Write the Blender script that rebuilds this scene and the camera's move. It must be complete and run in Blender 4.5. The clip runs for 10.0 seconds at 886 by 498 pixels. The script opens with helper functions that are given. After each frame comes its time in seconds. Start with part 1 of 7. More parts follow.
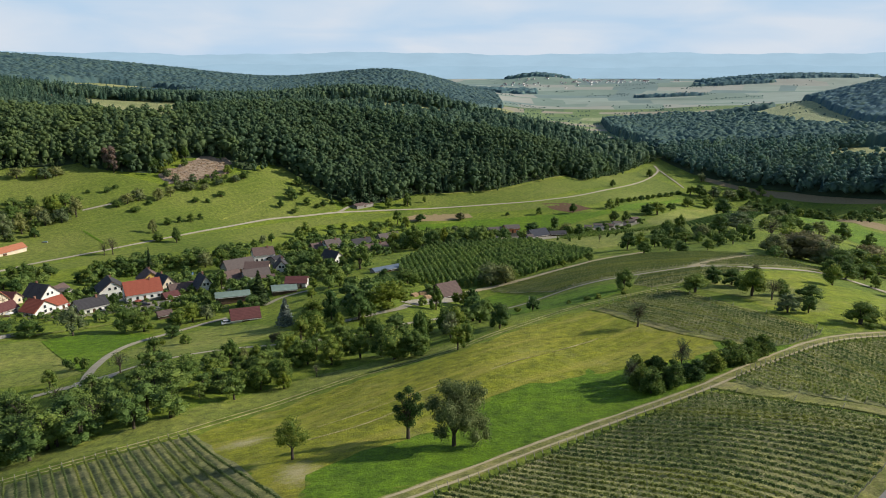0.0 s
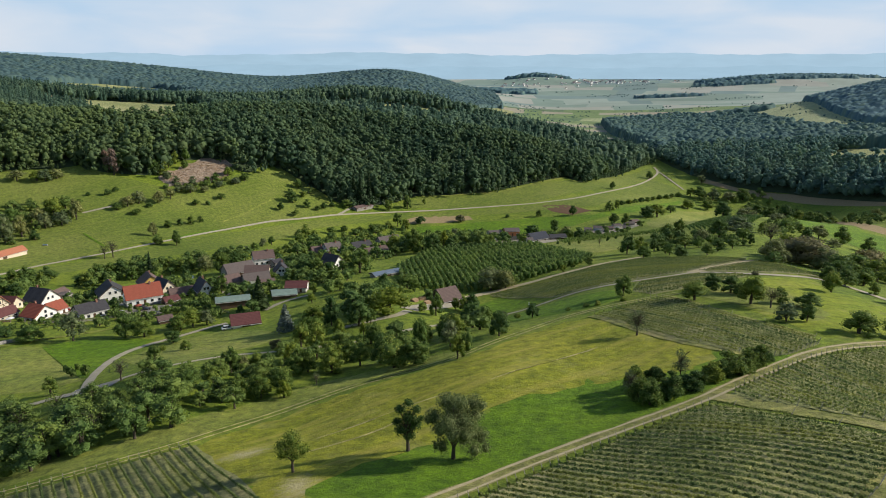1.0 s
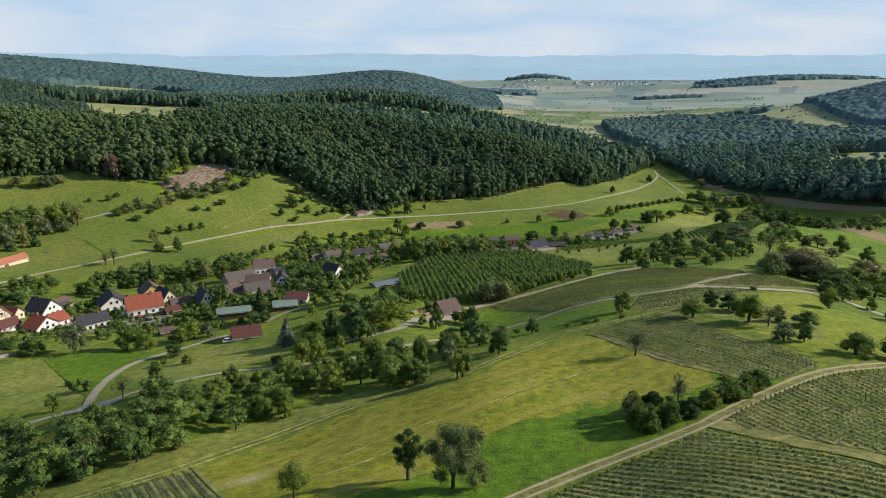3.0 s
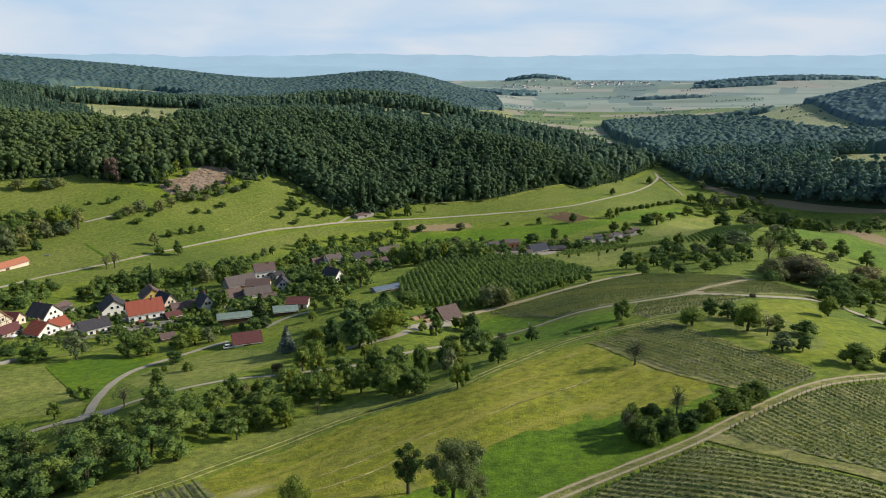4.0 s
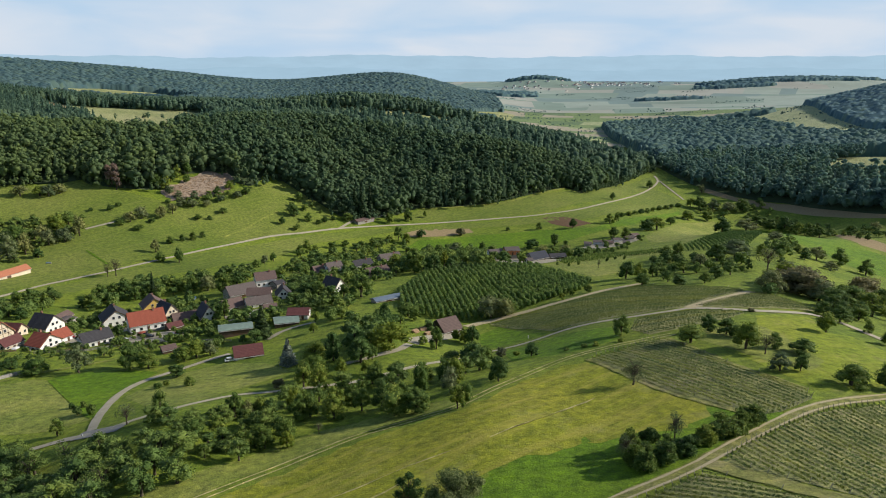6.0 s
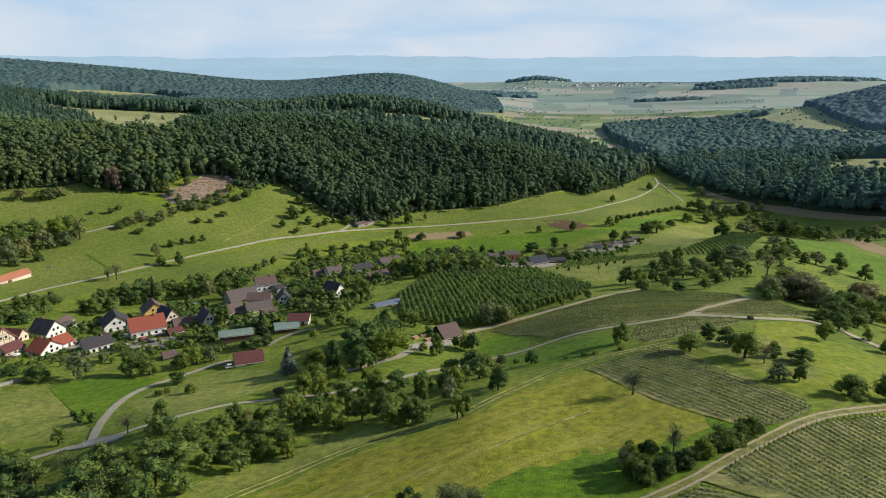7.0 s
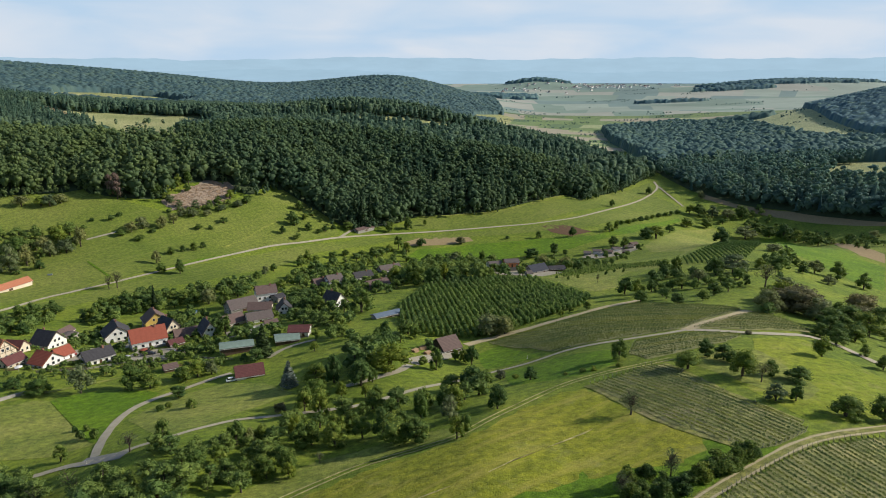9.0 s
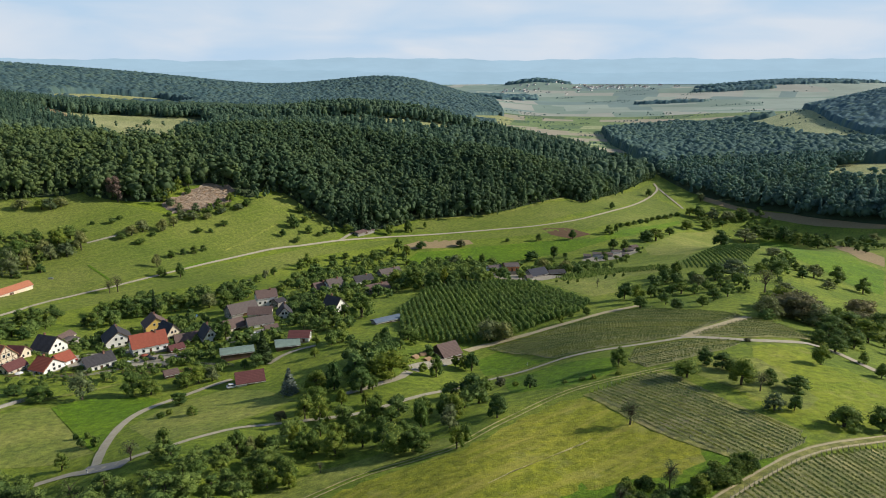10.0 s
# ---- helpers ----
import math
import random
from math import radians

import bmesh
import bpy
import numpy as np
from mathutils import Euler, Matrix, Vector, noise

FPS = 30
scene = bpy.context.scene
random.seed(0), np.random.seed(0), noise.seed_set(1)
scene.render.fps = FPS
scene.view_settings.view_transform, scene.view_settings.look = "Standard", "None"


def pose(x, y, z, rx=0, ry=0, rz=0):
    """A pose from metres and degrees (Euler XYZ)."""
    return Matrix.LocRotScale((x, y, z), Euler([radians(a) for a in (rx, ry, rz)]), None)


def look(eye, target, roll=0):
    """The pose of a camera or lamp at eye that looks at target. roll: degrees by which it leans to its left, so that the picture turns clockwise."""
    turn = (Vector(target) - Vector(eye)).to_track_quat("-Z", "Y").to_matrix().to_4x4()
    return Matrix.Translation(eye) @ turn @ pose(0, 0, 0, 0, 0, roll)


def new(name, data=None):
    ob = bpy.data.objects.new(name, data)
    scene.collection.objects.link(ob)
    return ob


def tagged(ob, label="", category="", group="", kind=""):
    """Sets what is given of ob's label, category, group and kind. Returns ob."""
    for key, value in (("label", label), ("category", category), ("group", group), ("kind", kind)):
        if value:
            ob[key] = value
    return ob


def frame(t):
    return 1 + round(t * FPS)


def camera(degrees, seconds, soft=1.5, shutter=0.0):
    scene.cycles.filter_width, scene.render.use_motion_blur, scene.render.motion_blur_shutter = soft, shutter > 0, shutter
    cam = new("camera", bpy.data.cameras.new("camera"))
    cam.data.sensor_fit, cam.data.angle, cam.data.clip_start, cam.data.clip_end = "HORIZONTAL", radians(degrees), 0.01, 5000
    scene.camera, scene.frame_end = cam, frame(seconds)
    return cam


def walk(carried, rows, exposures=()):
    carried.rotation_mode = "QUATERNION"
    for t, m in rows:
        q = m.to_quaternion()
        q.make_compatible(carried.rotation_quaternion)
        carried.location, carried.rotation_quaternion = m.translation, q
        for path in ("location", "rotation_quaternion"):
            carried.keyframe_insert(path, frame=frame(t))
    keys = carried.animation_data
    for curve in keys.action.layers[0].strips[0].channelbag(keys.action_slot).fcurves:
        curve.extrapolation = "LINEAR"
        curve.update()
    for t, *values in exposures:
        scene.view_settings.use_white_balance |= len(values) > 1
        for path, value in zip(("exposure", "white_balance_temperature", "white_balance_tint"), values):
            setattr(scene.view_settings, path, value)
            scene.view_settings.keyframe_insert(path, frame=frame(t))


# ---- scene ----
cam = camera(65.5, 10.0, 1.0)
TILT, EYE = -14.5, 60.0
ROWS = [
    (0.0, 0.00, 0.00, 0.00, 0.000, 0.000, -0.000),
    (0.5, 0.03, -0.22, 0.95, 0.000, 0.007, -0.015),
    (1.0, 0.05, -0.45, 1.94, 0.000, 0.007, -0.022),
    (1.5, 0.08, -0.71, 3.04, 0.007, 0.015, -0.022),
    (2.0, 0.09, -1.01, 4.20, 0.007, 0.029, -0.022),
    (2.5, 0.11, -1.30, 5.34, 0.015, 0.029, -0.029),
    (4.0, 0.16, -2.25, 8.83, 0.036, 0.022, -0.029),
    (4.5, 0.18, -2.52, 9.98, 0.051, 0.022, -0.022),
    (5.0, 0.20, -2.83, 11.14, 0.058, 0.029, -0.015),
    (5.5, 0.23, -3.13, 12.30, 0.065, 0.036, 0.000),
    (7.0, 0.28, -4.02, 15.80, 0.080, 0.073, 0.029),
    (7.5, 0.32, -4.34, 16.99, 0.080, 0.080, 0.044),
    (8.0, 0.35, -4.65, 18.15, 0.087, 0.102, 0.058),
    (8.5, 0.36, -4.98, 19.34, 0.087, 0.116, 0.058),
    (9.0, 0.40, -5.28, 20.50, 0.080, 0.131, 0.065),
    (9.5, 0.42, -5.59, 21.68, 0.087, 0.138, 0.073),
    (10.0, 0.45, -5.92, 22.85, 0.087, 0.153, 0.080),
]
walk(cam, [(t, pose(0, 0, EYE, TILT, 0, 0) @ pose(x, y, z, 90 + pitch, roll, yaw)) for t, x, y, z, yaw, pitch, roll in ROWS])

# ---- sky and sun ----
SUN_ELEVATION, SUN_AZIMUTH = radians(27), radians(83)
world = bpy.data.worlds.new("sky")
scene.world = world
world.use_nodes = True
wt = world.node_tree
wt.nodes.clear()


def link(tree, a, b):
    tree.links.new(a, b)


w_out = wt.nodes.new("ShaderNodeOutputWorld")
w_bg = wt.nodes.new("ShaderNodeBackground")
w_sky = wt.nodes.new("ShaderNodeTexSky")
w_sky.sky_type = "NISHITA"
w_sky.sun_disc = False
w_sky.sun_elevation, w_sky.sun_rotation = SUN_ELEVATION, SUN_AZIMUTH
w_sky.altitude, w_sky.air_density, w_sky.dust_density, w_sky.ozone_density = 400, 1.0, 0.7, 2.0
w_bg.inputs["Strength"].default_value = 0.112
# thin high cloud, drawn out along the horizon
w_co = wt.nodes.new("ShaderNodeTexCoord")
w_map = wt.nodes.new("ShaderNodeMapping")
w_map.inputs["Scale"].default_value = (2.4, 2.4, 10.0)
w_noise = wt.nodes.new("ShaderNodeTexNoise")
w_noise.inputs["Scale"].default_value = 2.2
w_noise.inputs["Detail"].default_value = 7.0
w_noise.inputs["Roughness"].default_value = 0.45
w_noise.inputs["Distortion"].default_value = 0.4
w_ramp = wt.nodes.new("ShaderNodeValToRGB")
w_ramp.color_ramp.elements[0].position, w_ramp.color_ramp.elements[0].color = 0.34, (0.0, 0.0, 0.0, 1)
w_ramp.color_ramp.elements[1].position, w_ramp.color_ramp.elements[1].color = 0.66, (1.0, 1.0, 1.0, 1)
# haze and cloud gather low down; the sky overhead is clear and deeper
w_sep = wt.nodes.new("ShaderNodeSeparateXYZ")
w_fade = wt.nodes.new("ShaderNodeMapRange")
w_fade.inputs["From Min"].default_value, w_fade.inputs["From Max"].default_value = 0.10, 0.34
w_fade.inputs["To Min"].default_value, w_fade.inputs["To Max"].default_value = 1.0, 0.03
w_mix = wt.nodes.new("ShaderNodeMix")
w_mix.data_type = "RGBA"
w_tint = wt.nodes.new("ShaderNodeMix")
w_tint.data_type = "RGBA"
w_tint.inputs[6].default_value, w_tint.inputs[7].default_value = (3.95, 5.25, 6.68, 1), (5.45, 6.0, 6.72, 1)
link(wt, w_co.outputs["Generated"], w_map.inputs["Vector"])
link(wt, w_map.outputs["Vector"], w_noise.inputs["Vector"])
link(wt, w_noise.outputs["Fac"], w_ramp.inputs["Fac"])
link(wt, w_co.outputs["Generated"], w_sep.inputs["Vector"])
link(wt, w_sep.outputs["Z"], w_fade.inputs["Value"])
link(wt, w_ramp.outputs["Color"], w_tint.inputs[0])
link(wt, w_tint.outputs[2], w_mix.inputs[7])
link(wt, w_fade.outputs["Result"], w_mix.inputs[0])
link(wt, w_sky.outputs["Color"], w_mix.inputs[6])
link(wt, w_mix.outputs[2], w_bg.inputs["Color"])
link(wt, w_bg.outputs["Background"], w_out.inputs["Surface"])

sun = bpy.data.lights.new("sun", "SUN")
sun.energy, sun.angle, sun.color = 4.85, radians(0.6), (1.0, 0.93, 0.82)
toward_sun = Vector((math.cos(SUN_ELEVATION) * math.sin(SUN_AZIMUTH), math.cos(SUN_ELEVATION) * math.cos(SUN_AZIMUTH), math.sin(SUN_ELEVATION)))
new("sun", sun).matrix_world = look(toward_sun * 900, (0, 0, 0))
scene.view_settings.exposure = 0.15


# ---- materials ----
def mat(name, rough=0.9):
    m = bpy.data.materials.new(name)
    m.use_nodes = True
    b = m.node_tree.nodes["Principled BSDF"]
    b.inputs["Roughness"].default_value = rough
    b.inputs["Specular IOR Level"].default_value = 0.25
    return m, m.node_tree, b


def ramp(tree, stops):
    r = tree.nodes.new("ShaderNodeValToRGB")
    els = r.color_ramp.elements
    while len(els) < len(stops):
        els.new(0.5)
    for e, (p, c) in zip(els, stops):
        e.position, e.color = p, (*c, 1)
    return r


def noise_tex(tree, scale, detail=4.0, rough=0.6, stretch=None, turn=0.0):
    co = tree.nodes.new("ShaderNodeTexCoord")
    n = tree.nodes.new("ShaderNodeTexNoise")
    n.inputs["Scale"].default_value = scale
    n.inputs["Detail"].default_value = detail
    n.inputs["Roughness"].default_value = rough
    mp = tree.nodes.new("ShaderNodeMapping")
    if stretch:
        mp.vector_type = "TEXTURE"
        mp.inputs["Scale"].default_value = tuple(1 / q for q in stretch)
        mp.inputs["Rotation"].default_value = (0, 0, turn)
    link(tree, co.outputs["Object"], mp.inputs["Vector"])
    link(tree, mp.outputs["Vector"], n.inputs["Vector"])
    return n


def blend(tree, fac, a, b, mode="MIX"):
    m = tree.nodes.new("ShaderNodeMix")
    m.data_type, m.blend_type = "RGBA", mode
    for socket, value in ((m.inputs[0], fac), (m.inputs[6], a), (m.inputs[7], b)):
        if isinstance(value, (int, float)):
            socket.default_value = value
        elif isinstance(value, tuple):
            socket.default_value = (*value, 1)
        else:
            link(tree, value, socket)
    return m.outputs[2]


def bump(tree, b, height, strength, distance):
    n = tree.nodes.new("ShaderNodeBump")
    n.inputs["Strength"].default_value, n.inputs["Distance"].default_value = strength, distance
    link(tree, height, n.inputs["Height"])
    link(tree, n.outputs["Normal"], b.inputs["Normal"])


def grass_mat(name, low, mid, high, dry=(0.26, 0.22, 0.09), dryness=0.15, patch=0.035, stripe=None, spots=(), hay=0.0):
    """Meadow: broad patches, tufts and fine blades; stripe: the bearing of mowing lines."""
    m, t, b = mat(name, 0.95)
    broad, tuft, fine = noise_tex(t, patch, 5, 0.62), noise_tex(t, 0.45, 5, 0.7), noise_tex(t, 3.2, 4, 0.75)
    base = ramp(t, [(0.30, low), (0.5, mid), (0.72, high)])
    link(t, broad.outputs["Fac"], base.inputs["Fac"])
    speck = ramp(t, [(0.30, (0.36, 0.40, 0.36)), (0.50, (1.0, 1.0, 1.0)), (0.70, (1.75, 1.65, 1.5))])
    link(t, tuft.outputs["Fac"], speck.inputs["Fac"])
    c = blend(t, 0.75, base.outputs["Color"], speck.outputs["Color"], "MULTIPLY")
    blade = ramp(t, [(0.32, (0.30, 0.33, 0.30)), (0.68, (1.85, 1.8, 1.7))])
    link(t, fine.outputs["Fac"], blade.inputs["Fac"])
    c = blend(t, 0.6, c, blade.outputs["Color"], "MULTIPLY")
    worn = noise_tex(t, 0.11, 6, 0.7)
    wr = ramp(t, [(0.55, (0, 0, 0)), (0.75, (dryness, dryness, dryness))])
    link(t, worn.outputs["Fac"], wr.inputs["Fac"])
    c = blend(t, wr.outputs["Color"], c, dry)
    if stripe is not None:
        lines = noise_tex(t, 1.0, 4, 0.65, (0.42, 0.03, 0.42), stripe)
        lr = ramp(t, [(0.50, (0, 0, 0)), (0.70, (0.6, 0.6, 0.6))])
        link(t, lines.outputs["Fac"], lr.inputs["Fac"])
        c = blend(t, lr.outputs["Color"], c, (high[0] * (1.15 + hay), high[1] * (1.12 + hay * 0.6), high[2] * (1.3 + 3 * hay)))
    for x, y, r, turn_by in spots:  # worn straw-pale spots with frayed edges
        co, mp = t.nodes.new("ShaderNodeTexCoord"), t.nodes.new("ShaderNodeMapping")
        mp.vector_type = "TEXTURE"
        mp.inputs["Location"].default_value, mp.inputs["Rotation"].default_value, mp.inputs["Scale"].default_value = (x, y, 0), (0, 0, turn_by), (r, r * 0.55, 1e4)
        ln, ad, fray = t.nodes.new("ShaderNodeVectorMath"), t.nodes.new("ShaderNodeMath"), noise_tex(t, 0.9, 6, 0.75)
        ln.operation, ad.operation = "LENGTH", "MULTIPLY_ADD"
        ad.inputs[1].default_value = 2.6
        link(t, co.outputs["Object"], mp.inputs["Vector"])
        link(t, mp.outputs["Vector"], ln.inputs[0])
        link(t, fray.outputs["Fac"], ad.inputs[0])
        link(t, ln.outputs["Value"], ad.inputs[2])
        sr = ramp(t, [(0.55, (0.85, 0.85, 0.85)), (1.0, (0, 0, 0))])
        half_way = t.nodes.new("ShaderNodeMath")
        half_way.operation = "MULTIPLY"
        half_way.inputs[1].default_value = 0.4
        link(t, ad.outputs["Value"], half_way.inputs[0])
        link(t, half_way.outputs["Value"], sr.inputs["Fac"])
        c = blend(t, sr.outputs["Color"], c, (0.50, 0.42, 0.22))
    link(t, c, b.inputs["Base Color"])
    both = blend(t, 0.35, tuft.outputs["Color"], fine.outputs["Color"])
    bump(t, b, both, 1.0, 0.7)
    return m


def soil_mat(name, a, c2, scale=0.6, dist=0.08):
    m, t, b = mat(name, 0.95)
    b.inputs["Specular IOR Level"].default_value = 0.08
    n1, n2 = noise_tex(t, scale, 6, 0.7), noise_tex(t, scale * 9, 4, 0.7)
    r = ramp(t, [(0.3, a), (0.7, c2)])
    link(t, n1.outputs["Fac"], r.inputs["Fac"])
    g = ramp(t, [(0.2, (0.7, 0.7, 0.7)), (0.8, (1.2, 1.2, 1.2))])
    link(t, n2.outputs["Fac"], g.inputs["Fac"])
    link(t, blend(t, 0.8, r.outputs["Color"], g.outputs["Color"], "MULTIPLY"), b.inputs["Base Color"])
    bump(t, b, n2.outputs["Fac"], 0.6, dist)
    return m


def leaf_mat(name, dark, mid, light, through_light=0.38, by_tree=False, gloss=0.25):
    """Foliage: each clump has its own green, each tree its own shade."""
    m, t, b = mat(name, 0.75)
    b.inputs["Specular IOR Level"].default_value = gloss
    geo, info = t.nodes.new("ShaderNodeNewGeometry"), t.nodes.new("ShaderNodeObjectInfo")
    r = ramp(t, [(0.0, dark), (0.55, mid), (1.0, light)])
    link(t, geo.outputs["Random Per Island"], r.inputs["Fac"])
    tone = ramp(t, [(0.0, (0.62, 0.74, 0.80)), (0.5, (1.0, 1.0, 1.0)), (1.0, (1.28, 1.16, 0.88))])
    if by_tree:
        own = t.nodes.new("ShaderNodeAttribute")
        own.attribute_name = "tone"
        link(t, own.outputs["Fac"], tone.inputs["Fac"])
    else:
        link(t, info.outputs["Random"], tone.inputs["Fac"])
    c = blend(t, 1.0, r.outputs["Color"], tone.outputs["Color"], "MULTIPLY")
    patch = noise_tex(t, 0.03, 3, 0.6)
    pr = ramp(t, [(0.3, (0.75, 0.8, 0.85)), (0.7, (1.2, 1.15, 1.0))])
    link(t, patch.outputs["Fac"], pr.inputs["Fac"])
    c = blend(t, 1.0, c, pr.outputs["Color"], "MULTIPLY")
    link(t, c, b.inputs["Base Color"])
    tr = t.nodes.new("ShaderNodeBsdfTranslucent")
    link(t, c, tr.inputs["Color"])
    mx = t.nodes.new("ShaderNodeMixShader")
    mx.inputs[0].default_value = through_light
    link(t, b.outputs["BSDF"], mx.inputs[1])
    link(t, tr.outputs["BSDF"], mx.inputs[2])
    link(t, mx.outputs["Shader"], t.nodes["Material Output"].inputs["Surface"])
    return m


def plain_mat(name, color, rough=0.8, scale=1.5, spread=0.18, metal=0.0):
    """Paint, plaster, wood or stone with slight weathering."""
    m, t, b = mat(name, rough)
    b.inputs["Metallic"].default_value = metal
    n, n2 = noise_tex(t, scale, 5, 0.65), noise_tex(t, scale * 0.15, 3, 0.6)
    r = ramp(t, [(0.25, tuple(c * (1 - spread) for c in color)), (0.75, tuple(min(1, c * (1 + spread)) for c in color))])
    link(t, n.outputs["Fac"], r.inputs["Fac"])
    r2 = ramp(t, [(0.3, (0.82, 0.82, 0.8)), (0.7, (1.05, 1.05, 1.05))])
    link(t, n2.outputs["Fac"], r2.inputs["Fac"])
    link(t, blend(t, 1.0, r.outputs["Color"], r2.outputs["Color"], "MULTIPLY"), b.inputs["Base Color"])
    bump(t, b, n.outputs["Fac"], 0.25, 0.02)
    return m


def tile_mat(name, dark, light):
    """Roof tiles: courses with slightly uneven colour."""
    m, t, b = mat(name, 0.75)
    co, w = t.nodes.new("ShaderNodeTexCoord"), t.nodes.new("ShaderNodeTexWave")
    w.wave_type, w.bands_direction = "BANDS", "Z"
    w.inputs["Scale"].default_value, w.inputs["Distortion"].default_value = 0.9, 0.6
    link(t, co.outputs["Object"], w.inputs["Vector"])
    n = noise_tex(t, 1.3, 6, 0.7)
    r = ramp(t, [(0.25, dark), (0.75, light)])
    link(t, n.outputs["Fac"], r.inputs["Fac"])
    r2 = ramp(t, [(0.0, (0.8, 0.8, 0.8)), (0.6, (1.05, 1.05, 1.05))])
    link(t, w.outputs["Fac"], r2.inputs["Fac"])
    link(t, blend(t, 0.8, r.outputs["Color"], r2.outputs["Color"], "MULTIPLY"), b.inputs["Base Color"])
    bump(t, b, w.outputs["Fac"], 0.5, 0.05)
    return m


GRASS = grass_mat("grass", (0.088, 0.140, 0.012), (0.137, 0.186, 0.017), (0.192, 0.230, 0.026))
MOWN = grass_mat("mown_meadow", (0.170, 0.200, 0.012), (0.202, 0.216, 0.015), (0.240, 0.236, 0.024), (0.40, 0.36, 0.15), 0.38, 0.04, radians(-53), [(-32.1, 99.9, 4.2, 0.6), (-19.0, 79.5, 5.0, 1.9)], 0.5)
LUSH = grass_mat("lush_meadow", (0.067, 0.136, 0.005), (0.097, 0.176, 0.005), (0.134, 0.207, 0.008), dryness=0.06)
UPLAND_GRASS = grass_mat("upland_meadow", (0.200, 0.225, 0.085), (0.265, 0.280, 0.120), (0.350, 0.340, 0.165), (0.44, 0.38, 0.20), 0.3, 0.012)
PALE = grass_mat("pale_meadow", (0.134, 0.177, 0.030), (0.185, 0.215, 0.039), (0.252, 0.255, 0.063), dryness=0.25)
BRIGHT = grass_mat("bright_meadow", (0.134, 0.190, 0.012), (0.185, 0.230, 0.014), (0.241, 0.260, 0.025), (0.470, 0.340, 0.180), 0.4, 0.04, radians(-70))
VALLEY = grass_mat("valley_meadow", (0.089, 0.133, 0.016), (0.129, 0.168, 0.024), (0.177, 0.200, 0.041), patch=0.012, stripe=radians(-38))
VINE_SOIL = grass_mat("vineyard_ground", (0.165, 0.185, 0.060), (0.220, 0.225, 0.086), (0.295, 0.275, 0.130), (0.430, 0.350, 0.215), 0.55, 0.12)
SOIL = soil_mat("ploughed_soil", (0.115, 0.072, 0.042), (0.17, 0.11, 0.065))
STUBBLE = soil_mat("dry_field", (0.26, 0.19, 0.10), (0.36, 0.28, 0.15))
DIRT = soil_mat("track_dirt", (0.38, 0.315, 0.18), (0.54, 0.455, 0.29), 1.2)
WORN = grass_mat("worn_grass", (0.150, 0.168, 0.038), (0.200, 0.205, 0.056), (0.270, 0.250, 0.095), (0.40, 0.32, 0.17), 0.75, 0.3)
RUT = grass_mat("rutted_grass", (0.330, 0.290, 0.120), (0.410, 0.355, 0.165), (0.500, 0.430, 0.230), (0.48, 0.40, 0.24), 0.7, 0.2)
GRAVEL = soil_mat("gravel", (0.29, 0.26, 0.19), (0.42, 0.38, 0.29), 1.0)
ASPHALT = soil_mat("pale_asphalt", (0.36, 0.315, 0.225), (0.48, 0.43, 0.32), 0.5, 0.01)
GREY_ASPHALT = soil_mat("grey_asphalt", (0.24, 0.225, 0.195), (0.33, 0.31, 0.275), 0.5, 0.01)
BRUSH = soil_mat("felled_brushwood", (0.20, 0.145, 0.105), (0.50, 0.395, 0.285), 0.3, 0.9)
CROP = [grass_mat("crop_green", (0.120, 0.185, 0.070), (0.150, 0.215, 0.085), (0.185, 0.250, 0.105)), grass_mat("crop_pale", (0.235, 0.275, 0.135), (0.285, 0.315, 0.165), (0.340, 0.355, 0.205)),
        soil_mat("crop_tan", (0.320, 0.285, 0.205), (0.400, 0.360, 0.265), 0.02), grass_mat("crop_deep", (0.085, 0.140, 0.065), (0.105, 0.165, 0.078), (0.130, 0.192, 0.095))]
# crops of the far plain: haze painted in as paler, bluer colours
FAR_HAZED_CROP = [plain_mat("hazed_crop_green", (0.225, 0.300, 0.240), 0.95, 0.01, 0.1), plain_mat("hazed_crop_pale", (0.310, 0.365, 0.300), 0.95, 0.01, 0.1),
            plain_mat("hazed_crop_tan", (0.365, 0.370, 0.310), 0.95, 0.01, 0.1), plain_mat("hazed_crop_blue", (0.195, 0.270, 0.245), 0.95, 0.01, 0.1)]
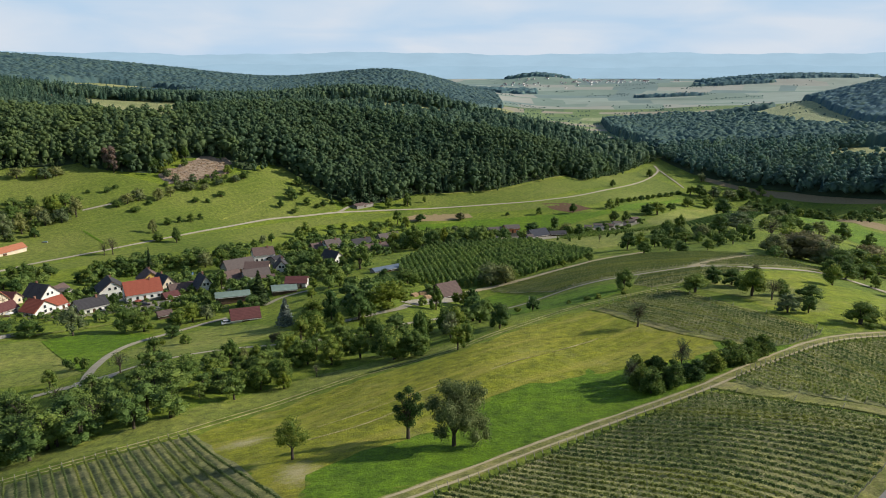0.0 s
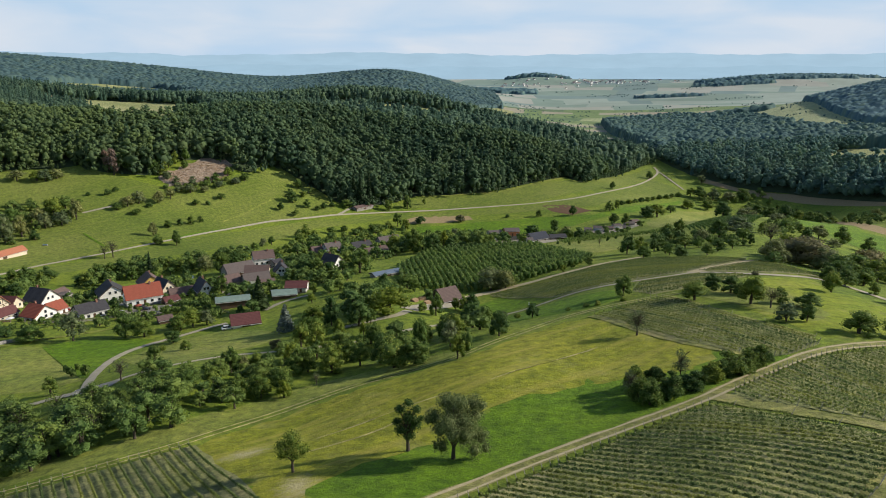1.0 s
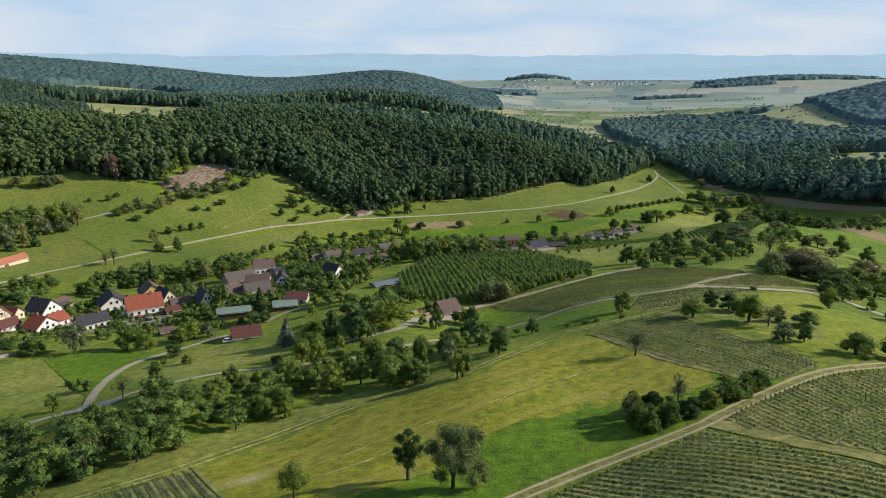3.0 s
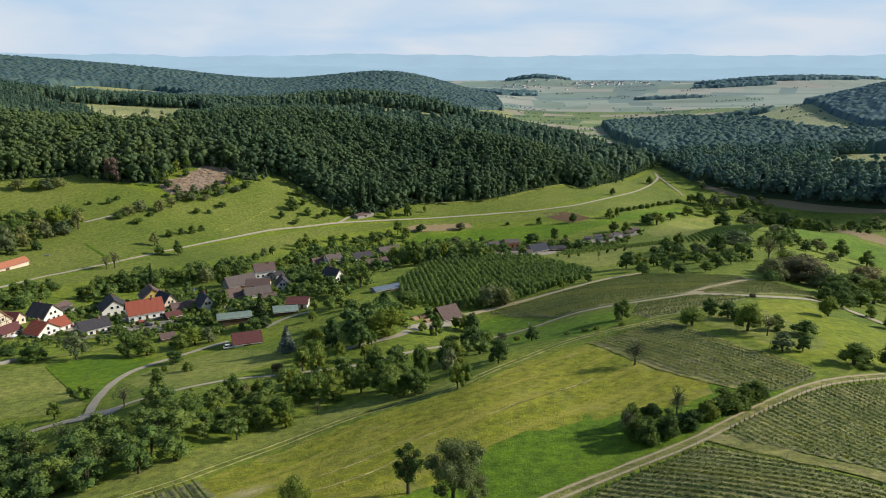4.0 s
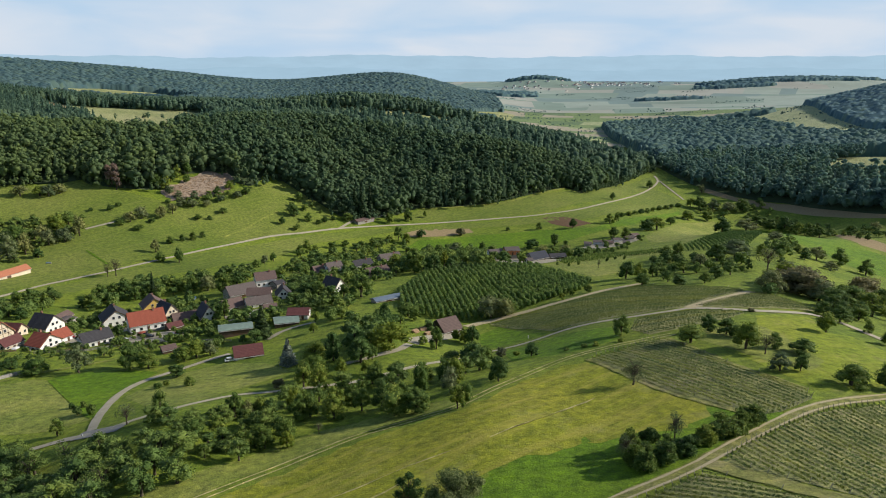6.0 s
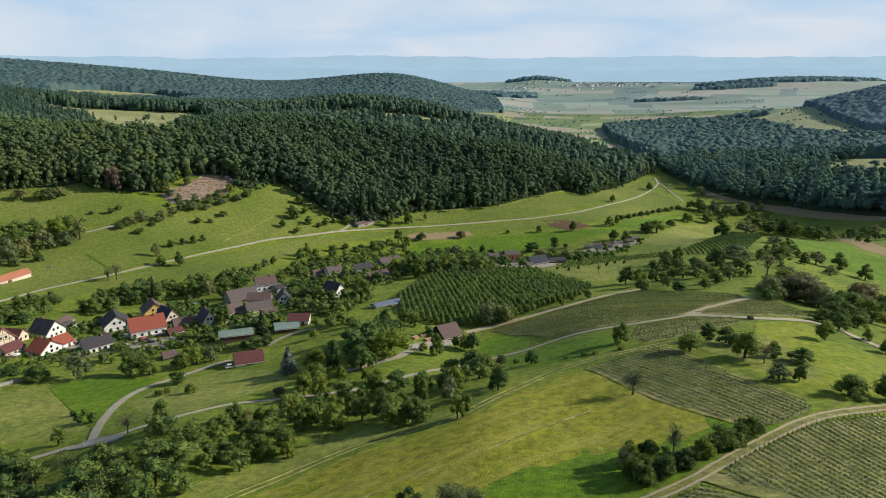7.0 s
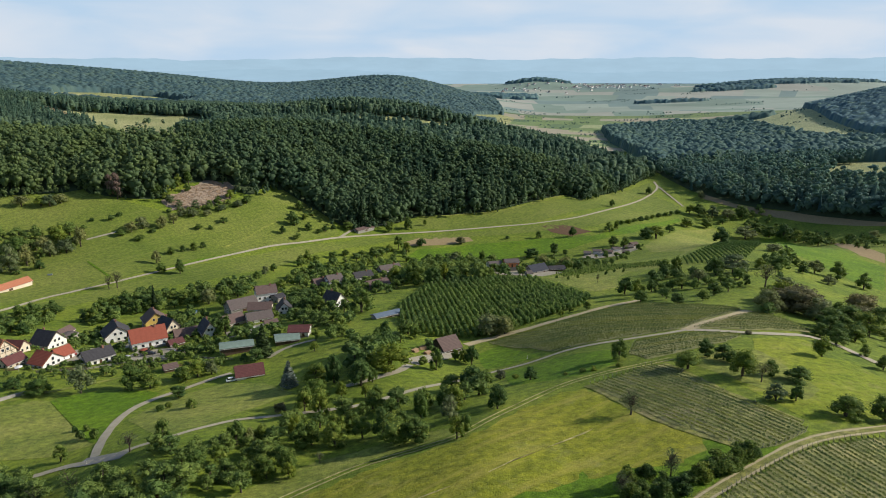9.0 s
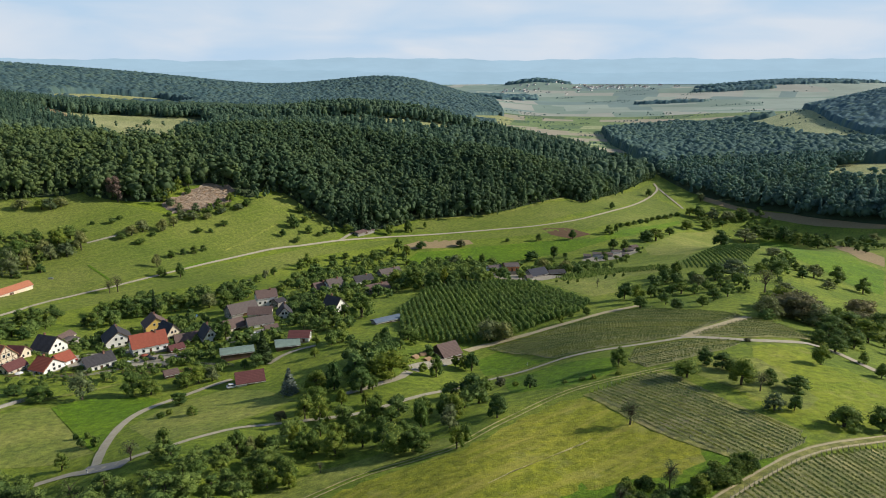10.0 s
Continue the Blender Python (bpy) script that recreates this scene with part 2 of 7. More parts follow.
LEAF = {
    "mid": leaf_mat("leaf_mid", (0.083, 0.140, 0.028), (0.163, 0.232, 0.039), (0.302, 0.337, 0.078)),
    "dark": leaf_mat("leaf_dark", (0.055, 0.101, 0.026), (0.103, 0.169, 0.035), (0.192, 0.249, 0.063)),
    "light": leaf_mat("leaf_light", (0.099, 0.156, 0.020), (0.168, 0.224, 0.029), (0.263, 0.293, 0.054)),
    "olive": leaf_mat("leaf_olive", (0.118, 0.150, 0.062), (0.190, 0.220, 0.086), (0.275, 0.296, 0.128)),
    "silver": leaf_mat("leaf_silver", (0.080, 0.112, 0.038), (0.160, 0.198, 0.068), (0.350, 0.385, 0.160)),
    "blue": leaf_mat("leaf_blue", (0.085, 0.120, 0.110), (0.170, 0.215, 0.200), (0.300, 0.350, 0.330)),
    "needle": leaf_mat("leaf_needle", (0.014, 0.032, 0.009), (0.026, 0.052, 0.014), (0.046, 0.078, 0.022), 0.12),
    "russet": leaf_mat("leaf_russet", (0.135, 0.128, 0.060), (0.200, 0.185, 0.088), (0.275, 0.250, 0.125)),
    "rust": leaf_mat("leaf_rust", (0.190, 0.125, 0.100), (0.260, 0.178, 0.142), (0.340, 0.245, 0.200)),
    "vine": leaf_mat("leaf_vine", (0.120, 0.160, 0.045), (0.180, 0.225, 0.070), (0.265, 0.300, 0.115), 0.55),
    "hop": leaf_mat("leaf_orchard", (0.098, 0.166, 0.048), (0.150, 0.236, 0.066), (0.230, 0.305, 0.106), 0.55),
}
# woodland leaves have haze painted in: a little blue near, more farther off
WOOD_LEAF = leaf_mat("woodland_leaf", (0.100, 0.160, 0.082), (0.114, 0.178, 0.088), (0.132, 0.198, 0.095), 0.5, True, 0.2)
EAST_HAZED_LEAF = leaf_mat("hazed_east_leaf", (0.140, 0.236, 0.204), (0.156, 0.256, 0.216), (0.176, 0.280, 0.228), 0.55, True, 0.2)
MID_HAZED_LEAF = leaf_mat("hazed_mid_leaf", (0.112, 0.196, 0.186), (0.126, 0.214, 0.196), (0.144, 0.236, 0.208), 0.4, True, 0.2)
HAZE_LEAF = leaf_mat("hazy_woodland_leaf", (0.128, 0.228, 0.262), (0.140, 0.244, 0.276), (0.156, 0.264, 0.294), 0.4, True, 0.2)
RIDGE_HAZED_LEAF = leaf_mat("hazed_ridge_leaf", (0.106, 0.174, 0.118), (0.120, 0.192, 0.125), (0.138, 0.214, 0.134), 0.5, True, 0.2)
FAR_HAZED_LEAF = leaf_mat("hazed_far_leaf", (0.096, 0.168, 0.180), (0.107, 0.182, 0.190), (0.122, 0.200, 0.203), 0.4, True, 0.2)
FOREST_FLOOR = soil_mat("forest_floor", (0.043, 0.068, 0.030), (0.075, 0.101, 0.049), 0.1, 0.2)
# far floor carries the same painted haze blue as the far leaves
FAR_HAZED_FLOOR = soil_mat("hazed_far_undergrowth", (0.054, 0.092, 0.108), (0.066, 0.109, 0.123), 0.02, 0.2)
TUFT_LEAF = leaf_mat("grass_tuft", (0.110, 0.200, 0.012), (0.150, 0.240, 0.018), (0.21, 0.285, 0.035), 0.5, False)
GROVE_LEAF = leaf_mat("grove_leaf", (0.098, 0.155, 0.036), (0.142, 0.208, 0.046), (0.196, 0.262, 0.068), 0.3, True)
BARK = plain_mat("bark", (0.085, 0.068, 0.050), 0.95, 4.0, 0.4)
POST = plain_mat("grey_post", (0.42, 0.38, 0.31), 0.9, 3.0, 0.2)


# ---- the lie of the land: heights on rings round the viewpoint, by bearing ----
BEARINGS = np.array([-48, -36, -25, -15, -6, 4, 14, 25, 36, 48], float)
RINGS, HEIGHTS = [], []


def ring(distance, *heights):
    RINGS.append(math.log(distance))
    HEIGHTS.append(heights)


ring(40, 19.1, 19.8, 20.5, 21.1, 21.6, 22.2, 22.8, 23.5, 24.1, 24.9)
ring(65, 10.2, 12.3, 13.2, 14.3, 14.6, 15.0, 16.6, 18.6, 18.8, 21.8)
ring(90, 0.9, 4.6, 5.2, 6.7, 7.7, 8.7, 10.8, 15.3, 18.4, 18.2)
ring(125, -8.7, -4.7, -2.9, -3.3, 0.3, 5.2, 6.1, 10.1, 12.3, 12.9)
ring(170, -16.9, -18.3, -9.8, -10.9, -9.6, -4.2, 1.6, 6.7, 6.9, 3.7)
ring(230, -21.8, -24.6, -25.7, -23.6, -17.2, -20.4, -6.6, 0.3, -3.0, -9.0)
ring(310, -24.4, -31.5, -36.8, -33.9, -29.9, -27.7, -19.9, -11.9, -18.1, -22.9)
ring(420, -20.7, -44.2, -53.5, -48.9, -48.0, -41.4, -35.5, -23.3, -35.0, -33.6)
ring(560, -8.2, -43.7, -46.8, -59.2, -69.8, -74.9, -64.5, -44.2, -48.3, -37.3)
ring(760, 8.1, -3.4, -1.6, -7.0, -41.5, -55.4, -67.8, -89.9, -53.7, -34.5)
ring(1050, 28.5, 16.8, -7.7, -4.2, -12.2, -35.8, -72.5, -64.4, -37.9, -31.4)
ring(1500, 39.3, 32.0, -13.1, -20.0, -5.2, -45.8, -81.3, -69.9, -56.6, -24.2)
ring(2200, 34.8, 18.6, -8.3, -20.9, -35.3, -84.2, -109.4, -83.0, -44.5, -16.9)
ring(3200, 15.9, 4.5, -6.5, -16.5, -39.9, -92.5, -91.3, -70.1, -32.7, -11.2)
ring(4800, -9.9, -10.0, -8.0, -4.0, 0.0, 6.0, 8.0, 8.0, 6.0, 4.0)
HEIGHTS = np.array(HEIGHTS)
HILLS = [  # x, y, rise, half-length, half-width, bearing of the long axis
    (-175, 3330, 82, 330, 270, 0),  # far wooded hill
    (-560, 3350, 24, 330, 330, 0),  # its western shoulder
    (-1800, 2450, 108, 480, 520, 0),  # western hills
    (-1130, 2850, 36, 300, 300, 0),  # western spur
    (1500, 2000, 95, 330, 330, 0),  # eastern wooded hill
    (-540, 1400, 20, 150, 230, 0),  # upland behind the ridge
    (590, 4450, 42, 90, 150, 0),  # wooded rise in the plain
    (1950, 3950, 38, 110, 420, 0),  # long wooded rise
    (-110, 900, 14, 65, 90, 0),  # brow of the forest hill
    (75, 850, 17, 50, 60, 0),  # its eastern shoulder
    (170, 1080, 18, 80, 60, 0),  # its eastern end
    (-20, 1340, 14, 80, 110, 0),  # ridge behind the brow
    (-230, 1370, 8, 80, 100, 0),  # western part of that ridge
]


def spline_weights(v, knots):
    i = np.interp(v, knots, np.arange(len(knots)))
    k = np.clip(np.floor(i).astype(int), 0, len(knots) - 2)
    f = i - k
    w = (-0.5 * f + f * f - 0.5 * f**3, 1 - 2.5 * f * f + 1.5 * f**3, 0.5 * f + 2 * f * f - 1.5 * f**3, -0.5 * f * f + 0.5 * f**3)
    full = np.zeros((len(v), len(knots)))
    for j in range(4):
        np.add.at(full, (np.arange(len(v)), np.clip(k - 1 + j, 0, len(knots) - 1)), w[j])
    return full


def land(x, y):
    """Height of the ground at places x, y (arrays)."""
    x, y = np.atleast_1d(np.asarray(x, float)), np.atleast_1d(np.asarray(y, float))
    r, a = np.maximum(np.hypot(x, y), 1.0), np.degrees(np.arctan2(x, y))
    edge = BEARINGS[-1]
    a = np.where(np.abs(a) <= edge, a, np.sign(a) * edge * (180 - np.abs(a)) / (180 - edge))
    u = spline_weights(np.clip(np.log(r), RINGS[0], RINGS[-1]), np.array(RINGS))
    v = spline_weights(a, BEARINGS)
    z = np.einsum("ni,ij,nj->n", u, HEIGHTS, v)
    near = np.clip(r / 40, 0, 1) ** 2 * (3 - 2 * np.clip(r / 40, 0, 1))
    z = HEIGHTS[0].mean() + (z - HEIGHTS[0].mean()) * near
    for hx, hy, rise, sa, sb, turn in HILLS:
        c, s = math.cos(radians(turn)), math.sin(radians(turn))
        p, q = (x - hx) * s + (y - hy) * c, (x - hx) * c - (y - hy) * s
        z = z + rise * np.exp(-0.5 * ((p / sa) ** 2 + (q / sb) ** 2))
    return z


def land1(x, y):
    return float(land([x], [y])[0])


def mesh_np(name, verts, faces, material, smooth=False):
    """A mesh from arrays; faces is an (n, k) array of corners; smooth: one flag, or one for each face."""
    verts, faces = np.asarray(verts, np.float32), np.asarray(faces, np.int32)
    me = bpy.data.meshes.new(name)
    me.vertices.add(len(verts))
    me.vertices.foreach_set("co", verts.ravel())
    me.loops.add(faces.size)
    me.loops.foreach_set("vertex_index", faces.ravel())
    me.polygons.add(len(faces))
    me.polygons.foreach_set("loop_start", np.arange(0, faces.size, faces.shape[1], dtype=np.int32))
    me.polygons.foreach_set("loop_total", np.full(len(faces), faces.shape[1], np.int32))
    me.polygons.foreach_set("use_smooth", np.broadcast_to(np.asarray(smooth, bool), len(faces)).copy())
    me.update(calc_edges=True)
    me.materials.append(material)
    return me


def part(name, bm, material, parent, label=""):
    me = bpy.data.meshes.new(name)
    bm.to_mesh(me)
    bm.free()
    me.materials.append(material)
    ob = new(name, me)
    ob.parent = parent
    return tagged(ob, label)


# the ground: one sheet from below the viewpoint to the horizon
radii = np.concatenate([[0.01, 8, 18, 28], np.exp(np.linspace(math.log(36), math.log(4900), 330))])
turns = np.concatenate([np.linspace(-180, -52, 33)[:-1], np.linspace(-52, 52, 300), np.linspace(52, 180, 33)[1:-1]])
gr, ga = np.meshgrid(radii, np.radians(turns), indexing="ij")
gx, gy = (gr * np.sin(ga)).ravel(), (gr * np.cos(ga)).ravel()
gn = len(turns)
gi, gj = np.meshgrid(np.arange(len(radii) - 1), np.arange(gn), indexing="ij")
gi, gj = gi.ravel(), gj.ravel()
gk = (gj + 1) % gn
ground = new("ground", mesh_np("ground", np.stack([gx, gy, land(gx, gy)], 1), np.stack([gi * gn + gj, (gi + 1) * gn + gj, (gi + 1) * gn + gk, gi * gn + gk], 1), GRASS, True))
tagged(ground, "rolling green meadow ground of a wide valley", "ground", kind="structure")


def lift(x, y):
    return 0.02 + 0.00018 * np.hypot(x, y)


def smooth_line(points, step):
    """A soft curve through the points, as evenly spaced places."""
    p = np.array(points, float)
    p = np.vstack([2 * p[0] - p[1], p, 2 * p[-1] - p[-2]])
    out = []
    for i in range(1, len(p) - 2):
        n = max(2, int(np.linalg.norm(p[i + 1] - p[i]) / step))
        for f in np.arange(n) / n:
            out.append(0.5 * (2 * p[i] + (p[i + 1] - p[i - 1]) * f + (2 * p[i - 1] - 5 * p[i] + 4 * p[i + 1] - p[i + 2]) * f**2 + (3 * p[i] - p[i - 1] - 3 * p[i + 1] + p[i + 2]) * f**3))
    out.append(p[-2])
    return np.array(out)


def band(line, left, right, up, rng, ragged):
    d = np.gradient(line, axis=0)
    d /= np.linalg.norm(d, axis=1)[:, None] + 1e-9
    side = np.stack([d[:, 1], -d[:, 0]], 1)
    n = len(line)
    cols = [line + side * (o + rng.uniform(-ragged, ragged, (n, 1))) for o in (left, (left * 2 + right) / 3, (left + right * 2) / 3, right)]
    xy = np.stack(cols, 1).reshape(-1, 2)
    z = land(xy[:, 0], xy[:, 1]) + lift(xy[:, 0], xy[:, 1]) + up + 0.0003 * np.hypot(xy[:, 0], xy[:, 1])
    i = np.arange(n - 1)[:, None] * 4 + np.arange(3)[None]
    i = i.ravel()
    return np.column_stack([xy, z]), np.stack([i, i + 1, i + 5, i + 4], 1)


ROAD_LINES, HOUSE_SPOTS = [], []


def road(name, label, points, width, material, ruts=0.0, up=0.04, ragged=0.1, step=3.0):
    """A road along the points; with ruts, two wheel tracks of that width."""
    rng = np.random.default_rng(len(points) * 7 + int(abs(points[0][0])))
    line = smooth_line(points, step)
    ROAD_LINES.append(line)
    if ruts:
        a = band(line, -width / 2, -width / 2 + ruts, up, rng, ragged)
        b = band(line, width / 2 - ruts, width / 2, up, rng, ragged)
        v, f = np.vstack([a[0], b[0]]), np.vstack([a[1], b[1] + len(a[0])])
    else:
        v, f = band(line, -width / 2, width / 2, up, rng, ragged)
    return tagged(new(name, mesh_np(name, v, f, material, True)), label, "road", kind="structure")


def inside(poly, x, y):
    p = np.array(poly)
    x0, y0 = p[:, 0], p[:, 1]
    x1, y1 = np.roll(x0, -1), np.roll(y0, -1)
    x, y = np.asarray(x)[:, None], np.asarray(y)[:, None]
    cross = ((y0 > y) != (y1 > y)) & (x < (x1 - x0) * (y - y0) / (y1 - y0 + 1e-12) + x0)
    return cross.sum(1) % 2 == 1


def field(name, label, points, material, cell=4.0, up=0.0, ragged=0.4):
    """A piece of land with its own cover, laid over the ground."""
    from mathutils.geometry import delaunay_2d_cdt

    rng = np.random.default_rng(int(abs(points[0][0] * 3 + points[0][1])))
    edge = []
    p = np.array(points, float)
    for a, b in zip(p, np.roll(p, -1, 0)):
        n = max(1, int(np.linalg.norm(b - a) / cell))
        for f in np.arange(n) / n:
            edge.append(a + (b - a) * f + (rng.uniform(-ragged, ragged, 2) if f else 0))
    edge = np.array(edge)
    lo, hi = edge.min(0), edge.max(0)
    gx, gy = np.meshgrid(np.arange(lo[0], hi[0], cell), np.arange(lo[1], hi[1], cell))
    q = np.column_stack([gx.ravel(), gy.ravel()])
    q = q[inside(edge, q[:, 0], q[:, 1])] + 0.13
    pts = [Vector(v) for v in edge] + [Vector(v) for v in q]
    n = len(edge)
    vo, _, fo, _, _, _ = delaunay_2d_cdt(pts, [(i, (i + 1) % n) for i in range(n)], [], 1, 1e-4)
    xy = np.array([(v.x, v.y) for v in vo])
    z = land(xy[:, 0], xy[:, 1]) + lift(xy[:, 0], xy[:, 1]) + up
    return tagged(new(name, mesh_np(name, np.column_stack([xy, z]), np.array([f for f in fo if len(f) == 3]), material, True)), label, "field", kind="structure")


# ---- roads and tracks ----
road("road", "pale asphalt country road along the valley floor", [(-249.5, 350.5), (-244.8, 393.4), (-233.2, 416.1), (-215.7, 440), (-195, 473.6), (-171.7, 514.3), (-146, 550.1), (-118.3, 574.2), (-92.8, 597.5), (-64.7, 617.4), (-34.4, 633), (8.2, 650), (52.9, 665), (99.3, 678.9), (144.1, 705.2), (195, 768.7), (239, 835.1), (275, 898.4), (295.6, 944.8), (305.1, 992.6)], 2.9, ASPHALT)
road("farm_track", "gravel branch track beside the forest edge", [(-92.8, 597.5), (-80.2, 626.4), (-51.9, 653.9)], 2.6, GRAVEL)
road("farm_track", "pale track on the hillside pasture", [(-273.1, 512), (-266.1, 519.9), (-257.4, 529.8)], 2.4, GRAVEL)
road("forest_edge_track", "pale grass track along the forest edge", [(-22.6, 679.9), (20.3, 695.9), (68.9, 720.1), (140.4, 787.8)], 3.0, PALE)
road("farm_track", "gravel track down to the valley stream", [(298.7, 949.7), (295.2, 891.3), (294.2, 832.9)], 2.6, GRAVEL)
road("lane", "narrow asphalt lane curving up to the village", [(-91.3, 161.4), (-95.3, 172.3), (-99.5, 187.3), (-101.7, 201.2), (-100.2, 212.2), (-95.6, 220), (-90.3, 227.1), (-85.3, 233.7), (-79.5, 238.8)], 2.8, ASPHALT)
road("lane", "wide asphalt lane junction under orchard trees", [(-94.6, 160.3), (-87.2, 158), (-80.1, 155.8)], 4.5, GREY_ASPHALT)
road("lane", "asphalt lane climbing through the orchards", [(-106.6, 158.6), (-98.4, 160.3), (-87.2, 158), (-78.1, 159.7), (-71.8, 162.6), (-65.6, 170.2), (-58.6, 177.6), (-49.4, 179.5), (-39.7, 180.2), (-29.9, 180.6), (-21.9, 182.3), (-14.1, 187.3), (-7.5, 192.9), (2.9, 201.7), (16.5, 215.6), (29.9, 215.6), (41, 214.9), (51.4, 211.3), (62.1, 210.3), (73.3, 211.1), (80.1, 213.2)], 2.3, ASPHALT)
road("farm_track", "gravel track between vineyard terraces", [(80.1, 213.2), (89.3, 221.7), (101.5, 232.7), (115.8, 246.4)], 4.0, DIRT, 0, 0.09)
road("lane", "grey asphalt lane past the hedge", [(80.1, 213.2), (89, 209.1), (98.6, 206), (108.3, 207.1), (118.6, 209.1), (124.1, 202.5), (126.4, 191.5), (129.4, 180.2)], 3.2, ASPHALT)
road("farm_track", "gravel track above the tall orchard", [(9.2, 255.4), (15.1, 260.2), (26.9, 265), (41.2, 268.2), (55.9, 272.2), (72.2, 281.6), (86.2, 288.3)], 4.0, DIRT, 0, 0.05, 0.3)
road("yard", "dusty gravel yard beside the brown barn", [(-11.6, 222.6), (-6.9, 230.3), (1.3, 240.5), (6.8, 250.8)], 7, GRAVEL, 0, 0.03)
road("farm_track", "sandy track past the gardens", [(-32.8, 199.6), (-25.9, 201.7), (-15.7, 210.1), (-11.5, 220.5)], 3, GRAVEL)
road("farm_track", "gravel access to green-roofed sheds", [(-69.2, 253), (-65.7, 262.3), (-59.9, 267.7), (-53.1, 269.6)], 2.6, GRAVEL)
road("farm_track", "two pale wheel ruts across the mown meadow", [(-76.2, 96.9), (-70, 96.1), (-62, 98.2), (-54.9, 102.4), (-47.4, 107.5), (-43.3, 112.5), (-36.5, 121.3), (-27.2, 129.7), (-16.3, 136.6), (-3, 139.5), (3.9, 142.1), (15.8, 155.5), (32.1, 171.5), (45.2, 176.8), (55, 179.2), (64.9, 181.6)], 2.4, RUT, 0.42)
road("track_verge", "worn dusty grass under the vineyard track", [(-10.9, 62.8), (-5.3, 67.2), (1.1, 73.9), (8.6, 80.9), (17.2, 87.2), (26.4, 92.4), (36.3, 97.3), (43.2, 101.7), (51.6, 108.4), (64, 117.9), (72, 123.2), (79.5, 126.7), (89.3, 130.1), (100.9, 134.7)], 3.1, WORN, 0, 0.03, 0.4)
road("farm_track", "two worn earth ruts beside the vineyard", [(-10.9, 62.8), (-5.3, 67.2), (1.1, 73.9), (8.6, 80.9), (17.2, 87.2), (26.4, 92.4), (36.3, 97.3), (43.2, 101.7), (51.6, 108.4), (64, 117.9), (72, 123.2), (79.5, 126.7), (89.3, 130.1), (100.9, 134.7)], 2.7, DIRT, 0.6)
road("farm_track", "grassy path between two vineyard blocks", [(44, 100.2), (46.9, 95.9), (50.3, 91.1), (53.9, 86.1), (58, 81.9), (60.3, 79.7)], 4.2, WORN, 0, 0.09, 0.4)
road("track_verge", "worn straw-coloured verge of the road", [(63.5, 76.0), (51.0, 66.1), (47.2, 62.6), (43.4, 59.1), (38.0, 54.0), (28, 44.5)], 6.6, WORN, 0, 0.05, 0.3)
road("track_verge", "worn earth strip along the vineyard edge", [(38.2, 168), (44.3, 149.4), (49.1, 136.8), (55.6, 126.6), (60.2, 119.6)], 1.7, WORN, 0, 0.07, 0.3)
road("track_verge", "worn earth strip along the upper vineyard edge", [(61.9, 178.2), (65.2, 164.2), (68.3, 151.3), (73.2, 140.3), (77, 133.6)], 1.5, WORN, 0, 0.07, 0.3)
road("road", "grey asphalt road at the vineyard corner", [(63.5, 74.6), (51.8, 65.3), (48, 61.8), (44.2, 58.3), (38.8, 53.2), (28.8, 43.7)], 4.0, GREY_ASPHALT, 0, 0.09)
road("farm_track", "grassy way below the gardens", [(-151.8, 209.1), (-150.3, 212.6), (-144.1, 221.6), (-135, 230.4), (-123, 242.3)], 2.0, PALE)
road("ditch_edge", "dark overgrown ditch edge of a hay meadow", [(-254, 473.9), (-241, 461.7), (-226.9, 448.1)], 1.6, LUSH)
road("ditch_edge", "dark grassy ditch beside the road", [(-195.9, 476.2), (-184, 500), (-169.2, 520.2), (-156, 535.9)], 4, LUSH, 0, -0.13)
road("ditch_edge", "overgrown edge between two paddocks", [(-134.3, 216.4), (-116.6, 196.4), (-98.5, 174.7)], 1.6, LUSH)
road("farm_track", "worn dirt path over the pasture", [(-175.9, 535.2), (-166, 556.6), (-157.8, 579.8), (-148.1, 601.6)], 2.2, PALE)
# ---- meadows and fields ----
field("meadow", "mown yellow-green meadow with pale mowing lines", [(-43, 106.1), (-35.6, 117.8), (-25.4, 126.6), (-12.4, 134.1), (3.8, 137.6), (15.2, 150.1), (31.1, 165.6), (37.6, 165.9), (44.2, 146.4), (49.1, 134.8), (53.4, 127.4), (52.4, 122), (43.2, 117.3), (33.9, 117.2), (21.7, 112.7), (11.1, 107.4), (6.1, 103.5), (1.4, 96.4), (-3.7, 92.3), (-11.5, 86.9), (-15.3, 81.3), (-17.4, 76.7), (-16.6, 68.2), (-16.8, 64), (-21.3, 72.7), (-34.5, 94)], MOWN, 2.5, 0.015, 1.3)
field("meadow", "lush dark green unmown grass", [(-35.3, 96.6), (-19.1, 97.8), (-7.5, 98.5), (1.4, 98.3), (4.5, 109.6), (11.6, 112.7), (23.1, 120.5), (35, 125.3), (42.6, 121.8), (54.5, 126.5), (64.8, 123.7), (66.3, 121.3), (54.1, 111.9), (37.1, 99.7), (17.5, 89), (1.1, 76), (-5.4, 69.5), (-8.9, 66.1), (-14.4, 62.6), (-21.3, 72.7), (-27.5, 82.8)], LUSH, 4, -0.015)
field("meadow", "bright yellow-green meadow with fruit trees", [(95.7, 199.6), (114.6, 203.4), (109, 184.9), (116.3, 183.2), (119.4, 165.3), (103.5, 141.7), (86.9, 133.4), (79.3, 132.7), (77.4, 138.5), (74.8, 149.5), (72.3, 159.6), (86.3, 174.9)], BRIGHT, 4)
field("meadow", "pale mown paddock below the village", [(-152.1, 206.7), (-141, 216.2), (-134.3, 216.4), (-104.5, 180.3), (-97.4, 172.6), (-108.3, 169.5), (-128.1, 170.6)], PALE, 4)
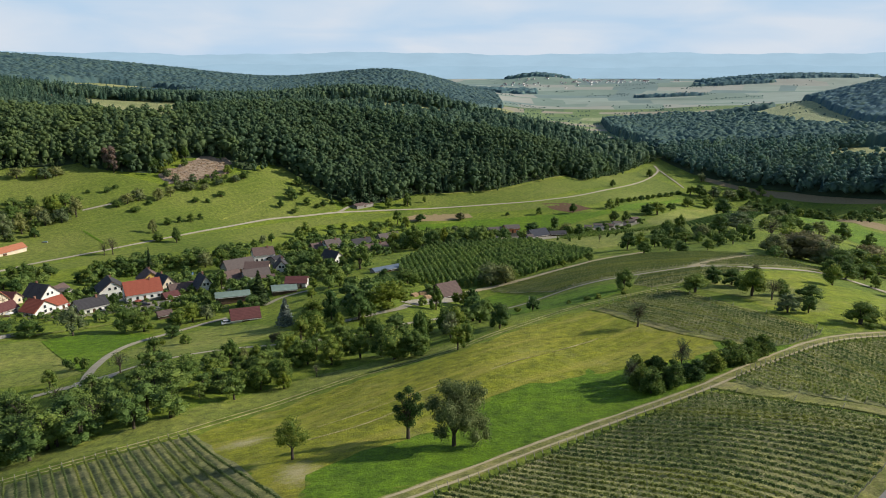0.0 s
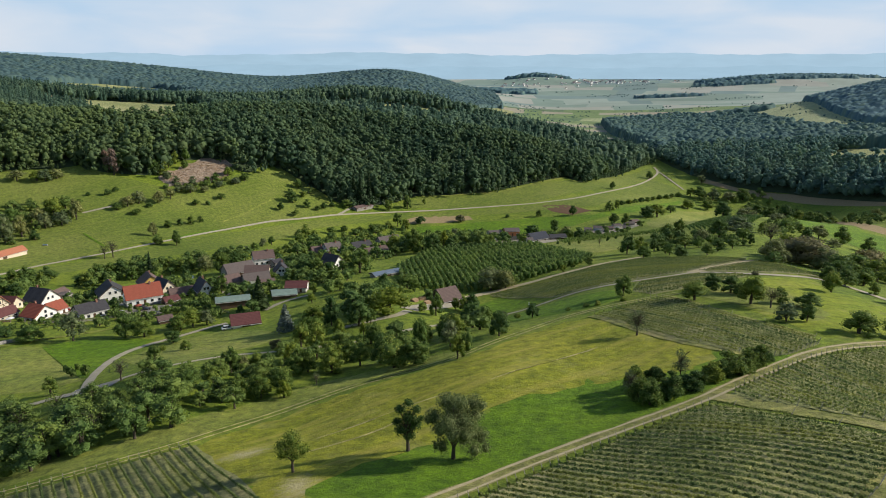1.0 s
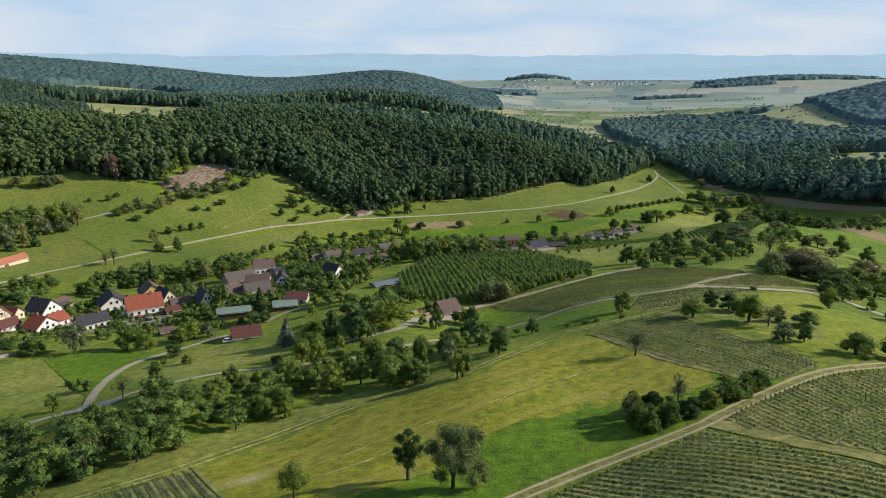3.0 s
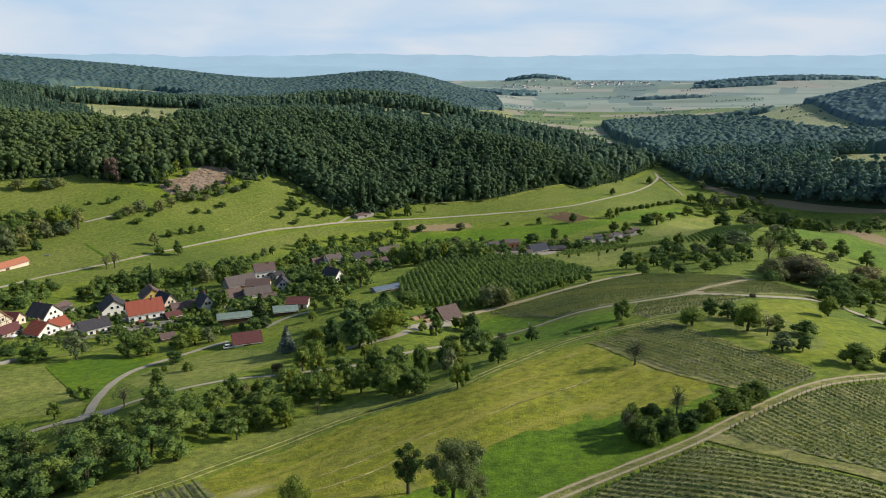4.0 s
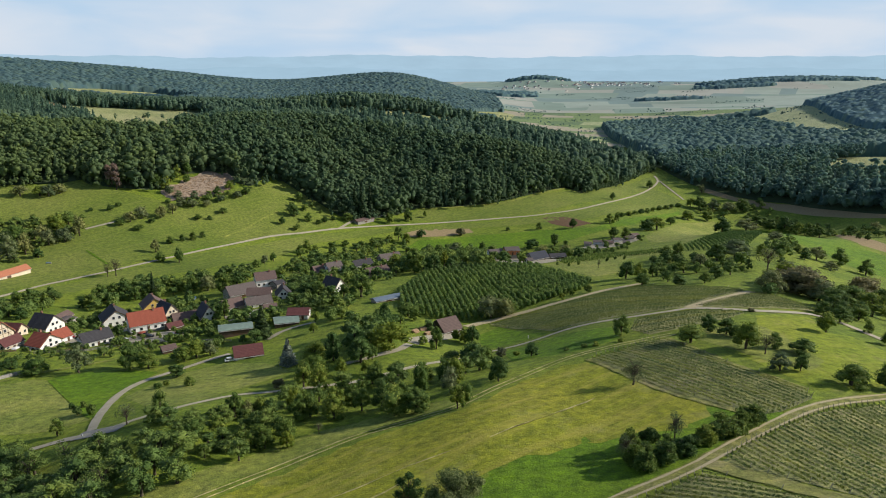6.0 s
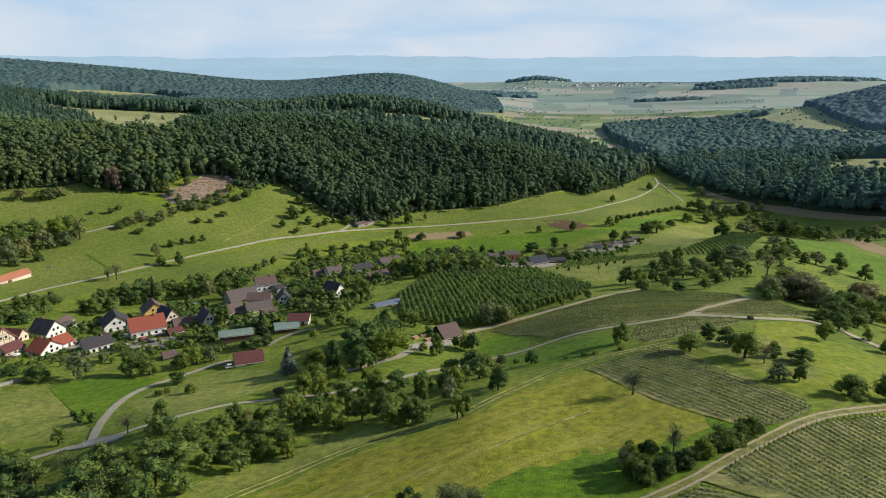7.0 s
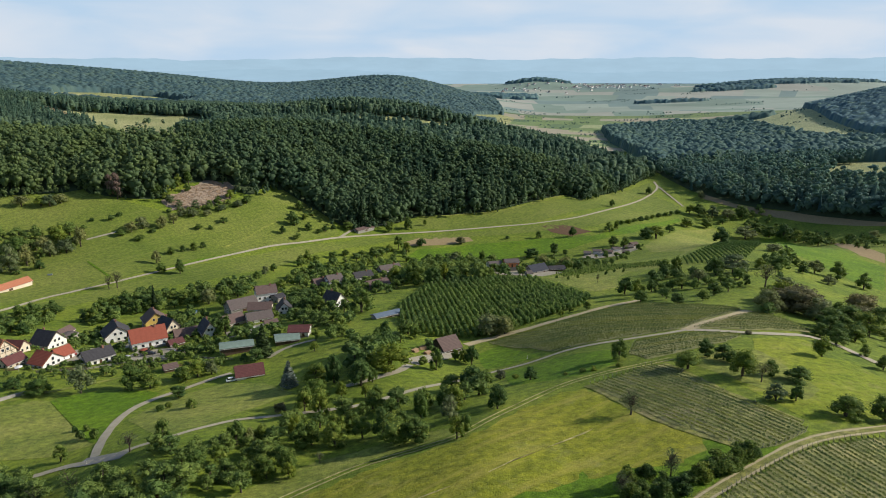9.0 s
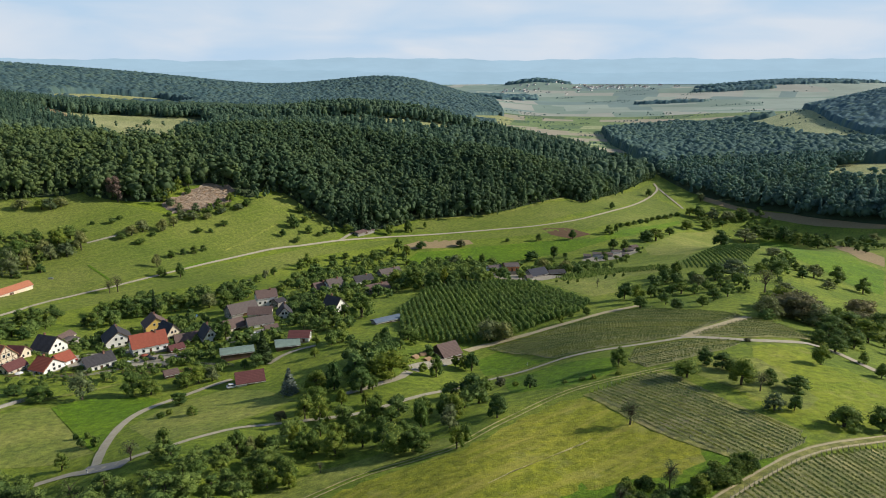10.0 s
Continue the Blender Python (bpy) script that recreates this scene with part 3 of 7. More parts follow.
field("meadow", "green paddock below the village", [(-134.6, 218.7), (-126.4, 225.8), (-106.3, 226.3), (-99.5, 222.1), (-102.4, 208.7), (-103.4, 195.2), (-97.6, 174.2)], LUSH, 4)
field("meadow", "olive mown meadow beside the maroon-roofed barn", [(-97.7, 193.8), (-93.7, 215.4), (-78, 227.2), (-62.2, 221.6), (-48.2, 203.8), (-60.1, 188.1), (-67.8, 171.9), (-76.2, 165.6)], PALE, 4)
field("ploughed_field", "small square of bare brown soil", [(97.2, 668.2), (121.9, 675.5), (142.2, 646.8), (121.2, 632.8), (103.7, 648)], SOIL, 8)
field("dry_field", "narrow strip of pale dry field", [(-36.1, 609.6), (-21.1, 625.4), (24.1, 634.7), (28, 624.7), (2.6, 611.3), (-33, 600.1)], STUBBLE, 8)
field("meadow", "even green crop along the valley", [(-33.7, 566.9), (-22.6, 593.9), (34, 617.7), (87.7, 629.1), (140.9, 630.1), (184.6, 676), (268.8, 773.3), (268.3, 761.8), (182.9, 648), (112.6, 590.4), (56.2, 574.7), (7.2, 562.5), (-30.6, 553.4)], LUSH, 8)
field("meadow", "pale meadow on the rounded spur", [(58.5, 378.2), (108.1, 401.4), (141.9, 411), (176.6, 483.9), (165.6, 534.5), (174.4, 580.3), (248.5, 711.9), (300, 748.1), (301.4, 707), (152.3, 431.2), (131.9, 381.2), (105.2, 378), (95.2, 361.1), (88.6, 331.5), (74.6, 325.7), (65.3, 352.7)], PALE, 5)
field("meadow", "deep green crop strip on the slope", [(336.6, 713.9), (360.0, 715.3), (325.7, 563.0), (293.8, 469.7), (293.3, 440.2), (239.8, 356.9), (228.3, 368.6), (229.0, 401.2), (225.3, 440.2)], LUSH, 6)
field("dry_field", "pale field strip on the slope", [(364.7, 628.5), (363.5, 600.3), (331.1, 499.4), (305.4, 459.2), (301.9, 483.1)], STUBBLE, 6)
field("clearing", "felled clearing with brown brushwood", [(-247.5, 595.2), (-244.4, 609.8), (-237.4, 615.2), (-235.3, 630), (-228.2, 636.9), (-223.5, 648.4), (-211.8, 648.2), (-206, 653.7), (-196.2, 642.7), (-197.9, 628.3), (-194.1, 621.9), (-203.3, 611.7), (-204.2, 601.1), (-215.3, 599.2), (-218.1, 586.7), (-229.6, 588.1), (-234, 580.3)], BRUSH, 4, 0.1, 2.2)
field("meadow", "valley meadow above the road", [(-259, 364.6), (-247.8, 398.5), (-217.8, 444.7), (-173.3, 519.5), (-119.1, 578.8), (-93.7, 603.9), (-109.5, 641.6), (-137.9, 652.6), (-155.6, 661.4), (-181.3, 635.4), (-232.6, 576.4), (-283.2, 584.7), (-314.7, 595.8), (-331.2, 585), (-385.1, 564.2)], VALLEY, 9)
field("meadow", "valley meadow below the road", [(-238.4, 334), (-241, 386.9), (-213.5, 435.3), (-169.6, 507.5), (-117.2, 568.2), (-64.1, 610.9), (8.2, 643.8), (98.3, 671.1), (191.3, 753.5), (271.3, 885.8), (289.4, 828.9), (265, 785), (148.1, 667.7), (95.8, 652.4), (18.7, 634.6), (-43.7, 612.3), (-105.5, 555.6), (-129.2, 499.4), (-162.9, 449.7), (-205.4, 409.6), (-231.2, 370.1)], VALLEY, 9)
field("meadow", "meadow between road and forest", [(-50.9, 640.3), (-25.3, 675.9), (37.9, 698.9), (138.6, 777.3), (242.5, 902.5), (295.2, 981.1), (282.6, 916.4), (197.8, 780.4), (100.4, 686.9), (8.3, 654.6)], VALLEY, 9)
field("meadow", "pale heath slope beyond the eastern wood", [(918.8, 2010.5), (1047, 2045.5), (1115.1, 1966), (968.2, 1538.9), (873.6, 1617.2), (830.4, 1748.6)], PALE, 20)

road("mowing_line", "pale line of dry mown hay", [(-20.9, 95.6), (-16.4, 97.9), (-12.2, 100.4), (-7.5, 104.9)], 0.4, RUT, 0, 0.06, 0.2)
road("mowing_line", "pale line of dry mown hay", [(-20.9, 102.8), (-13.9, 106.8), (-6.4, 111.9), (1.6, 115)], 0.3, RUT, 0, 0.06, 0.2)
road("mowing_line", "pale line of dry mown hay", [(9, 118.4), (19.9, 128), (33.5, 138.5)], 0.3, RUT, 0, 0.06, 0.2)
field("meadow", "long pale verge grass below the orchard", [(-76, 99), (-62, 101), (-55, 105), (-47, 111), (-38, 122.5), (-27, 132), (-16, 139), (-3, 142), (4, 145), (4, 149), (-11, 150), (-29, 143), (-40, 133), (-53, 119), (-62, 111), (-76, 110)], PALE, 4)
field("meadow", "small bright green meadow beside the brown barn", [(12.6, 243.1), (21.9, 252.4), (36.5, 220.1), (25.9, 221.8), (15.0, 222.3)], LUSH, 3)
field("meadow", "lush green grass below the lane", [(19.7, 211.2), (37.2, 209.1), (51.9, 200.1), (50.5, 184.8), (41.0, 179.6), (32.2, 179.6), (20.0, 184.1)], LUSH, 3)
field("meadow", "rough olive grass under the fruit trees", [(67.9, 175.1), (77.6, 184.4), (91.0, 185.6), (92.3, 174.9), (92.2, 154.2), (84.0, 145.6), (77.6, 152.3), (70.5, 168.7)], PALE, 3, 0.03)
field("courtyard", "grey gravel yard before the red-roofed farmhouse", [(-134.4, 271.7), (-134.1, 281.8), (-113.7, 284.2), (-107, 276.2), (-113.8, 265.4), (-123.6, 260.9)], GRAVEL, 4, 0.03)
field("courtyard", "gravel village street between the houses", [(-171.2, 266.9), (-164.5, 284.9), (-152.9, 291.9), (-146.7, 303.7), (-140.8, 294.8), (-144, 274), (-153.4, 264.6), (-160.2, 252.2)], GRAVEL, 4, 0.03)
field("courtyard", "dusty farmyard of the farmstead", [(-102.1, 303.1), (-93.2, 309.5), (-81.3, 316.8), (-75.7, 304.5), (-88.6, 293.6), (-97, 291.4)], GRAVEL, 4, 0.03)
field("courtyard", "gravel terrace by the garden houses", [(27.4, 426), (51.9, 432.5), (73.2, 397), (57.9, 384.9), (35.9, 398.1)], GRAVEL, 5, 0.05)
field("courtyard", "bare ground of the storage yard", [(114.8, 555.6), (133.5, 572.3), (167.9, 583.4), (165.7, 563.5), (144.7, 540.5), (122.1, 541.2)], GRAVEL, 6, 0.05)


# ---- buildings ----
WALL = {
    "white": plain_mat("white_plaster", (0.78, 0.76, 0.72), 0.85, 0.8, 0.06),
    "cream": plain_mat("cream_plaster", (0.66, 0.56, 0.42), 0.85, 0.8, 0.08),
    "yellow": plain_mat("yellow_plaster", (0.66, 0.45, 0.12), 0.85, 0.8, 0.08),
    "orange": plain_mat("orange_plaster", (0.55, 0.22, 0.10), 0.85, 0.8, 0.08),
    "timber": plain_mat("dark_timber", (0.12, 0.08, 0.055), 0.9, 3.0, 0.3),
    "grey": plain_mat("grey_boards", (0.30, 0.28, 0.25), 0.9, 2.0, 0.2),
}
ROOF = {
    "red": tile_mat("red_tiles", (0.235, 0.060, 0.036), (0.325, 0.095, 0.056)),
    "orange": tile_mat("orange_tiles", (0.330, 0.120, 0.064), (0.450, 0.180, 0.098)),
    "brown": tile_mat("brown_tiles", (0.105, 0.070, 0.060), (0.175, 0.120, 0.102)),
    "maroon": tile_mat("maroon_tiles", (0.095, 0.035, 0.033), (0.150, 0.058, 0.052)),
    "dark": tile_mat("slate_tiles", (0.036, 0.034, 0.037), (0.075, 0.071, 0.074)),
    "grey": tile_mat("grey_tiles", (0.098, 0.078, 0.070), (0.160, 0.130, 0.116)),
    "navy": tile_mat("blue_slate", (0.026, 0.029, 0.040), (0.052, 0.057, 0.074)),
    "green": plain_mat("green_sheet_roof", (0.20, 0.265, 0.22), 0.6, 0.6, 0.2),
    "blue": plain_mat("pale_blue_sheeting", (0.15, 0.19, 0.24), 0.5, 0.5, 0.15),
}
FRAME = plain_mat("window_frame_paint", (0.55, 0.53, 0.50), 0.6, 2.0, 0.05)
DOOR = plain_mat("brown_door", (0.10, 0.055, 0.03), 0.6, 3.0, 0.2)
CHIMNEY = plain_mat("chimney_brick", (0.25, 0.13, 0.09), 0.9, 3.0, 0.2)
GLASS, _gt, _gb = mat("window_glass", 0.08)
_gb.inputs["Base Color"].default_value, _gb.inputs["Specular IOR Level"].default_value = (0.02, 0.025, 0.03, 1), 0.7


def box(bm, x0, x1, y0, y1, z0, z1):
    v = [bm.verts.new(p) for p in ((x0, y0, z0), (x1, y0, z0), (x1, y1, z0), (x0, y1, z0), (x0, y0, z1), (x1, y0, z1), (x1, y1, z1), (x0, y1, z1))]
    for f in ((0, 3, 2, 1), (4, 5, 6, 7), (0, 1, 5, 4), (1, 2, 6, 5), (2, 3, 7, 6), (3, 0, 4, 7)):
        bm.faces.new([v[i] for i in f])


def solid(bm, ring_a, ring_b):
    a, b = [bm.verts.new(p) for p in ring_a], [bm.verts.new(p) for p in ring_b]
    n = len(a)
    bm.faces.new(a[::-1]), bm.faces.new(b)
    for i in range(n):
        bm.faces.new((a[i], a[(i + 1) % n], b[(i + 1) % n], b[i]))


def slab(parent, name, quad, thick, material, label=""):
    """A roof slope: a plank of that thickness under four corners."""
    q = [Vector(p) for p in quad]
    n = (q[1] - q[0]).cross(q[3] - q[0]).normalized()
    bm = bmesh.new()
    solid(bm, [p - n * thick for p in q], q)
    return part(name, bm, material, parent, label)


def window(parent, x, y, z, w, h, side):
    """A framed pane on a wall; side: +-1 for the long walls (along y), +-2 for the gables (along x)."""
    f, p, s = bmesh.new(), bmesh.new(), (1 if side > 0 else -1)
    if abs(side) == 1:
        box(f, x - w / 2 - 0.1, x + w / 2 + 0.1, min(y, y + s * 0.07), max(y, y + s * 0.07), z - 0.1, z + h + 0.1)
        box(p, x - w / 2, x + w / 2, min(y + s * 0.05, y + s * 0.10), max(y + s * 0.05, y + s * 0.10), z, z + h)
    else:
        box(f, min(x, x + s * 0.07), max(x, x + s * 0.07), y - w / 2 - 0.1, y + w / 2 + 0.1, z - 0.1, z + h + 0.1)
        box(p, min(x + s * 0.05, x + s * 0.10), max(x + s * 0.05, x + s * 0.10), y - w / 2, y + w / 2, z, z + h)
    frame_ob = part("window", f, FRAME, parent)
    part("pane", p, GLASS, frame_ob)


def house(name, label, x, y, turn, length, depth, eave, rise, wall, roof, floors=1, windows=3, chimneys=1, base=None, group="houses of the village"):
    """A gabled building: its ridge runs along its own x, turned by so many degrees; x, y is the middle."""
    z = land1(x, y) if base is None else base
    e = new(name)
    e.matrix_basis = pose(x, y, z, 0, 0, turn)
    L, D = length / 2, depth / 2
    bm = bmesh.new()
    prof = [(-D, -2.5), (D, -2.5), (D, eave), (0, eave + rise), (-D, eave)]
    solid(bm, [(-L, p, q) for p, q in prof], [(L, p, q) for p, q in prof])
    part("wall", bm, WALL[wall], e)
    if windows:
        bm = bmesh.new()
        for s in (-1, 1):
            box(bm, -L - 0.04, L + 0.04, *sorted((s * D, s * (D + 0.04))), -2.4, 0.35)
            box(bm, *sorted((s * L, s * (L + 0.04))), -D, D, -2.4, 0.35)
        part("plinth", bm, WALL["grey"], e, "grey rendered plinth")
    over, drop = 0.55, 0.55 * rise / D
    for s in (-1, 1):
        quad = [(-L - 0.4, 0, eave + rise + 0.22), (L + 0.4, 0, eave + rise + 0.22), (L + 0.4, s * (D + over), eave - drop + 0.22), (-L - 0.4, s * (D + over), eave - drop + 0.22)]
        slope = slab(e, "roof", quad if s < 0 else quad[::-1], 0.2, ROOF[roof])
        for k in range(int(windows and length > 8) + int(length > 11)):  # skylights let into the slope
            cx, f = -L * 0.5 + L * 0.9 * k, 0.45
            cy, cz, up = s * D * f, eave + rise * (1 - f) + 0.24, 0.5
            q = [(cx - 0.4, cy + s * up, cz - up * rise / D), (cx + 0.4, cy + s * up, cz - up * rise / D), (cx + 0.4, cy - s * up, cz + up * rise / D), (cx - 0.4, cy - s * up, cz + up * rise / D)]
            slab(slope, "skylight", q[::-1] if s > 0 else q, -0.06, GLASS, "dark glazed skylight")
        bm = bmesh.new()
        bmesh.ops.create_cone(bm, cap_ends=True, segments=6, radius1=0.09, radius2=0.09, depth=length + 0.7, matrix=pose(0, s * (D + over + 0.06), eave - drop + 0.08, 0, 90, 0))
        part("gutter", bm, FRAME, e, "pale metal gutter")
        for g in (-1, 1):  # boards along the sloping gable edges
            a, b = (g * (L + 0.41), 0, eave + rise + 0.2), (g * (L + 0.41), s * (D + over), eave - drop + 0.2)
            bm = bmesh.new()
            ring_a = [(p[0], p[1], p[2] + o) for p, o in ((a, 0.02), (b, 0.02), (b, -0.26), (a, -0.26))]
            solid(bm, ring_a, [(p[0] + g * 0.05, p[1], p[2]) for p in ring_a])
            bmesh.ops.recalc_face_normals(bm, faces=bm.faces[:])
            part("bargeboard", bm, WALL["timber"] if wall != "white" or roof == "dark" else DOOR, e, "brown painted bargeboard")
    bm = bmesh.new()
    box(bm, -L - 0.4, L + 0.4, -0.14, 0.14, eave + rise + 0.12, eave + rise + 0.30)
    part("ridge", bm, ROOF[roof], e)
    for k in range(chimneys):
        cx = L * (0.45 - 0.8 * k)
        bm = bmesh.new()
        box(bm, cx - 0.35, cx + 0.35, -0.9, -0.25, eave + rise * 0.5, eave + rise + 1.0)
        box(bm, cx - 0.42, cx + 0.42, -0.97, -0.18, eave + rise + 1.0, eave + rise + 1.12)
        part("chimney", bm, CHIMNEY, e)
    for fl in range(floors):
        wz = 0.8 + fl * 2.4
        if wz + 1.0 > eave:
            break
        for k in range(windows):
            wx = -L + length * (k + 0.5) / windows
            if fl == 0 and k == windows // 2:
                for s in (-1, 1):
                    bm = bmesh.new()
                    box(bm, wx - 0.5, wx + 0.5, *sorted((s * D, s * (D + 0.06))), 0.0, min(2.05, eave - 0.05))
                    part("door", bm, DOOR, e)
                continue
            window(e, wx, -D, wz, 1.05, 1.1, -1)
            window(e, wx, D, wz, 1.05, 1.1, 1)
        for s in (-2, 2):
            for wy in (-D * 0.5, 0, D * 0.5) if depth > 9 else (-D * 0.45, D * 0.45):
                window(e, math.copysign(L, s), wy, wz, 1.05, 1.1, s)
    if rise > 2.4 and windows:
        for s in (-2, 2):
            for wy in (-D * 0.22, D * 0.22) if rise > 3.6 else (0,):
                window(e, math.copysign(L, s), wy, eave + 0.5, 1.0, 1.15, s)
    if not windows and length > 8:  # barn gates and the boards between them
        bm = bmesh.new()
        box(bm, -1.4, 1.4, -D - 0.08, -D, 0, min(2.6, eave - 0.1))
        part("barn_door", bm, DOOR, e, "brown boarded barn door")
    if "half-timbered" in label:
        for g in (-1, 1):
            for p, q in (((-D, 0.4), (-D, eave)), ((D, 0.4), (D, eave)), ((-D * 0.5, 0.4), (-D * 0.5, eave + rise * 0.45)), ((0, 0.4), (0, eave + rise * 0.92)), ((D * 0.5, 0.4), (D * 0.5, eave + rise * 0.45)),
                         ((-D, eave), (D, eave)), ((-D, eave * 0.5), (D, eave * 0.5)), ((-D * 0.5, eave + rise * 0.45), (D * 0.5, eave + rise * 0.45)), ((-D, 0.4), (-D * 0.5, eave)), ((D, 0.4), (D * 0.5, eave))):
                d = Vector((q[0] - p[0], q[1] - p[1])).normalized() * 0.1
                bm = bmesh.new()
                edge = [(g * (L + 0.02), p[0] - d.y, p[1] + d.x), (g * (L + 0.02), p[0] + d.y, p[1] - d.x), (g * (L + 0.02), q[0] + d.y, q[1] - d.x), (g * (L + 0.02), q[0] - d.y, q[1] + d.x)]
                solid(bm, edge, [(c[0] + g * 0.04, c[1], c[2]) for c in edge])
                bmesh.ops.recalc_face_normals(bm, faces=bm.faces[:])
                part("beam", bm, WALL["timber"], e)
    HOUSE_SPOTS.append((x, y, max(length, depth) * 0.62 + 1.5))
    return tagged(e, label, "house" if windows else "shed", group)


house("house", "half-timbered cream house with an orange-red gable roof", -186.1, 267.4, 159, 10.4, 9.7, 3.444, 5.225, "cream", "orange", 2, 3, 1)
house("outbuilding", "low annex with a dark red tiled roof", -173.2, 256.6, 69, 8.3, 5.7, 1.968, 2.09, "cream", "maroon", 1, 3, 0)
house("house", "white house under a steep slate-dark gable roof", -180.3, 294.1, 162, 10.4, 10.4, 2.788, 4.75, "white", "dark", 1, 2, 1)
house("house", "white house with a red-brown tiled roof and gable", -160.8, 258.9, 160, 7.6, 9.9, 2.132, 3.42, "white", "red", 1, 3, 1)
house("house", "white cross-gabled wing with a red tiled roof", -160.2, 269.1, 63, 6.8, 6.6, 2.296, 2.66, "white", "red", 1, 2, 0)
house("house", "long low white house with a dark grey roof", -143.3, 264.9, 47, 11.4, 8.1, 2.8, 2.7, "white", "dark", 1, 5, 1)
house("house", "white gabled house with a black-brown roof", -155.8, 308.0, 124, 11.4, 11.4, 2.952, 4.37, "white", "dark", 2, 3, 1, base=-41.4)
house("house", "two-storey white farmhouse with a bright red roof", -132.5, 289.1, 34, 14.7, 9.5, 3.3, 4.5, "white", "red", 1, 5, 1, base=-36.7)
house("house", "yellow house with a brown-grey tiled gable roof", -152.8, 343.5, 124, 10.4, 10.9, 3.28, 4.37, "yellow", "brown", 2, 3, 1, base=-47.9)
house("house", "narrow house with a steep dark slate roof", -136.7, 322.0, 141, 9.5, 8.1, 2.952, 4.75, "cream", "navy", 1, 2, 1)
house("outbuilding", "low barn with a dark brown tiled roof", -121.4, 304.8, 32, 10.6, 6.6, 1.968, 2.28, "timber", "brown", 1, 0, 0)
house("house", "white-gabled house with a blue-black slate roof", -110.3, 302.8, 126, 8.5, 6.6, 2.788, 4.37, "white", "navy", 1, 2, 1)
house("shed", "small shed with a red-brown roof", -119.8, 287.8, 44, 6.2, 4.8, 1.64, 1.33, "timber", "maroon", 1, 0, 0)
house("barn", "long farm barn with a grey-brown tiled roof", -110.2, 356.4, 38, 15.5, 10.4, 2.87, 3.8, "grey", "grey", 1, 0, 0, group="farmstead")
house("farmhouse", "white farmhouse with a brown tiled roof", -100.6, 371.7, 25, 11.1, 8.5, 6.4, 3.23, "white", "brown", 2, 4, 1, group="farmstead")
house("barn", "inner farm wing with a red-brown roof", -96.8, 345.2, 6, 11.9, 7.6, 2.46, 2.66, "cream", "brown", 1, 0, 0, group="farmstead")
house("barn", "low farm wing with a brown tiled roof", -91.1, 321.5, 28, 12.2, 7.6, 2.132, 2.47, "white", "grey", 1, 3, 0, group="farmstead")
house("barn", "farm barn with a weathered brown roof", -103.8, 319.9, 43, 9.6, 8.5, 2.46, 2.85, "cream", "brown", 1, 0, 0, group="farmstead")
house("house", "dark-roofed house with a white gable", -82.3, 337.2, 105, 8.5, 7.1, 2.296, 3.99, "white", "dark", 1, 2, 1)
house("house", "white house with a grey tiled roof among trees", -67.5, 405.7, 34, 9.6, 8.5, 4.264, 2.85, "white", "grey", 2, 2, 1, base=-46.1)
house("house", "steep dark gabled house with white trim", -56.9, 341.1, 144, 9.5, 10.5, 2.296, 5.7, "white", "dark", 1, 2, 1)
house("house", "house with a dark grey roof behind gardens", -53.4, 433.3, 34, 12.7, 7.6, 2.46, 2.66, "white", "dark", 1, 3, 1, base=-50.1)
house("house", "low house with a pinkish red roof", -40.1, 395.3, 34, 14.1, 7.6, 1.968, 2.28, "cream", "brown", 1, 3, 1, base=-43.2)
house("house", "grey-roofed house behind tall trees", -37.6, 458.3, 34, 15.1, 7.6, 2.624, 3.04, "grey", "grey", 1, 3, 1, base=-53.0)
house("greenhouse", "long low shed with pale blue sheet roof", -26.2, 301.6, 35, 13.6, 4.8, 1.394, 0.76, "grey", "blue", 1, 0, 0)
house("shed", "open timber shed with a pale green sheet roof", -85.8, 267.3, 19, 13.1, 6.6, 1.804, 0.855, "timber", "green", 1, 0, 0, base=-30.0)
house("shed", "timber shed with a green sheet roof", -66.3, 274.0, 17, 9.7, 7.6, 2.05, 0.855, "timber", "green", 1, 0, 0)
house("house", "low house with a maroon roof and white base", -62.3, 281.0, 2, 8.6, 7.6, 1.968, 1.71, "white", "maroon", 1, 2, 0, base=-28.6)
house("barn", "low barn with a maroon roof and white base", -71.2, 233.9, 21, 9.7, 8.1, 1.558, 2.47, "white", "maroon", 1, 0, 0)
house("barn", "timber barn with a weathered brown roof", 1.1, 249.1, 34, 8.1, 9.5, 2.132, 3.23, "timber", "brown", 1, 0, 0, base=-23.1)
house("shed", "grey lean-to shed beside the brown barn", -7.8, 251.1, 34, 6.0, 4.8, 1.64, 0.76, "timber", "grey", 1, 0, 0, base=-24.6)
house("barn", "long grey-brown barn with an orange tiled roof", -273.5, 411.7, 72, 30.9, 6.6, 1.968, 2.47, "cream", "orange", 1, 0, 0, group="farm buildings on the valley floor")
house("shed", "field shed with a brown roof beside the road", -74.8, 625.8, 51, 20.9, 8.5, 1.804, 1.425, "grey", "brown", 1, 0, 0, group="farm buildings on the valley floor")
house("house", "orange-walled garden house with a low roof", 43.0, 422.0, 7, 8.7, 7.6, 3.28, 1.14, "orange", "grey", 1, 3, 0, base=-38.1, group="garden houses")
house("shed", "low white garden shed", 32.3, 421.3, 17, 8.0, 6.6, 2.132, 0.95, "white", "grey", 1, 0, 0, base=-38.1, group="garden houses")
house("house", "garden house with a dark blue roof", 56.8, 406.2, 32, 12.4, 8.5, 1.968, 2.85, "grey", "navy", 1, 2, 0, group="garden houses")
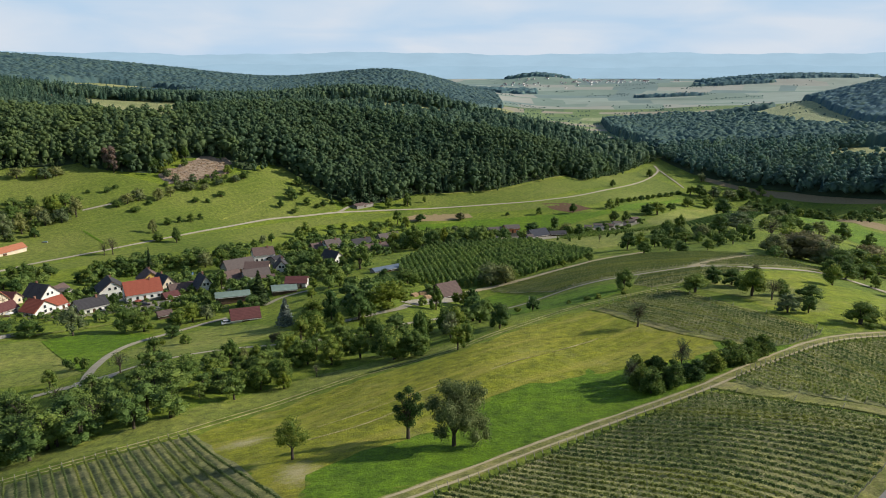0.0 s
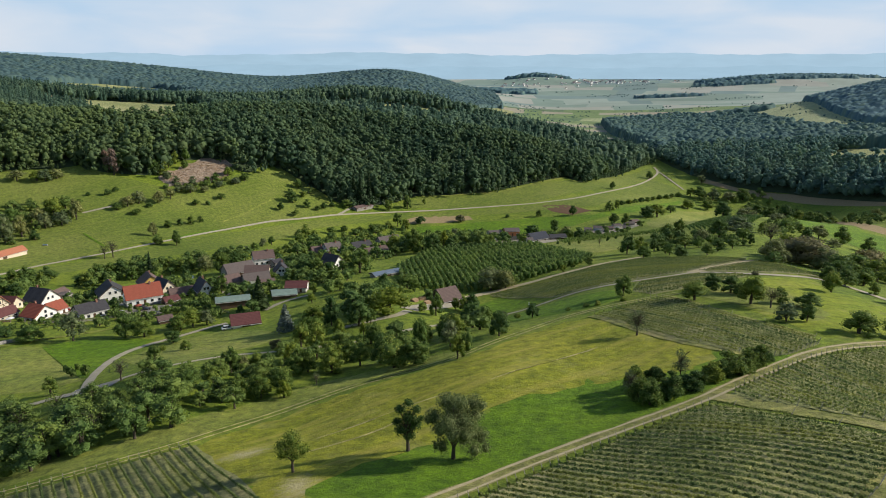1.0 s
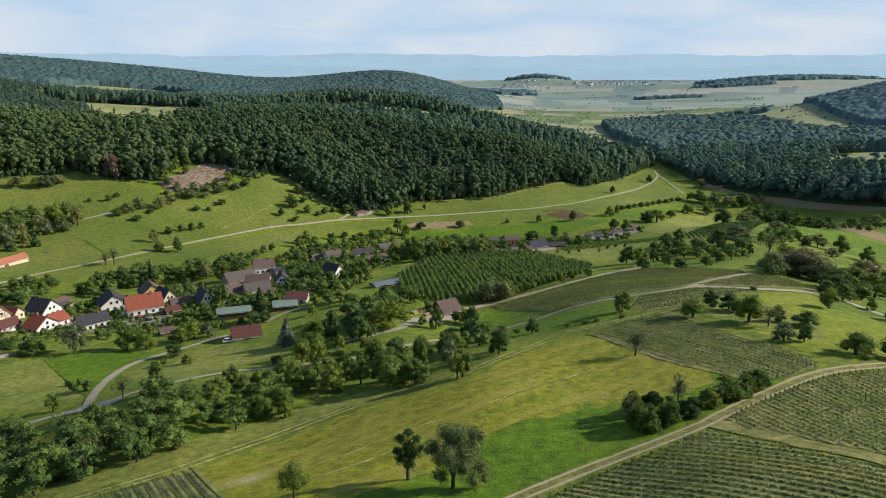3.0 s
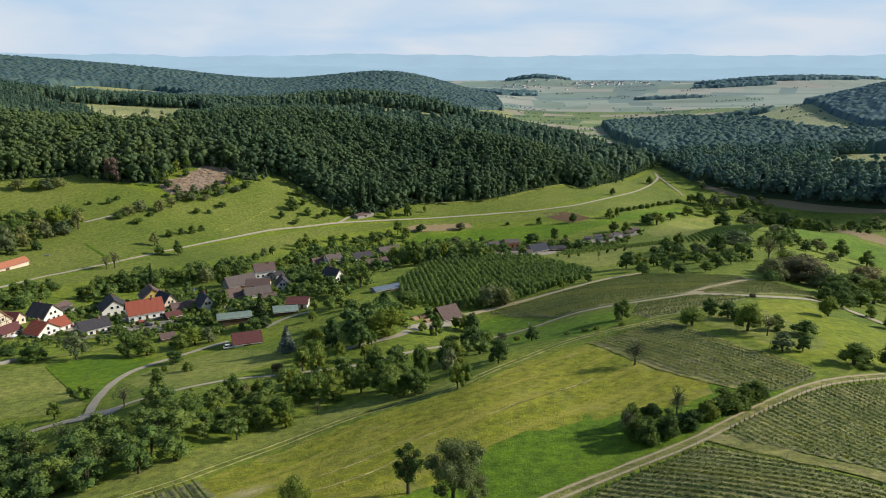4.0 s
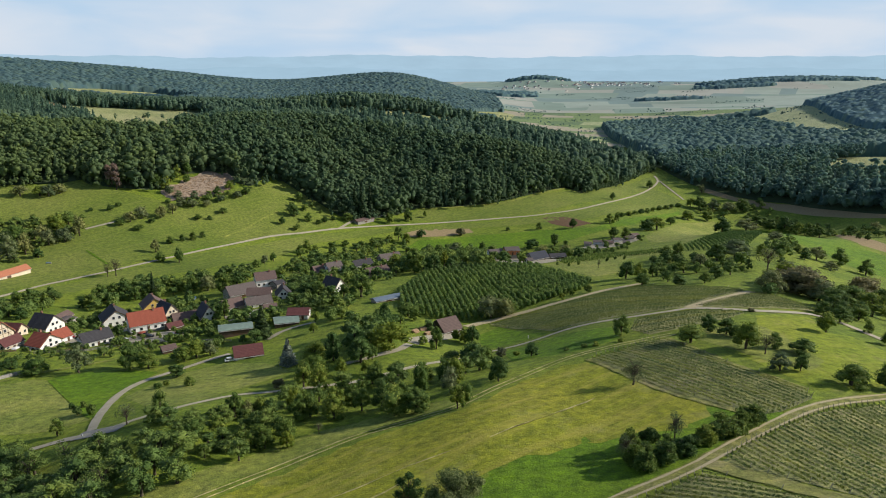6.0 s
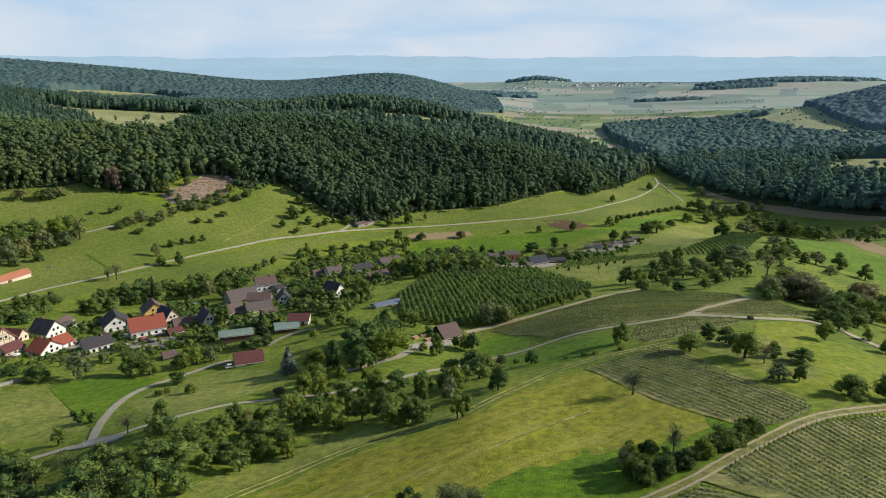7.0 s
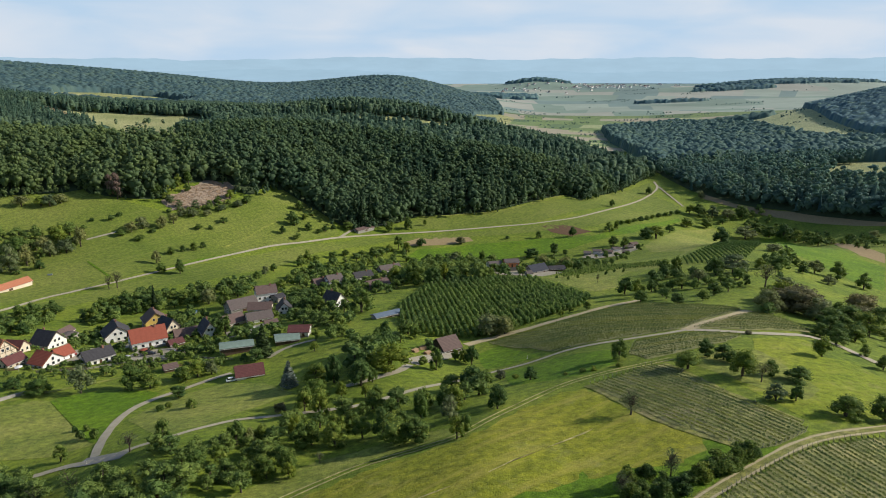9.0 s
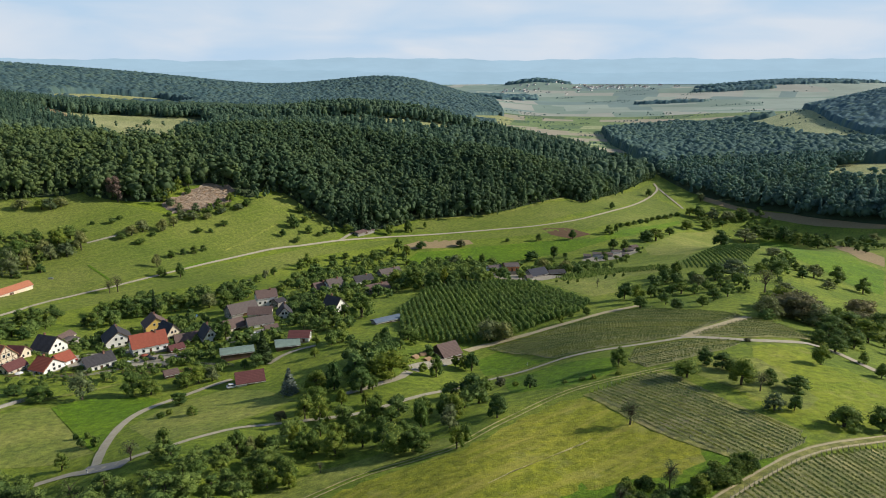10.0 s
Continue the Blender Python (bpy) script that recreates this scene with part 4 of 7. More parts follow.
house("shed", "long garden shed with a dark roof", 69.8, 410.0, 12, 9.9, 5.7, 1.804, 1.14, "timber", "dark", 1, 0, 0, group="garden houses")
house("shed", "small white hut by the orchard", 50.1, 388.7, 16, 3.2, 4.8, 2.132, 0.95, "white", "grey", 1, 0, 0, group="garden houses")
house("garage", "low garage with a flat grey roof", -182.6, 313.7, 76, 7.0, 5.7, 1.968, 0.475, "grey", "grey", 1, 0, 0)
house("outbuilding", "low outbuilding with a brown tiled roof", -189.5, 322.7, 79, 8.4, 5.7, 1.968, 1.71, "cream", "brown", 1, 0, 0)
house("shed", "dark timber garden shed behind fruit trees", -106.9, 249.6, 34, 4.9, 4.8, 1.64, 0.95, "timber", "brown", 1, 0, 0)
house("outbuilding", "narrow outbuilding with a red-brown roof", -186.5, 280.8, 173, 7.6, 6.6, 2.296, 2.85, "cream", "maroon", 1, 0, 0)
house("shed", "small grey shed at the farmyard edge", -81.7, 307.1, 28, 5.8, 4.8, 1.804, 1.14, "cream", "brown", 1, 0, 0)
house("outbuilding", "grey-roofed annex beside the white farmhouse", -92.8, 368.5, 48, 5.4, 6.6, 3.28, 1.14, "grey", "dark", 1, 0, 0)
house("house", "house with a dark roof among valley trees", -75.9, 405.3, 34, 8.9, 7.6, 2.46, 2.85, "timber", "brown", 1, 2, 1, base=-46.4)
house("shed", "small yard shed with grey walls and a grey roof", 121.7, 563.6, -12, 5.8, 5.7, 2.132, 0.855, "grey", "grey", 1, 0, 0, group="sheds of the storage yard")
house("shed", "small yard shed with white walls and a grey roof", 130.3, 566.0, -14, 6.7, 5.7, 2.132, 0.855, "white", "grey", 1, 0, 0, group="sheds of the storage yard")
house("shed", "small yard shed with grey walls and a brown roof", 138.1, 558.1, -16, 6.6, 5.7, 2.132, 0.855, "grey", "brown", 1, 0, 0, group="sheds of the storage yard")
house("shed", "small yard shed with white walls and a grey roof", 146.5, 567.6, 11, 6.4, 5.7, 2.132, 0.855, "white", "grey", 1, 0, 0, group="sheds of the storage yard")
house("shed", "small yard shed with timber walls and a grey roof", 149.8, 548.1, -21, 4.8, 5.7, 2.132, 0.855, "timber", "grey", 1, 0, 0, group="sheds of the storage yard")
house("shed", "small yard shed with grey walls and a grey roof", 158.2, 572.4, 3, 7.9, 5.7, 2.132, 0.855, "grey", "grey", 1, 0, 0, group="sheds of the storage yard")
house("shed", "small yard shed with timber walls and a brown roof", 165.4, 583.5, 25, 6.7, 5.7, 2.132, 0.855, "timber", "brown", 1, 0, 0, group="sheds of the storage yard")


# ---- trees ----
def tube(points, radii, sides=6):
    """A tapered limb through the points: vertices and quads."""
    p = np.array(points, float)
    d = np.gradient(p, axis=0)
    v = []
    for c, t, r in zip(p, d, radii):
        t = t / (np.linalg.norm(t) + 1e-9)
        a = np.cross(t, (0.3, 0.9, 0.2))
        a /= np.linalg.norm(a)
        b = np.cross(t, a)
        for k in range(sides):
            an = 2 * math.pi * k / sides
            v.append(c + r * (a * math.cos(an) + b * math.sin(an)))
    f = [(i * sides + k, i * sides + (k + 1) % sides, (i + 1) * sides + (k + 1) % sides, (i + 1) * sides + k) for i in range(len(p) - 1) for k in range(sides)]
    return np.array(v), np.array(f)


def cards(rng, centers, out, size, tumble):
    """Leaf clumps: bent four-cornered sprays at the centres, facing about outwards."""
    n = len(centers)
    nrm = out + rng.normal(0, tumble, (n, 3))
    nrm /= np.linalg.norm(nrm, axis=1)[:, None] + 1e-9
    a = np.cross(nrm, rng.normal(0, 1, (n, 3)))
    a /= np.linalg.norm(a, axis=1)[:, None] + 1e-9
    b = np.cross(nrm, a)
    s = (size * rng.uniform(0.6, 1.35, n))[:, None]
    w = s * rng.uniform(0.55, 1.0, (n, 1))
    bend = nrm * s * rng.uniform(-0.25, 0.35, (n, 1))
    v = np.stack([centers - a * s, centers - b * w + bend, centers + a * s * rng.uniform(0.7, 1.2, (n, 1)), centers + b * w - bend * 0.5], 1)
    k = np.arange(n)[:, None] * 4
    return v.reshape(-1, 3), np.hstack([k + (0, 1, 2), k + (0, 2, 3)]).reshape(-1, 3)


def ball(fine):
    """Corners and triangles of a round lump."""
    bm = bmesh.new()
    bmesh.ops.create_icosphere(bm, subdivisions=2 if fine else 1, radius=1.0)
    v, f = np.array([q.co[:] for q in bm.verts]), np.array([[q.index for q in g.verts] for g in bm.faces])
    bm.free()
    return v, f


LUMP, FINE_LUMP = ball(False), ball(True)


def lumps(rng, lobes, fill, fine=False, rough=0.3):
    """The leafy body inside a crown: one uneven lump for each lobe."""
    bv, bf = FINE_LUMP if fine else LUMP
    vs, fs = [], []
    for k, (x, y, z, r, flat) in enumerate(lobes):
        v = bv * rng.uniform(1 - rough, 1 + rough, (len(bv), 1)) * (r * fill)
        vs.append(v * (1, 1, flat) + (x, y, z))
        fs.append(bf + k * len(bv))
    return np.vstack(vs), np.vstack(fs)


def with_body(rng, v, f, lobes, fill, fine=False):
    bv, bf = lumps(rng, lobes, fill, fine)
    flags = np.concatenate([np.zeros(len(f), bool), np.ones(len(bf), bool)])
    return np.vstack([v, bv]), np.vstack([f, bf + len(v)]), flags


def crown_points(rng, n, lobes, inner=0.72):
    """Places on the outside of a cloud of lobes (x, y, z, radius, flattening), with outward ways."""
    lobes = np.array(lobes, float)
    share = lobes[:, 3] ** 2
    which = rng.choice(len(lobes), n * 2, p=share / share.sum())
    d = rng.normal(0, 1, (n * 2, 3))
    d /= np.linalg.norm(d, axis=1)[:, None]
    d[:, 2] = np.where((d[:, 2] < -0.35) & (rng.random(n * 2) < 0.7), -d[:, 2], d[:, 2])
    L = lobes[which]
    r = L[:, 3] * rng.uniform(inner, 1.06, n * 2)
    p = L[:, :3] + d * r[:, None] * np.column_stack([np.ones(n * 2), np.ones(n * 2), L[:, 4]])
    gap = ((p[:, None, :] - lobes[None, :, :3]) / np.stack([lobes[:, 3], lobes[:, 3], lobes[:, 3] * lobes[:, 4]], 1)[None]) ** 2
    buried = (gap.sum(2) < inner**2 * 0.75).any(1)
    keep = np.flatnonzero(~buried)[:n]
    return p[keep], d[keep]


def broad_lobes(rng, height, width, low, count):
    """Lobes of a spreading crown between low and height."""
    lobes = []
    mid = (low + height) / 2
    for k in range(count):
        an, f = 2.4 * k + rng.uniform(-0.5, 0.5), math.sqrt((k + 0.5) / count)
        rr = width * rng.uniform(0.13, 0.27)
        x, y = math.cos(an) * (width / 2 - rr) * f, math.sin(an) * (width / 2 - rr) * f
        top = (height - rr) - (height - low) * 0.5 * f**2 * rng.uniform(0.3, 1.5)
        lobes.append((x, y, max(low + rr * 0.6, top - rng.uniform(0, 0.30) * (height - low)), rr, rng.uniform(0.75, 1.0)))
    for k in range(max(2, count // 3)):
        rr = width * rng.uniform(0.14, 0.22)
        an = 6.283 * k / max(2, count // 3) + rng.uniform(-0.5, 0.5)
        lobes.append((math.cos(an) * width * 0.29, math.sin(an) * width * 0.29, rng.uniform(low + rr, mid), rr, 0.85))
    return lobes


TREES, GROVE_TREES, NEAR_GROVE = {}, {}, {}


def tree_kind(key, height, width, low, leaf, n, size, lobes=9, seed=1, limbs=5, tumble=0.75, inner=0.72, shape="broad", bare=0, body=0.8, store=None, given=None):
    """One kind of tree, made once: the meshes of its trunk and crown."""
    rng = np.random.default_rng(seed)
    if shape == "cone":
        h = low + (height - low) * (1 - rng.random(n) ** 0.55)
        tier = 0.82 + 0.18 * np.sin(h / height * 46)
        r = width / 2 * (height - h) / (height - low) * tier * rng.uniform(0.55, 1.08, n)
        an = rng.uniform(0, 6.283, n)
        p = np.column_stack([np.cos(an) * r, np.sin(an) * r, h - r * 0.18])
        d = np.column_stack([np.cos(an), np.sin(an), np.full(n, 0.35)])
        ends = []
    else:
        L = list(given) if given else broad_lobes(rng, height, width, low, lobes)
        p, d = crown_points(rng, n, L, max(inner, body))
        ends = [L[i][:3] for i in range(min(limbs, len(L)))]
    v, f = cards(rng, p, d, size, tumble)
    flags = False
    if body and shape != "cone":
        v, f, flags = with_body(rng, v, f, L, body, key in "WhiAB")
    crown = mesh_np("crown", v, f, LEAF[leaf], flags)
    top = height * (0.93 if shape == "cone" else 0.62)
    r0 = height * 0.022 + 0.05
    wob = rng.normal(0, height * 0.012, (5, 2))
    tv, tf = tube([(wob[i][0] * (i > 0), wob[i][1] * (i > 0), top * i / 4 - 0.3 * (i == 0)) for i in range(5)], [r0 * 1.35, r0, r0 * 0.8, r0 * 0.55, r0 * 0.25], 7)
    vs, fs, base = [tv], [tf], len(tv)
    for e in ends:
        z0 = min(low * rng.uniform(0.8, 1.3), top * 0.8)
        lv, lf = tube([(0, 0, z0), (e[0] * 0.45, e[1] * 0.45, z0 + (e[2] - z0) * 0.6), (e[0] * 0.95, e[1] * 0.95, e[2])], [r0 * 0.55, r0 * 0.35, r0 * 0.12], 5)
        vs.append(lv), fs.append(lf + base)
        base += len(lv)
    for k in range(bare):  # twigs that stand clear of the leaves
        an, up = rng.uniform(0, 6.283), rng.uniform(0.40, 0.86)
        z0 = top * rng.uniform(0.5, 0.95)
        e = np.array([math.cos(an) * width * 0.5 * rng.uniform(0.35, 0.8), math.sin(an) * width * 0.5 * rng.uniform(0.35, 0.8), height * up])
        lv, lf = tube([(0, 0, z0), (e[0] * 0.5, e[1] * 0.5, z0 + (e[2] - z0) * 0.65), e], [r0 * 0.3, r0 * 0.18, r0 * 0.06], 4)
        vs.append(lv), fs.append(lf + base)
        base += len(lv)
    trunk = mesh_np("trunk", np.vstack(vs), np.vstack(fs), BARK, True)
    (TREES if store is None else store).setdefault(key, []).append((trunk, crown, height, width))


for s in range(5):
    tree_kind("m", 8, 7, 0.4, "mid", 1350, 0.165, 12 + s, 10 + s, body=0.64, inner=0.6)
for s in range(4):
    tree_kind("d", 8, 7, 0.35, "dark", 1350, 0.165, 12 + s, 30 + s, body=0.64, inner=0.6)
    tree_kind("l", 8, 7, 0.4, "light", 1350, 0.165, 12 + s, 40 + s, body=0.64, inner=0.6)
    tree_kind("o", 8, 7.5, 0.4, "olive", 1000, 0.175, 11 + s, 50 + s, bare=12, body=0.55)
for s in range(2):
    tree_kind("r", 7, 8, 0.5, "russet", 1000, 0.19, 13, 60 + s, bare=16, body=0.65)
    tree_kind("n", 14, 5, 0.6, "needle", 1300, 0.36, seed=70 + s, shape="cone", tumble=0.5)
    tree_kind("k", 26, 13, 1.5, "rust", 1500, 0.42, 15, 66 + s, 8, bare=20, body=0.6)
    tree_kind("x", 8, 7, 2.0, "olive", 330, 0.20, 9, 80 + s, 8, bare=45, body=0)
    tree_kind("u", 3, 4, 0.1, "mid", 500, 0.2, 8, 85 + s, 3)
    tree_kind("v", 3, 4, 0.1, "dark", 500, 0.2, 8, 88 + s, 3)
tree_kind("b", 13, 5.5, 0.5, "blue", 1500, 0.32, seed=75, shape="cone", tumble=0.5)
# plainer trees for thick groves
for s in range(4):
    for key, leaf, height, width, n, size, bare in (("m", "mid", 8, 7, 340, 0.30, 0), ("d", "dark", 8, 7, 340, 0.30, 0), ("l", "light", 8, 7, 340, 0.30, 0), ("o", "olive", 8, 7.5, 340, 0.28, 3),
                                                    ("r", "russet", 7, 8, 340, 0.28, 4), ("x", "olive", 8, 7, 200, 0.24, 12), ("u", "mid", 3, 4, 190, 0.3, 0), ("v", "dark", 3, 4, 190, 0.3, 0)):
        tree_kind(key, height, width, 0.5, leaf, n, size, 8, 200 + 10 * s + ord(key), 2, bare=bare, body=0 if key == "x" else 0.8, store=GROVE_TREES)
        tree_kind(key, height, width * 0.9, 0.4, leaf, n * 2 + 60, size * 0.62, 11, 300 + 10 * s + ord(key), 3, bare=bare + 3, body=0 if key == "x" else 0.64, inner=0.6, store=NEAR_GROVE)
# trees of the foreground, with finer leaf clumps
tree_kind("A", 7.5, 6.4, 1.7, "mid", 4200, 0.105, 13, 91, 10, bare=16, inner=0.4, body=0.4)
RAGGED = [(0.1, 0, 7.9, 0.75, 1.0), (-1.0, 0.2, 6.7, 0.9, 0.9), (1.2, 0, 6.9, 0.75, 0.9), (0.2, -0.3, 5.6, 1.2, 0.9), (1.9, 0.2, 5.3, 0.6, 0.8), (-1.5, 0, 4.9, 0.8, 0.8), (0.9, 0.3, 4.2, 1.2, 0.9), (-0.8, -0.2, 3.6, 1.1, 0.9), (0.3, 0, 2.6, 0.9, 0.8)]
tree_kind("B", 8.8, 5.4, 1.5, "dark", 5200, 0.10, 12, 92, 9, bare=34, inner=0.4, body=0.42, given=RAGGED)
# the drooping pear: a broad dome, open below on one side, hanging low on the other
DOME = [(-1.1, 0.3, 8.5, 1.4, 0.9), (1.0, -0.4, 8.9, 1.25, 0.9), (3.0, 0.2, 8.4, 1.3, 0.9), (4.2, 0, 8.1, 0.8, 1.0), (-2.9, 0, 6.4, 1.3, 0.9), (-0.8, -1.3, 6.5, 1.6, 0.9), (0.2, 1.5, 6.8, 1.8, 0.9), (1.9, -0.8, 6.3, 1.6, 0.9), (3.4, 0.4, 6.3, 1.2, 1.0), (-3.8, 0.2, 5.8, 0.7, 0.8)]
HANGING = [(-2.0, 0.3, 4.3, 1.25, 0.9), (0.3, 1.2, 4.7, 1.4, 0.9), (1.2, -1.2, 4.6, 1.2, 0.9), (2.8, 0, 3.9, 1.45, 1.0), (4.3, 0.3, 3.2, 1.2, 1.1), (3.2, -0.7, 2.1, 1.1, 1.2), (4.9, 0, 1.7, 0.75, 1.4), (1.7, 0.6, 2.4, 1.0, 1.2), (-1.7, -0.5, 2.5, 1.0, 1.2), (-2.6, 0.2, 1.9, 0.7, 1.3)]
tree_kind("W", 10.2, 9.7, 1.6, "silver", 17000, 0.10, 8, 94, 7, inner=0.5, tumble=0.9, bare=24, body=0.5, given=[(x, y * 1.9, z, r * 1.2, f) for x, y, z, r, f in DOME + HANGING] + [(x * 0.5 + 0.4, y, z, 1.5, 1.0) for x, y, z in ((-1.5, 3.3, 5.6), (2.0, 3.2, 6.2), (-1.0, -3.3, 5.4), (2.6, -3.2, 5.2))])
for s in range(3):
    tree_kind("h", 5.0, 4.6, 0.2, "dark", 3600, 0.15, 12, 95 + s, 6, inner=0.45, tumble=0.95, bare=18, body=0.5)
tree_kind("i", 5.0, 4.6, 0.2, "mid", 3400, 0.15, 12, 99, 6, inner=0.45, tumble=0.95, bare=18, body=0.5)
tree_kind("X", 7.0, 6.0, 1.5, "olive", 2200, 0.09, 11, 101, 9, bare=70, inner=0.3, body=0)

TREE_LABELS = {
    "m": ("leafy_tree", "leafy green fruit tree with a rounded crown", "tree"),
    "d": ("dense_tree", "dark green leafy tree with a dense crown", "tree"),
    "l": ("spring_tree", "light yellow-green tree in fresh spring leaf", "tree"),
    "o": ("twiggy_tree", "olive-green tree with a loose twiggy crown", "tree"),
    "r": ("shrub_tree", "russet-brown spreading thicket tree", "tree"),
    "k": ("dead_tree", "tall rust-brown dead tree at the forest edge", "tree"),
    "n": ("spruce", "dark green spruce with a pointed crown", "conifer"),
    "b": ("blue_spruce", "silvery blue spruce with tiered branches", "conifer"),
    "x": ("sparse_tree", "half-bare tree with thin twiggy branches", "tree"),
    "u": ("bush", "low rounded green bush in the grass", "bush"),
    "v": ("bush", "low dark green bush in the grass", "bush"),
    "A": ("fruit_tree", "small open-crowned fruit tree in mown meadow", "tree"),
    "B": ("fruit_tree", "tall ragged dark fruit tree beside willow", "tree"),
    "W": ("weeping_pear_tree", "large silvery drooping pear tree in meadow", "tree"),
    "h": ("hedge_shrub", "dark dense hedge shrub beside the dirt track", "shrub"),
    "i": ("hedge_shrub", "light green hedge shrub beside the dirt track", "shrub"),
    "X": ("sparse_tree", "thin-leaved old fruit tree with bare twigs", "tree"),
}
planted = []
tree_rng = np.random.default_rng(5)


def plant(kind, x, y, height, width, group=""):
    name, label, category = TREE_LABELS[kind]
    trunk, crown, h0, w0 = TREES[kind][int(tree_rng.integers(len(TREES[kind])))]
    e = new(name)
    e.empty_display_size = 0.2
    s = width / w0
    e.matrix_basis = Matrix.LocRotScale((x, y, land1(x, y) - 0.05), Euler((0, 0, 0 if kind in "WB" else tree_rng.uniform(0, 6.283))), (s, s * tree_rng.uniform(0.9, 1.1), height / h0))
    for nm, me in (("trunk", trunk), ("crown", crown)):
        o = new(nm, me)
        o.parent = e
    planted.append((x, y, width / 2))
    return tagged(e, label, category, group)


def stand(group, kinds, *places):
    """Single trees: for each place x, y, height and crown width."""
    for k, (x, y, h, w) in zip(kinds, places):
        plant(k, x, y, h, w, group)


def grove(group, points, spacing, heights, kinds, seed, keep=0.9, close=False, clear=1.0):
    """Trees scattered over a piece of land, clear of lanes, houses and one another."""
    rng = np.random.default_rng(seed)
    p = np.array(points)
    lo, hi = p.min(0), p.max(0)
    done = []
    for gx in np.arange(lo[0], hi[0], spacing):
        for gy in np.arange(lo[1], hi[1], spacing):
            x, y = gx + rng.uniform(-0.4, 0.4) * spacing, gy + rng.uniform(-0.4, 0.4) * spacing
            h, k, q = rng.uniform(*heights), kinds[int(rng.integers(len(kinds)))], rng.random()
            if q > keep or not inside(points, [x], [y])[0]:
                continue
            if any((x - a) ** 2 + (y - b) ** 2 < (0.55 * spacing) ** 2 for a, b, _ in planted):
                continue
            if any(((r - (x, y)) ** 2).sum(1).min() < 7 for r in ROAD_LINES) or any((x - a) ** 2 + (y - b) ** 2 < (c * clear) ** 2 for a, b, c in HOUSE_SPOTS):
                continue
            done.append((k, x, y, h))
    vs, fs, tone, tv, tf, base, tbase = [], [], [], [], [], 0, 0
    for k, x, y, h in done:
        trunk, crown, h0, w0 = (NEAR_GROVE if close else GROVE_TREES)[k][int(rng.integers(4))]
        an, w = rng.uniform(0, 6.283), h * rng.uniform(0.85, 1.15) / w0
        turn = np.array([[math.cos(an), -math.sin(an), 0], [math.sin(an), math.cos(an), 0], [0, 0, 1]])
        for me, store, faces in ((crown, vs, fs), (trunk, tv, tf)):
            co, q = np.empty(len(me.vertices) * 3, np.float32), np.empty(len(me.loops), np.int32)
            me.vertices.foreach_get("co", co)
            me.loops.foreach_get("vertex_index", q)
            store.append((co.reshape(-1, 3) * (w, w, h / h0)) @ turn.T + (x, y, land1(x, y) - 0.05))
            faces.append(q.reshape(-1, 3 if me is crown else 4) + (base if me is crown else tbase))
        base, tbase = base + len(vs[-1]), tbase + len(tv[-1])
        tone.append(np.full(len(vs[-1]), {"d": 0.15, "o": 0.7, "l": 0.72, "r": 0.9, "x": 0.65}.get(k, 0.5) + rng.uniform(-0.12, 0.12)))
        planted.append((x, y, h * 0.45))
    me = mesh_np("grove", np.vstack(vs), np.vstack(fs), GROVE_LEAF)
    me.attributes.new("tone", "FLOAT", "POINT").data.foreach_set("value", np.concatenate(tone).astype(np.float32))
    ob = tagged(new("grove", me), "thick " + group + " in full leaf", "grove", kind="stuff")
    o = new("trunks", mesh_np("trunks", np.vstack(tv), np.vstack(tf), BARK, True))
    o.parent = ob
    tagged(o, kind="stuff")


stand("trees in the mown meadow", "ABWX", (-21.0, 85.9, 7.6, 5.2), (-5.1, 90.9, 8.6, 5.6), (1.5, 86.7, 10.3, 8.9), (43.3, 144.2, 7.2, 6.5))
stand("hedge beside the dirt track", "iihhhXhhihihhhXhhhh", (33.4, 110.1, 5.7, 4.5), (33.5, 101.6, 4.7, 4.6), (32.5, 104.2, 4.5, 4.5), (37.4, 112.5, 3.9, 4.4), (37.4, 103.5, 4.8, 4.8), (41.9, 112.1, 6.9, 4.2), (41.3, 105.8, 4.1, 5.0), (44.1, 108.9, 2.7, 3.3), (46.6, 109.7, 4.2, 4.8), (50.8, 112.0, 4.8, 6.1), (53.5, 113.1, 3.6, 4.4), (57.4, 117.5, 4.4, 5.6), (60.1, 120.0, 2.3, 3.3), (35.2, 106.6, 3.6, 4.0), (31.9, 107.4, 5.4, 4.2), (39.4, 108.4, 3.4, 4.0), (48.6, 111.2, 4.0, 4.2), (55.4, 115.4, 4.2, 4.4), (58.9, 117.0, 3.6, 3.8))
stand("trees beside the dirt track", "mddmuuuuur", (51.8, 188.4, 7.5, 6.3), (25.7, 186.5, 4.9, 5.0), (13.9, 158.4, 7.8, 6.0), (3.2, 139.7, 6.3, 4.3), (22.3, 194.9, 1.9, 2.4), (35.2, 182.6, 1.1, 2.0), (39.9, 181.8, 1.4, 2.3), (43.0, 181.3, 1.6, 2.3), (50.2, 181.3, 1.2, 2.3), (18.2, 201.1, 3.9, 4.3))
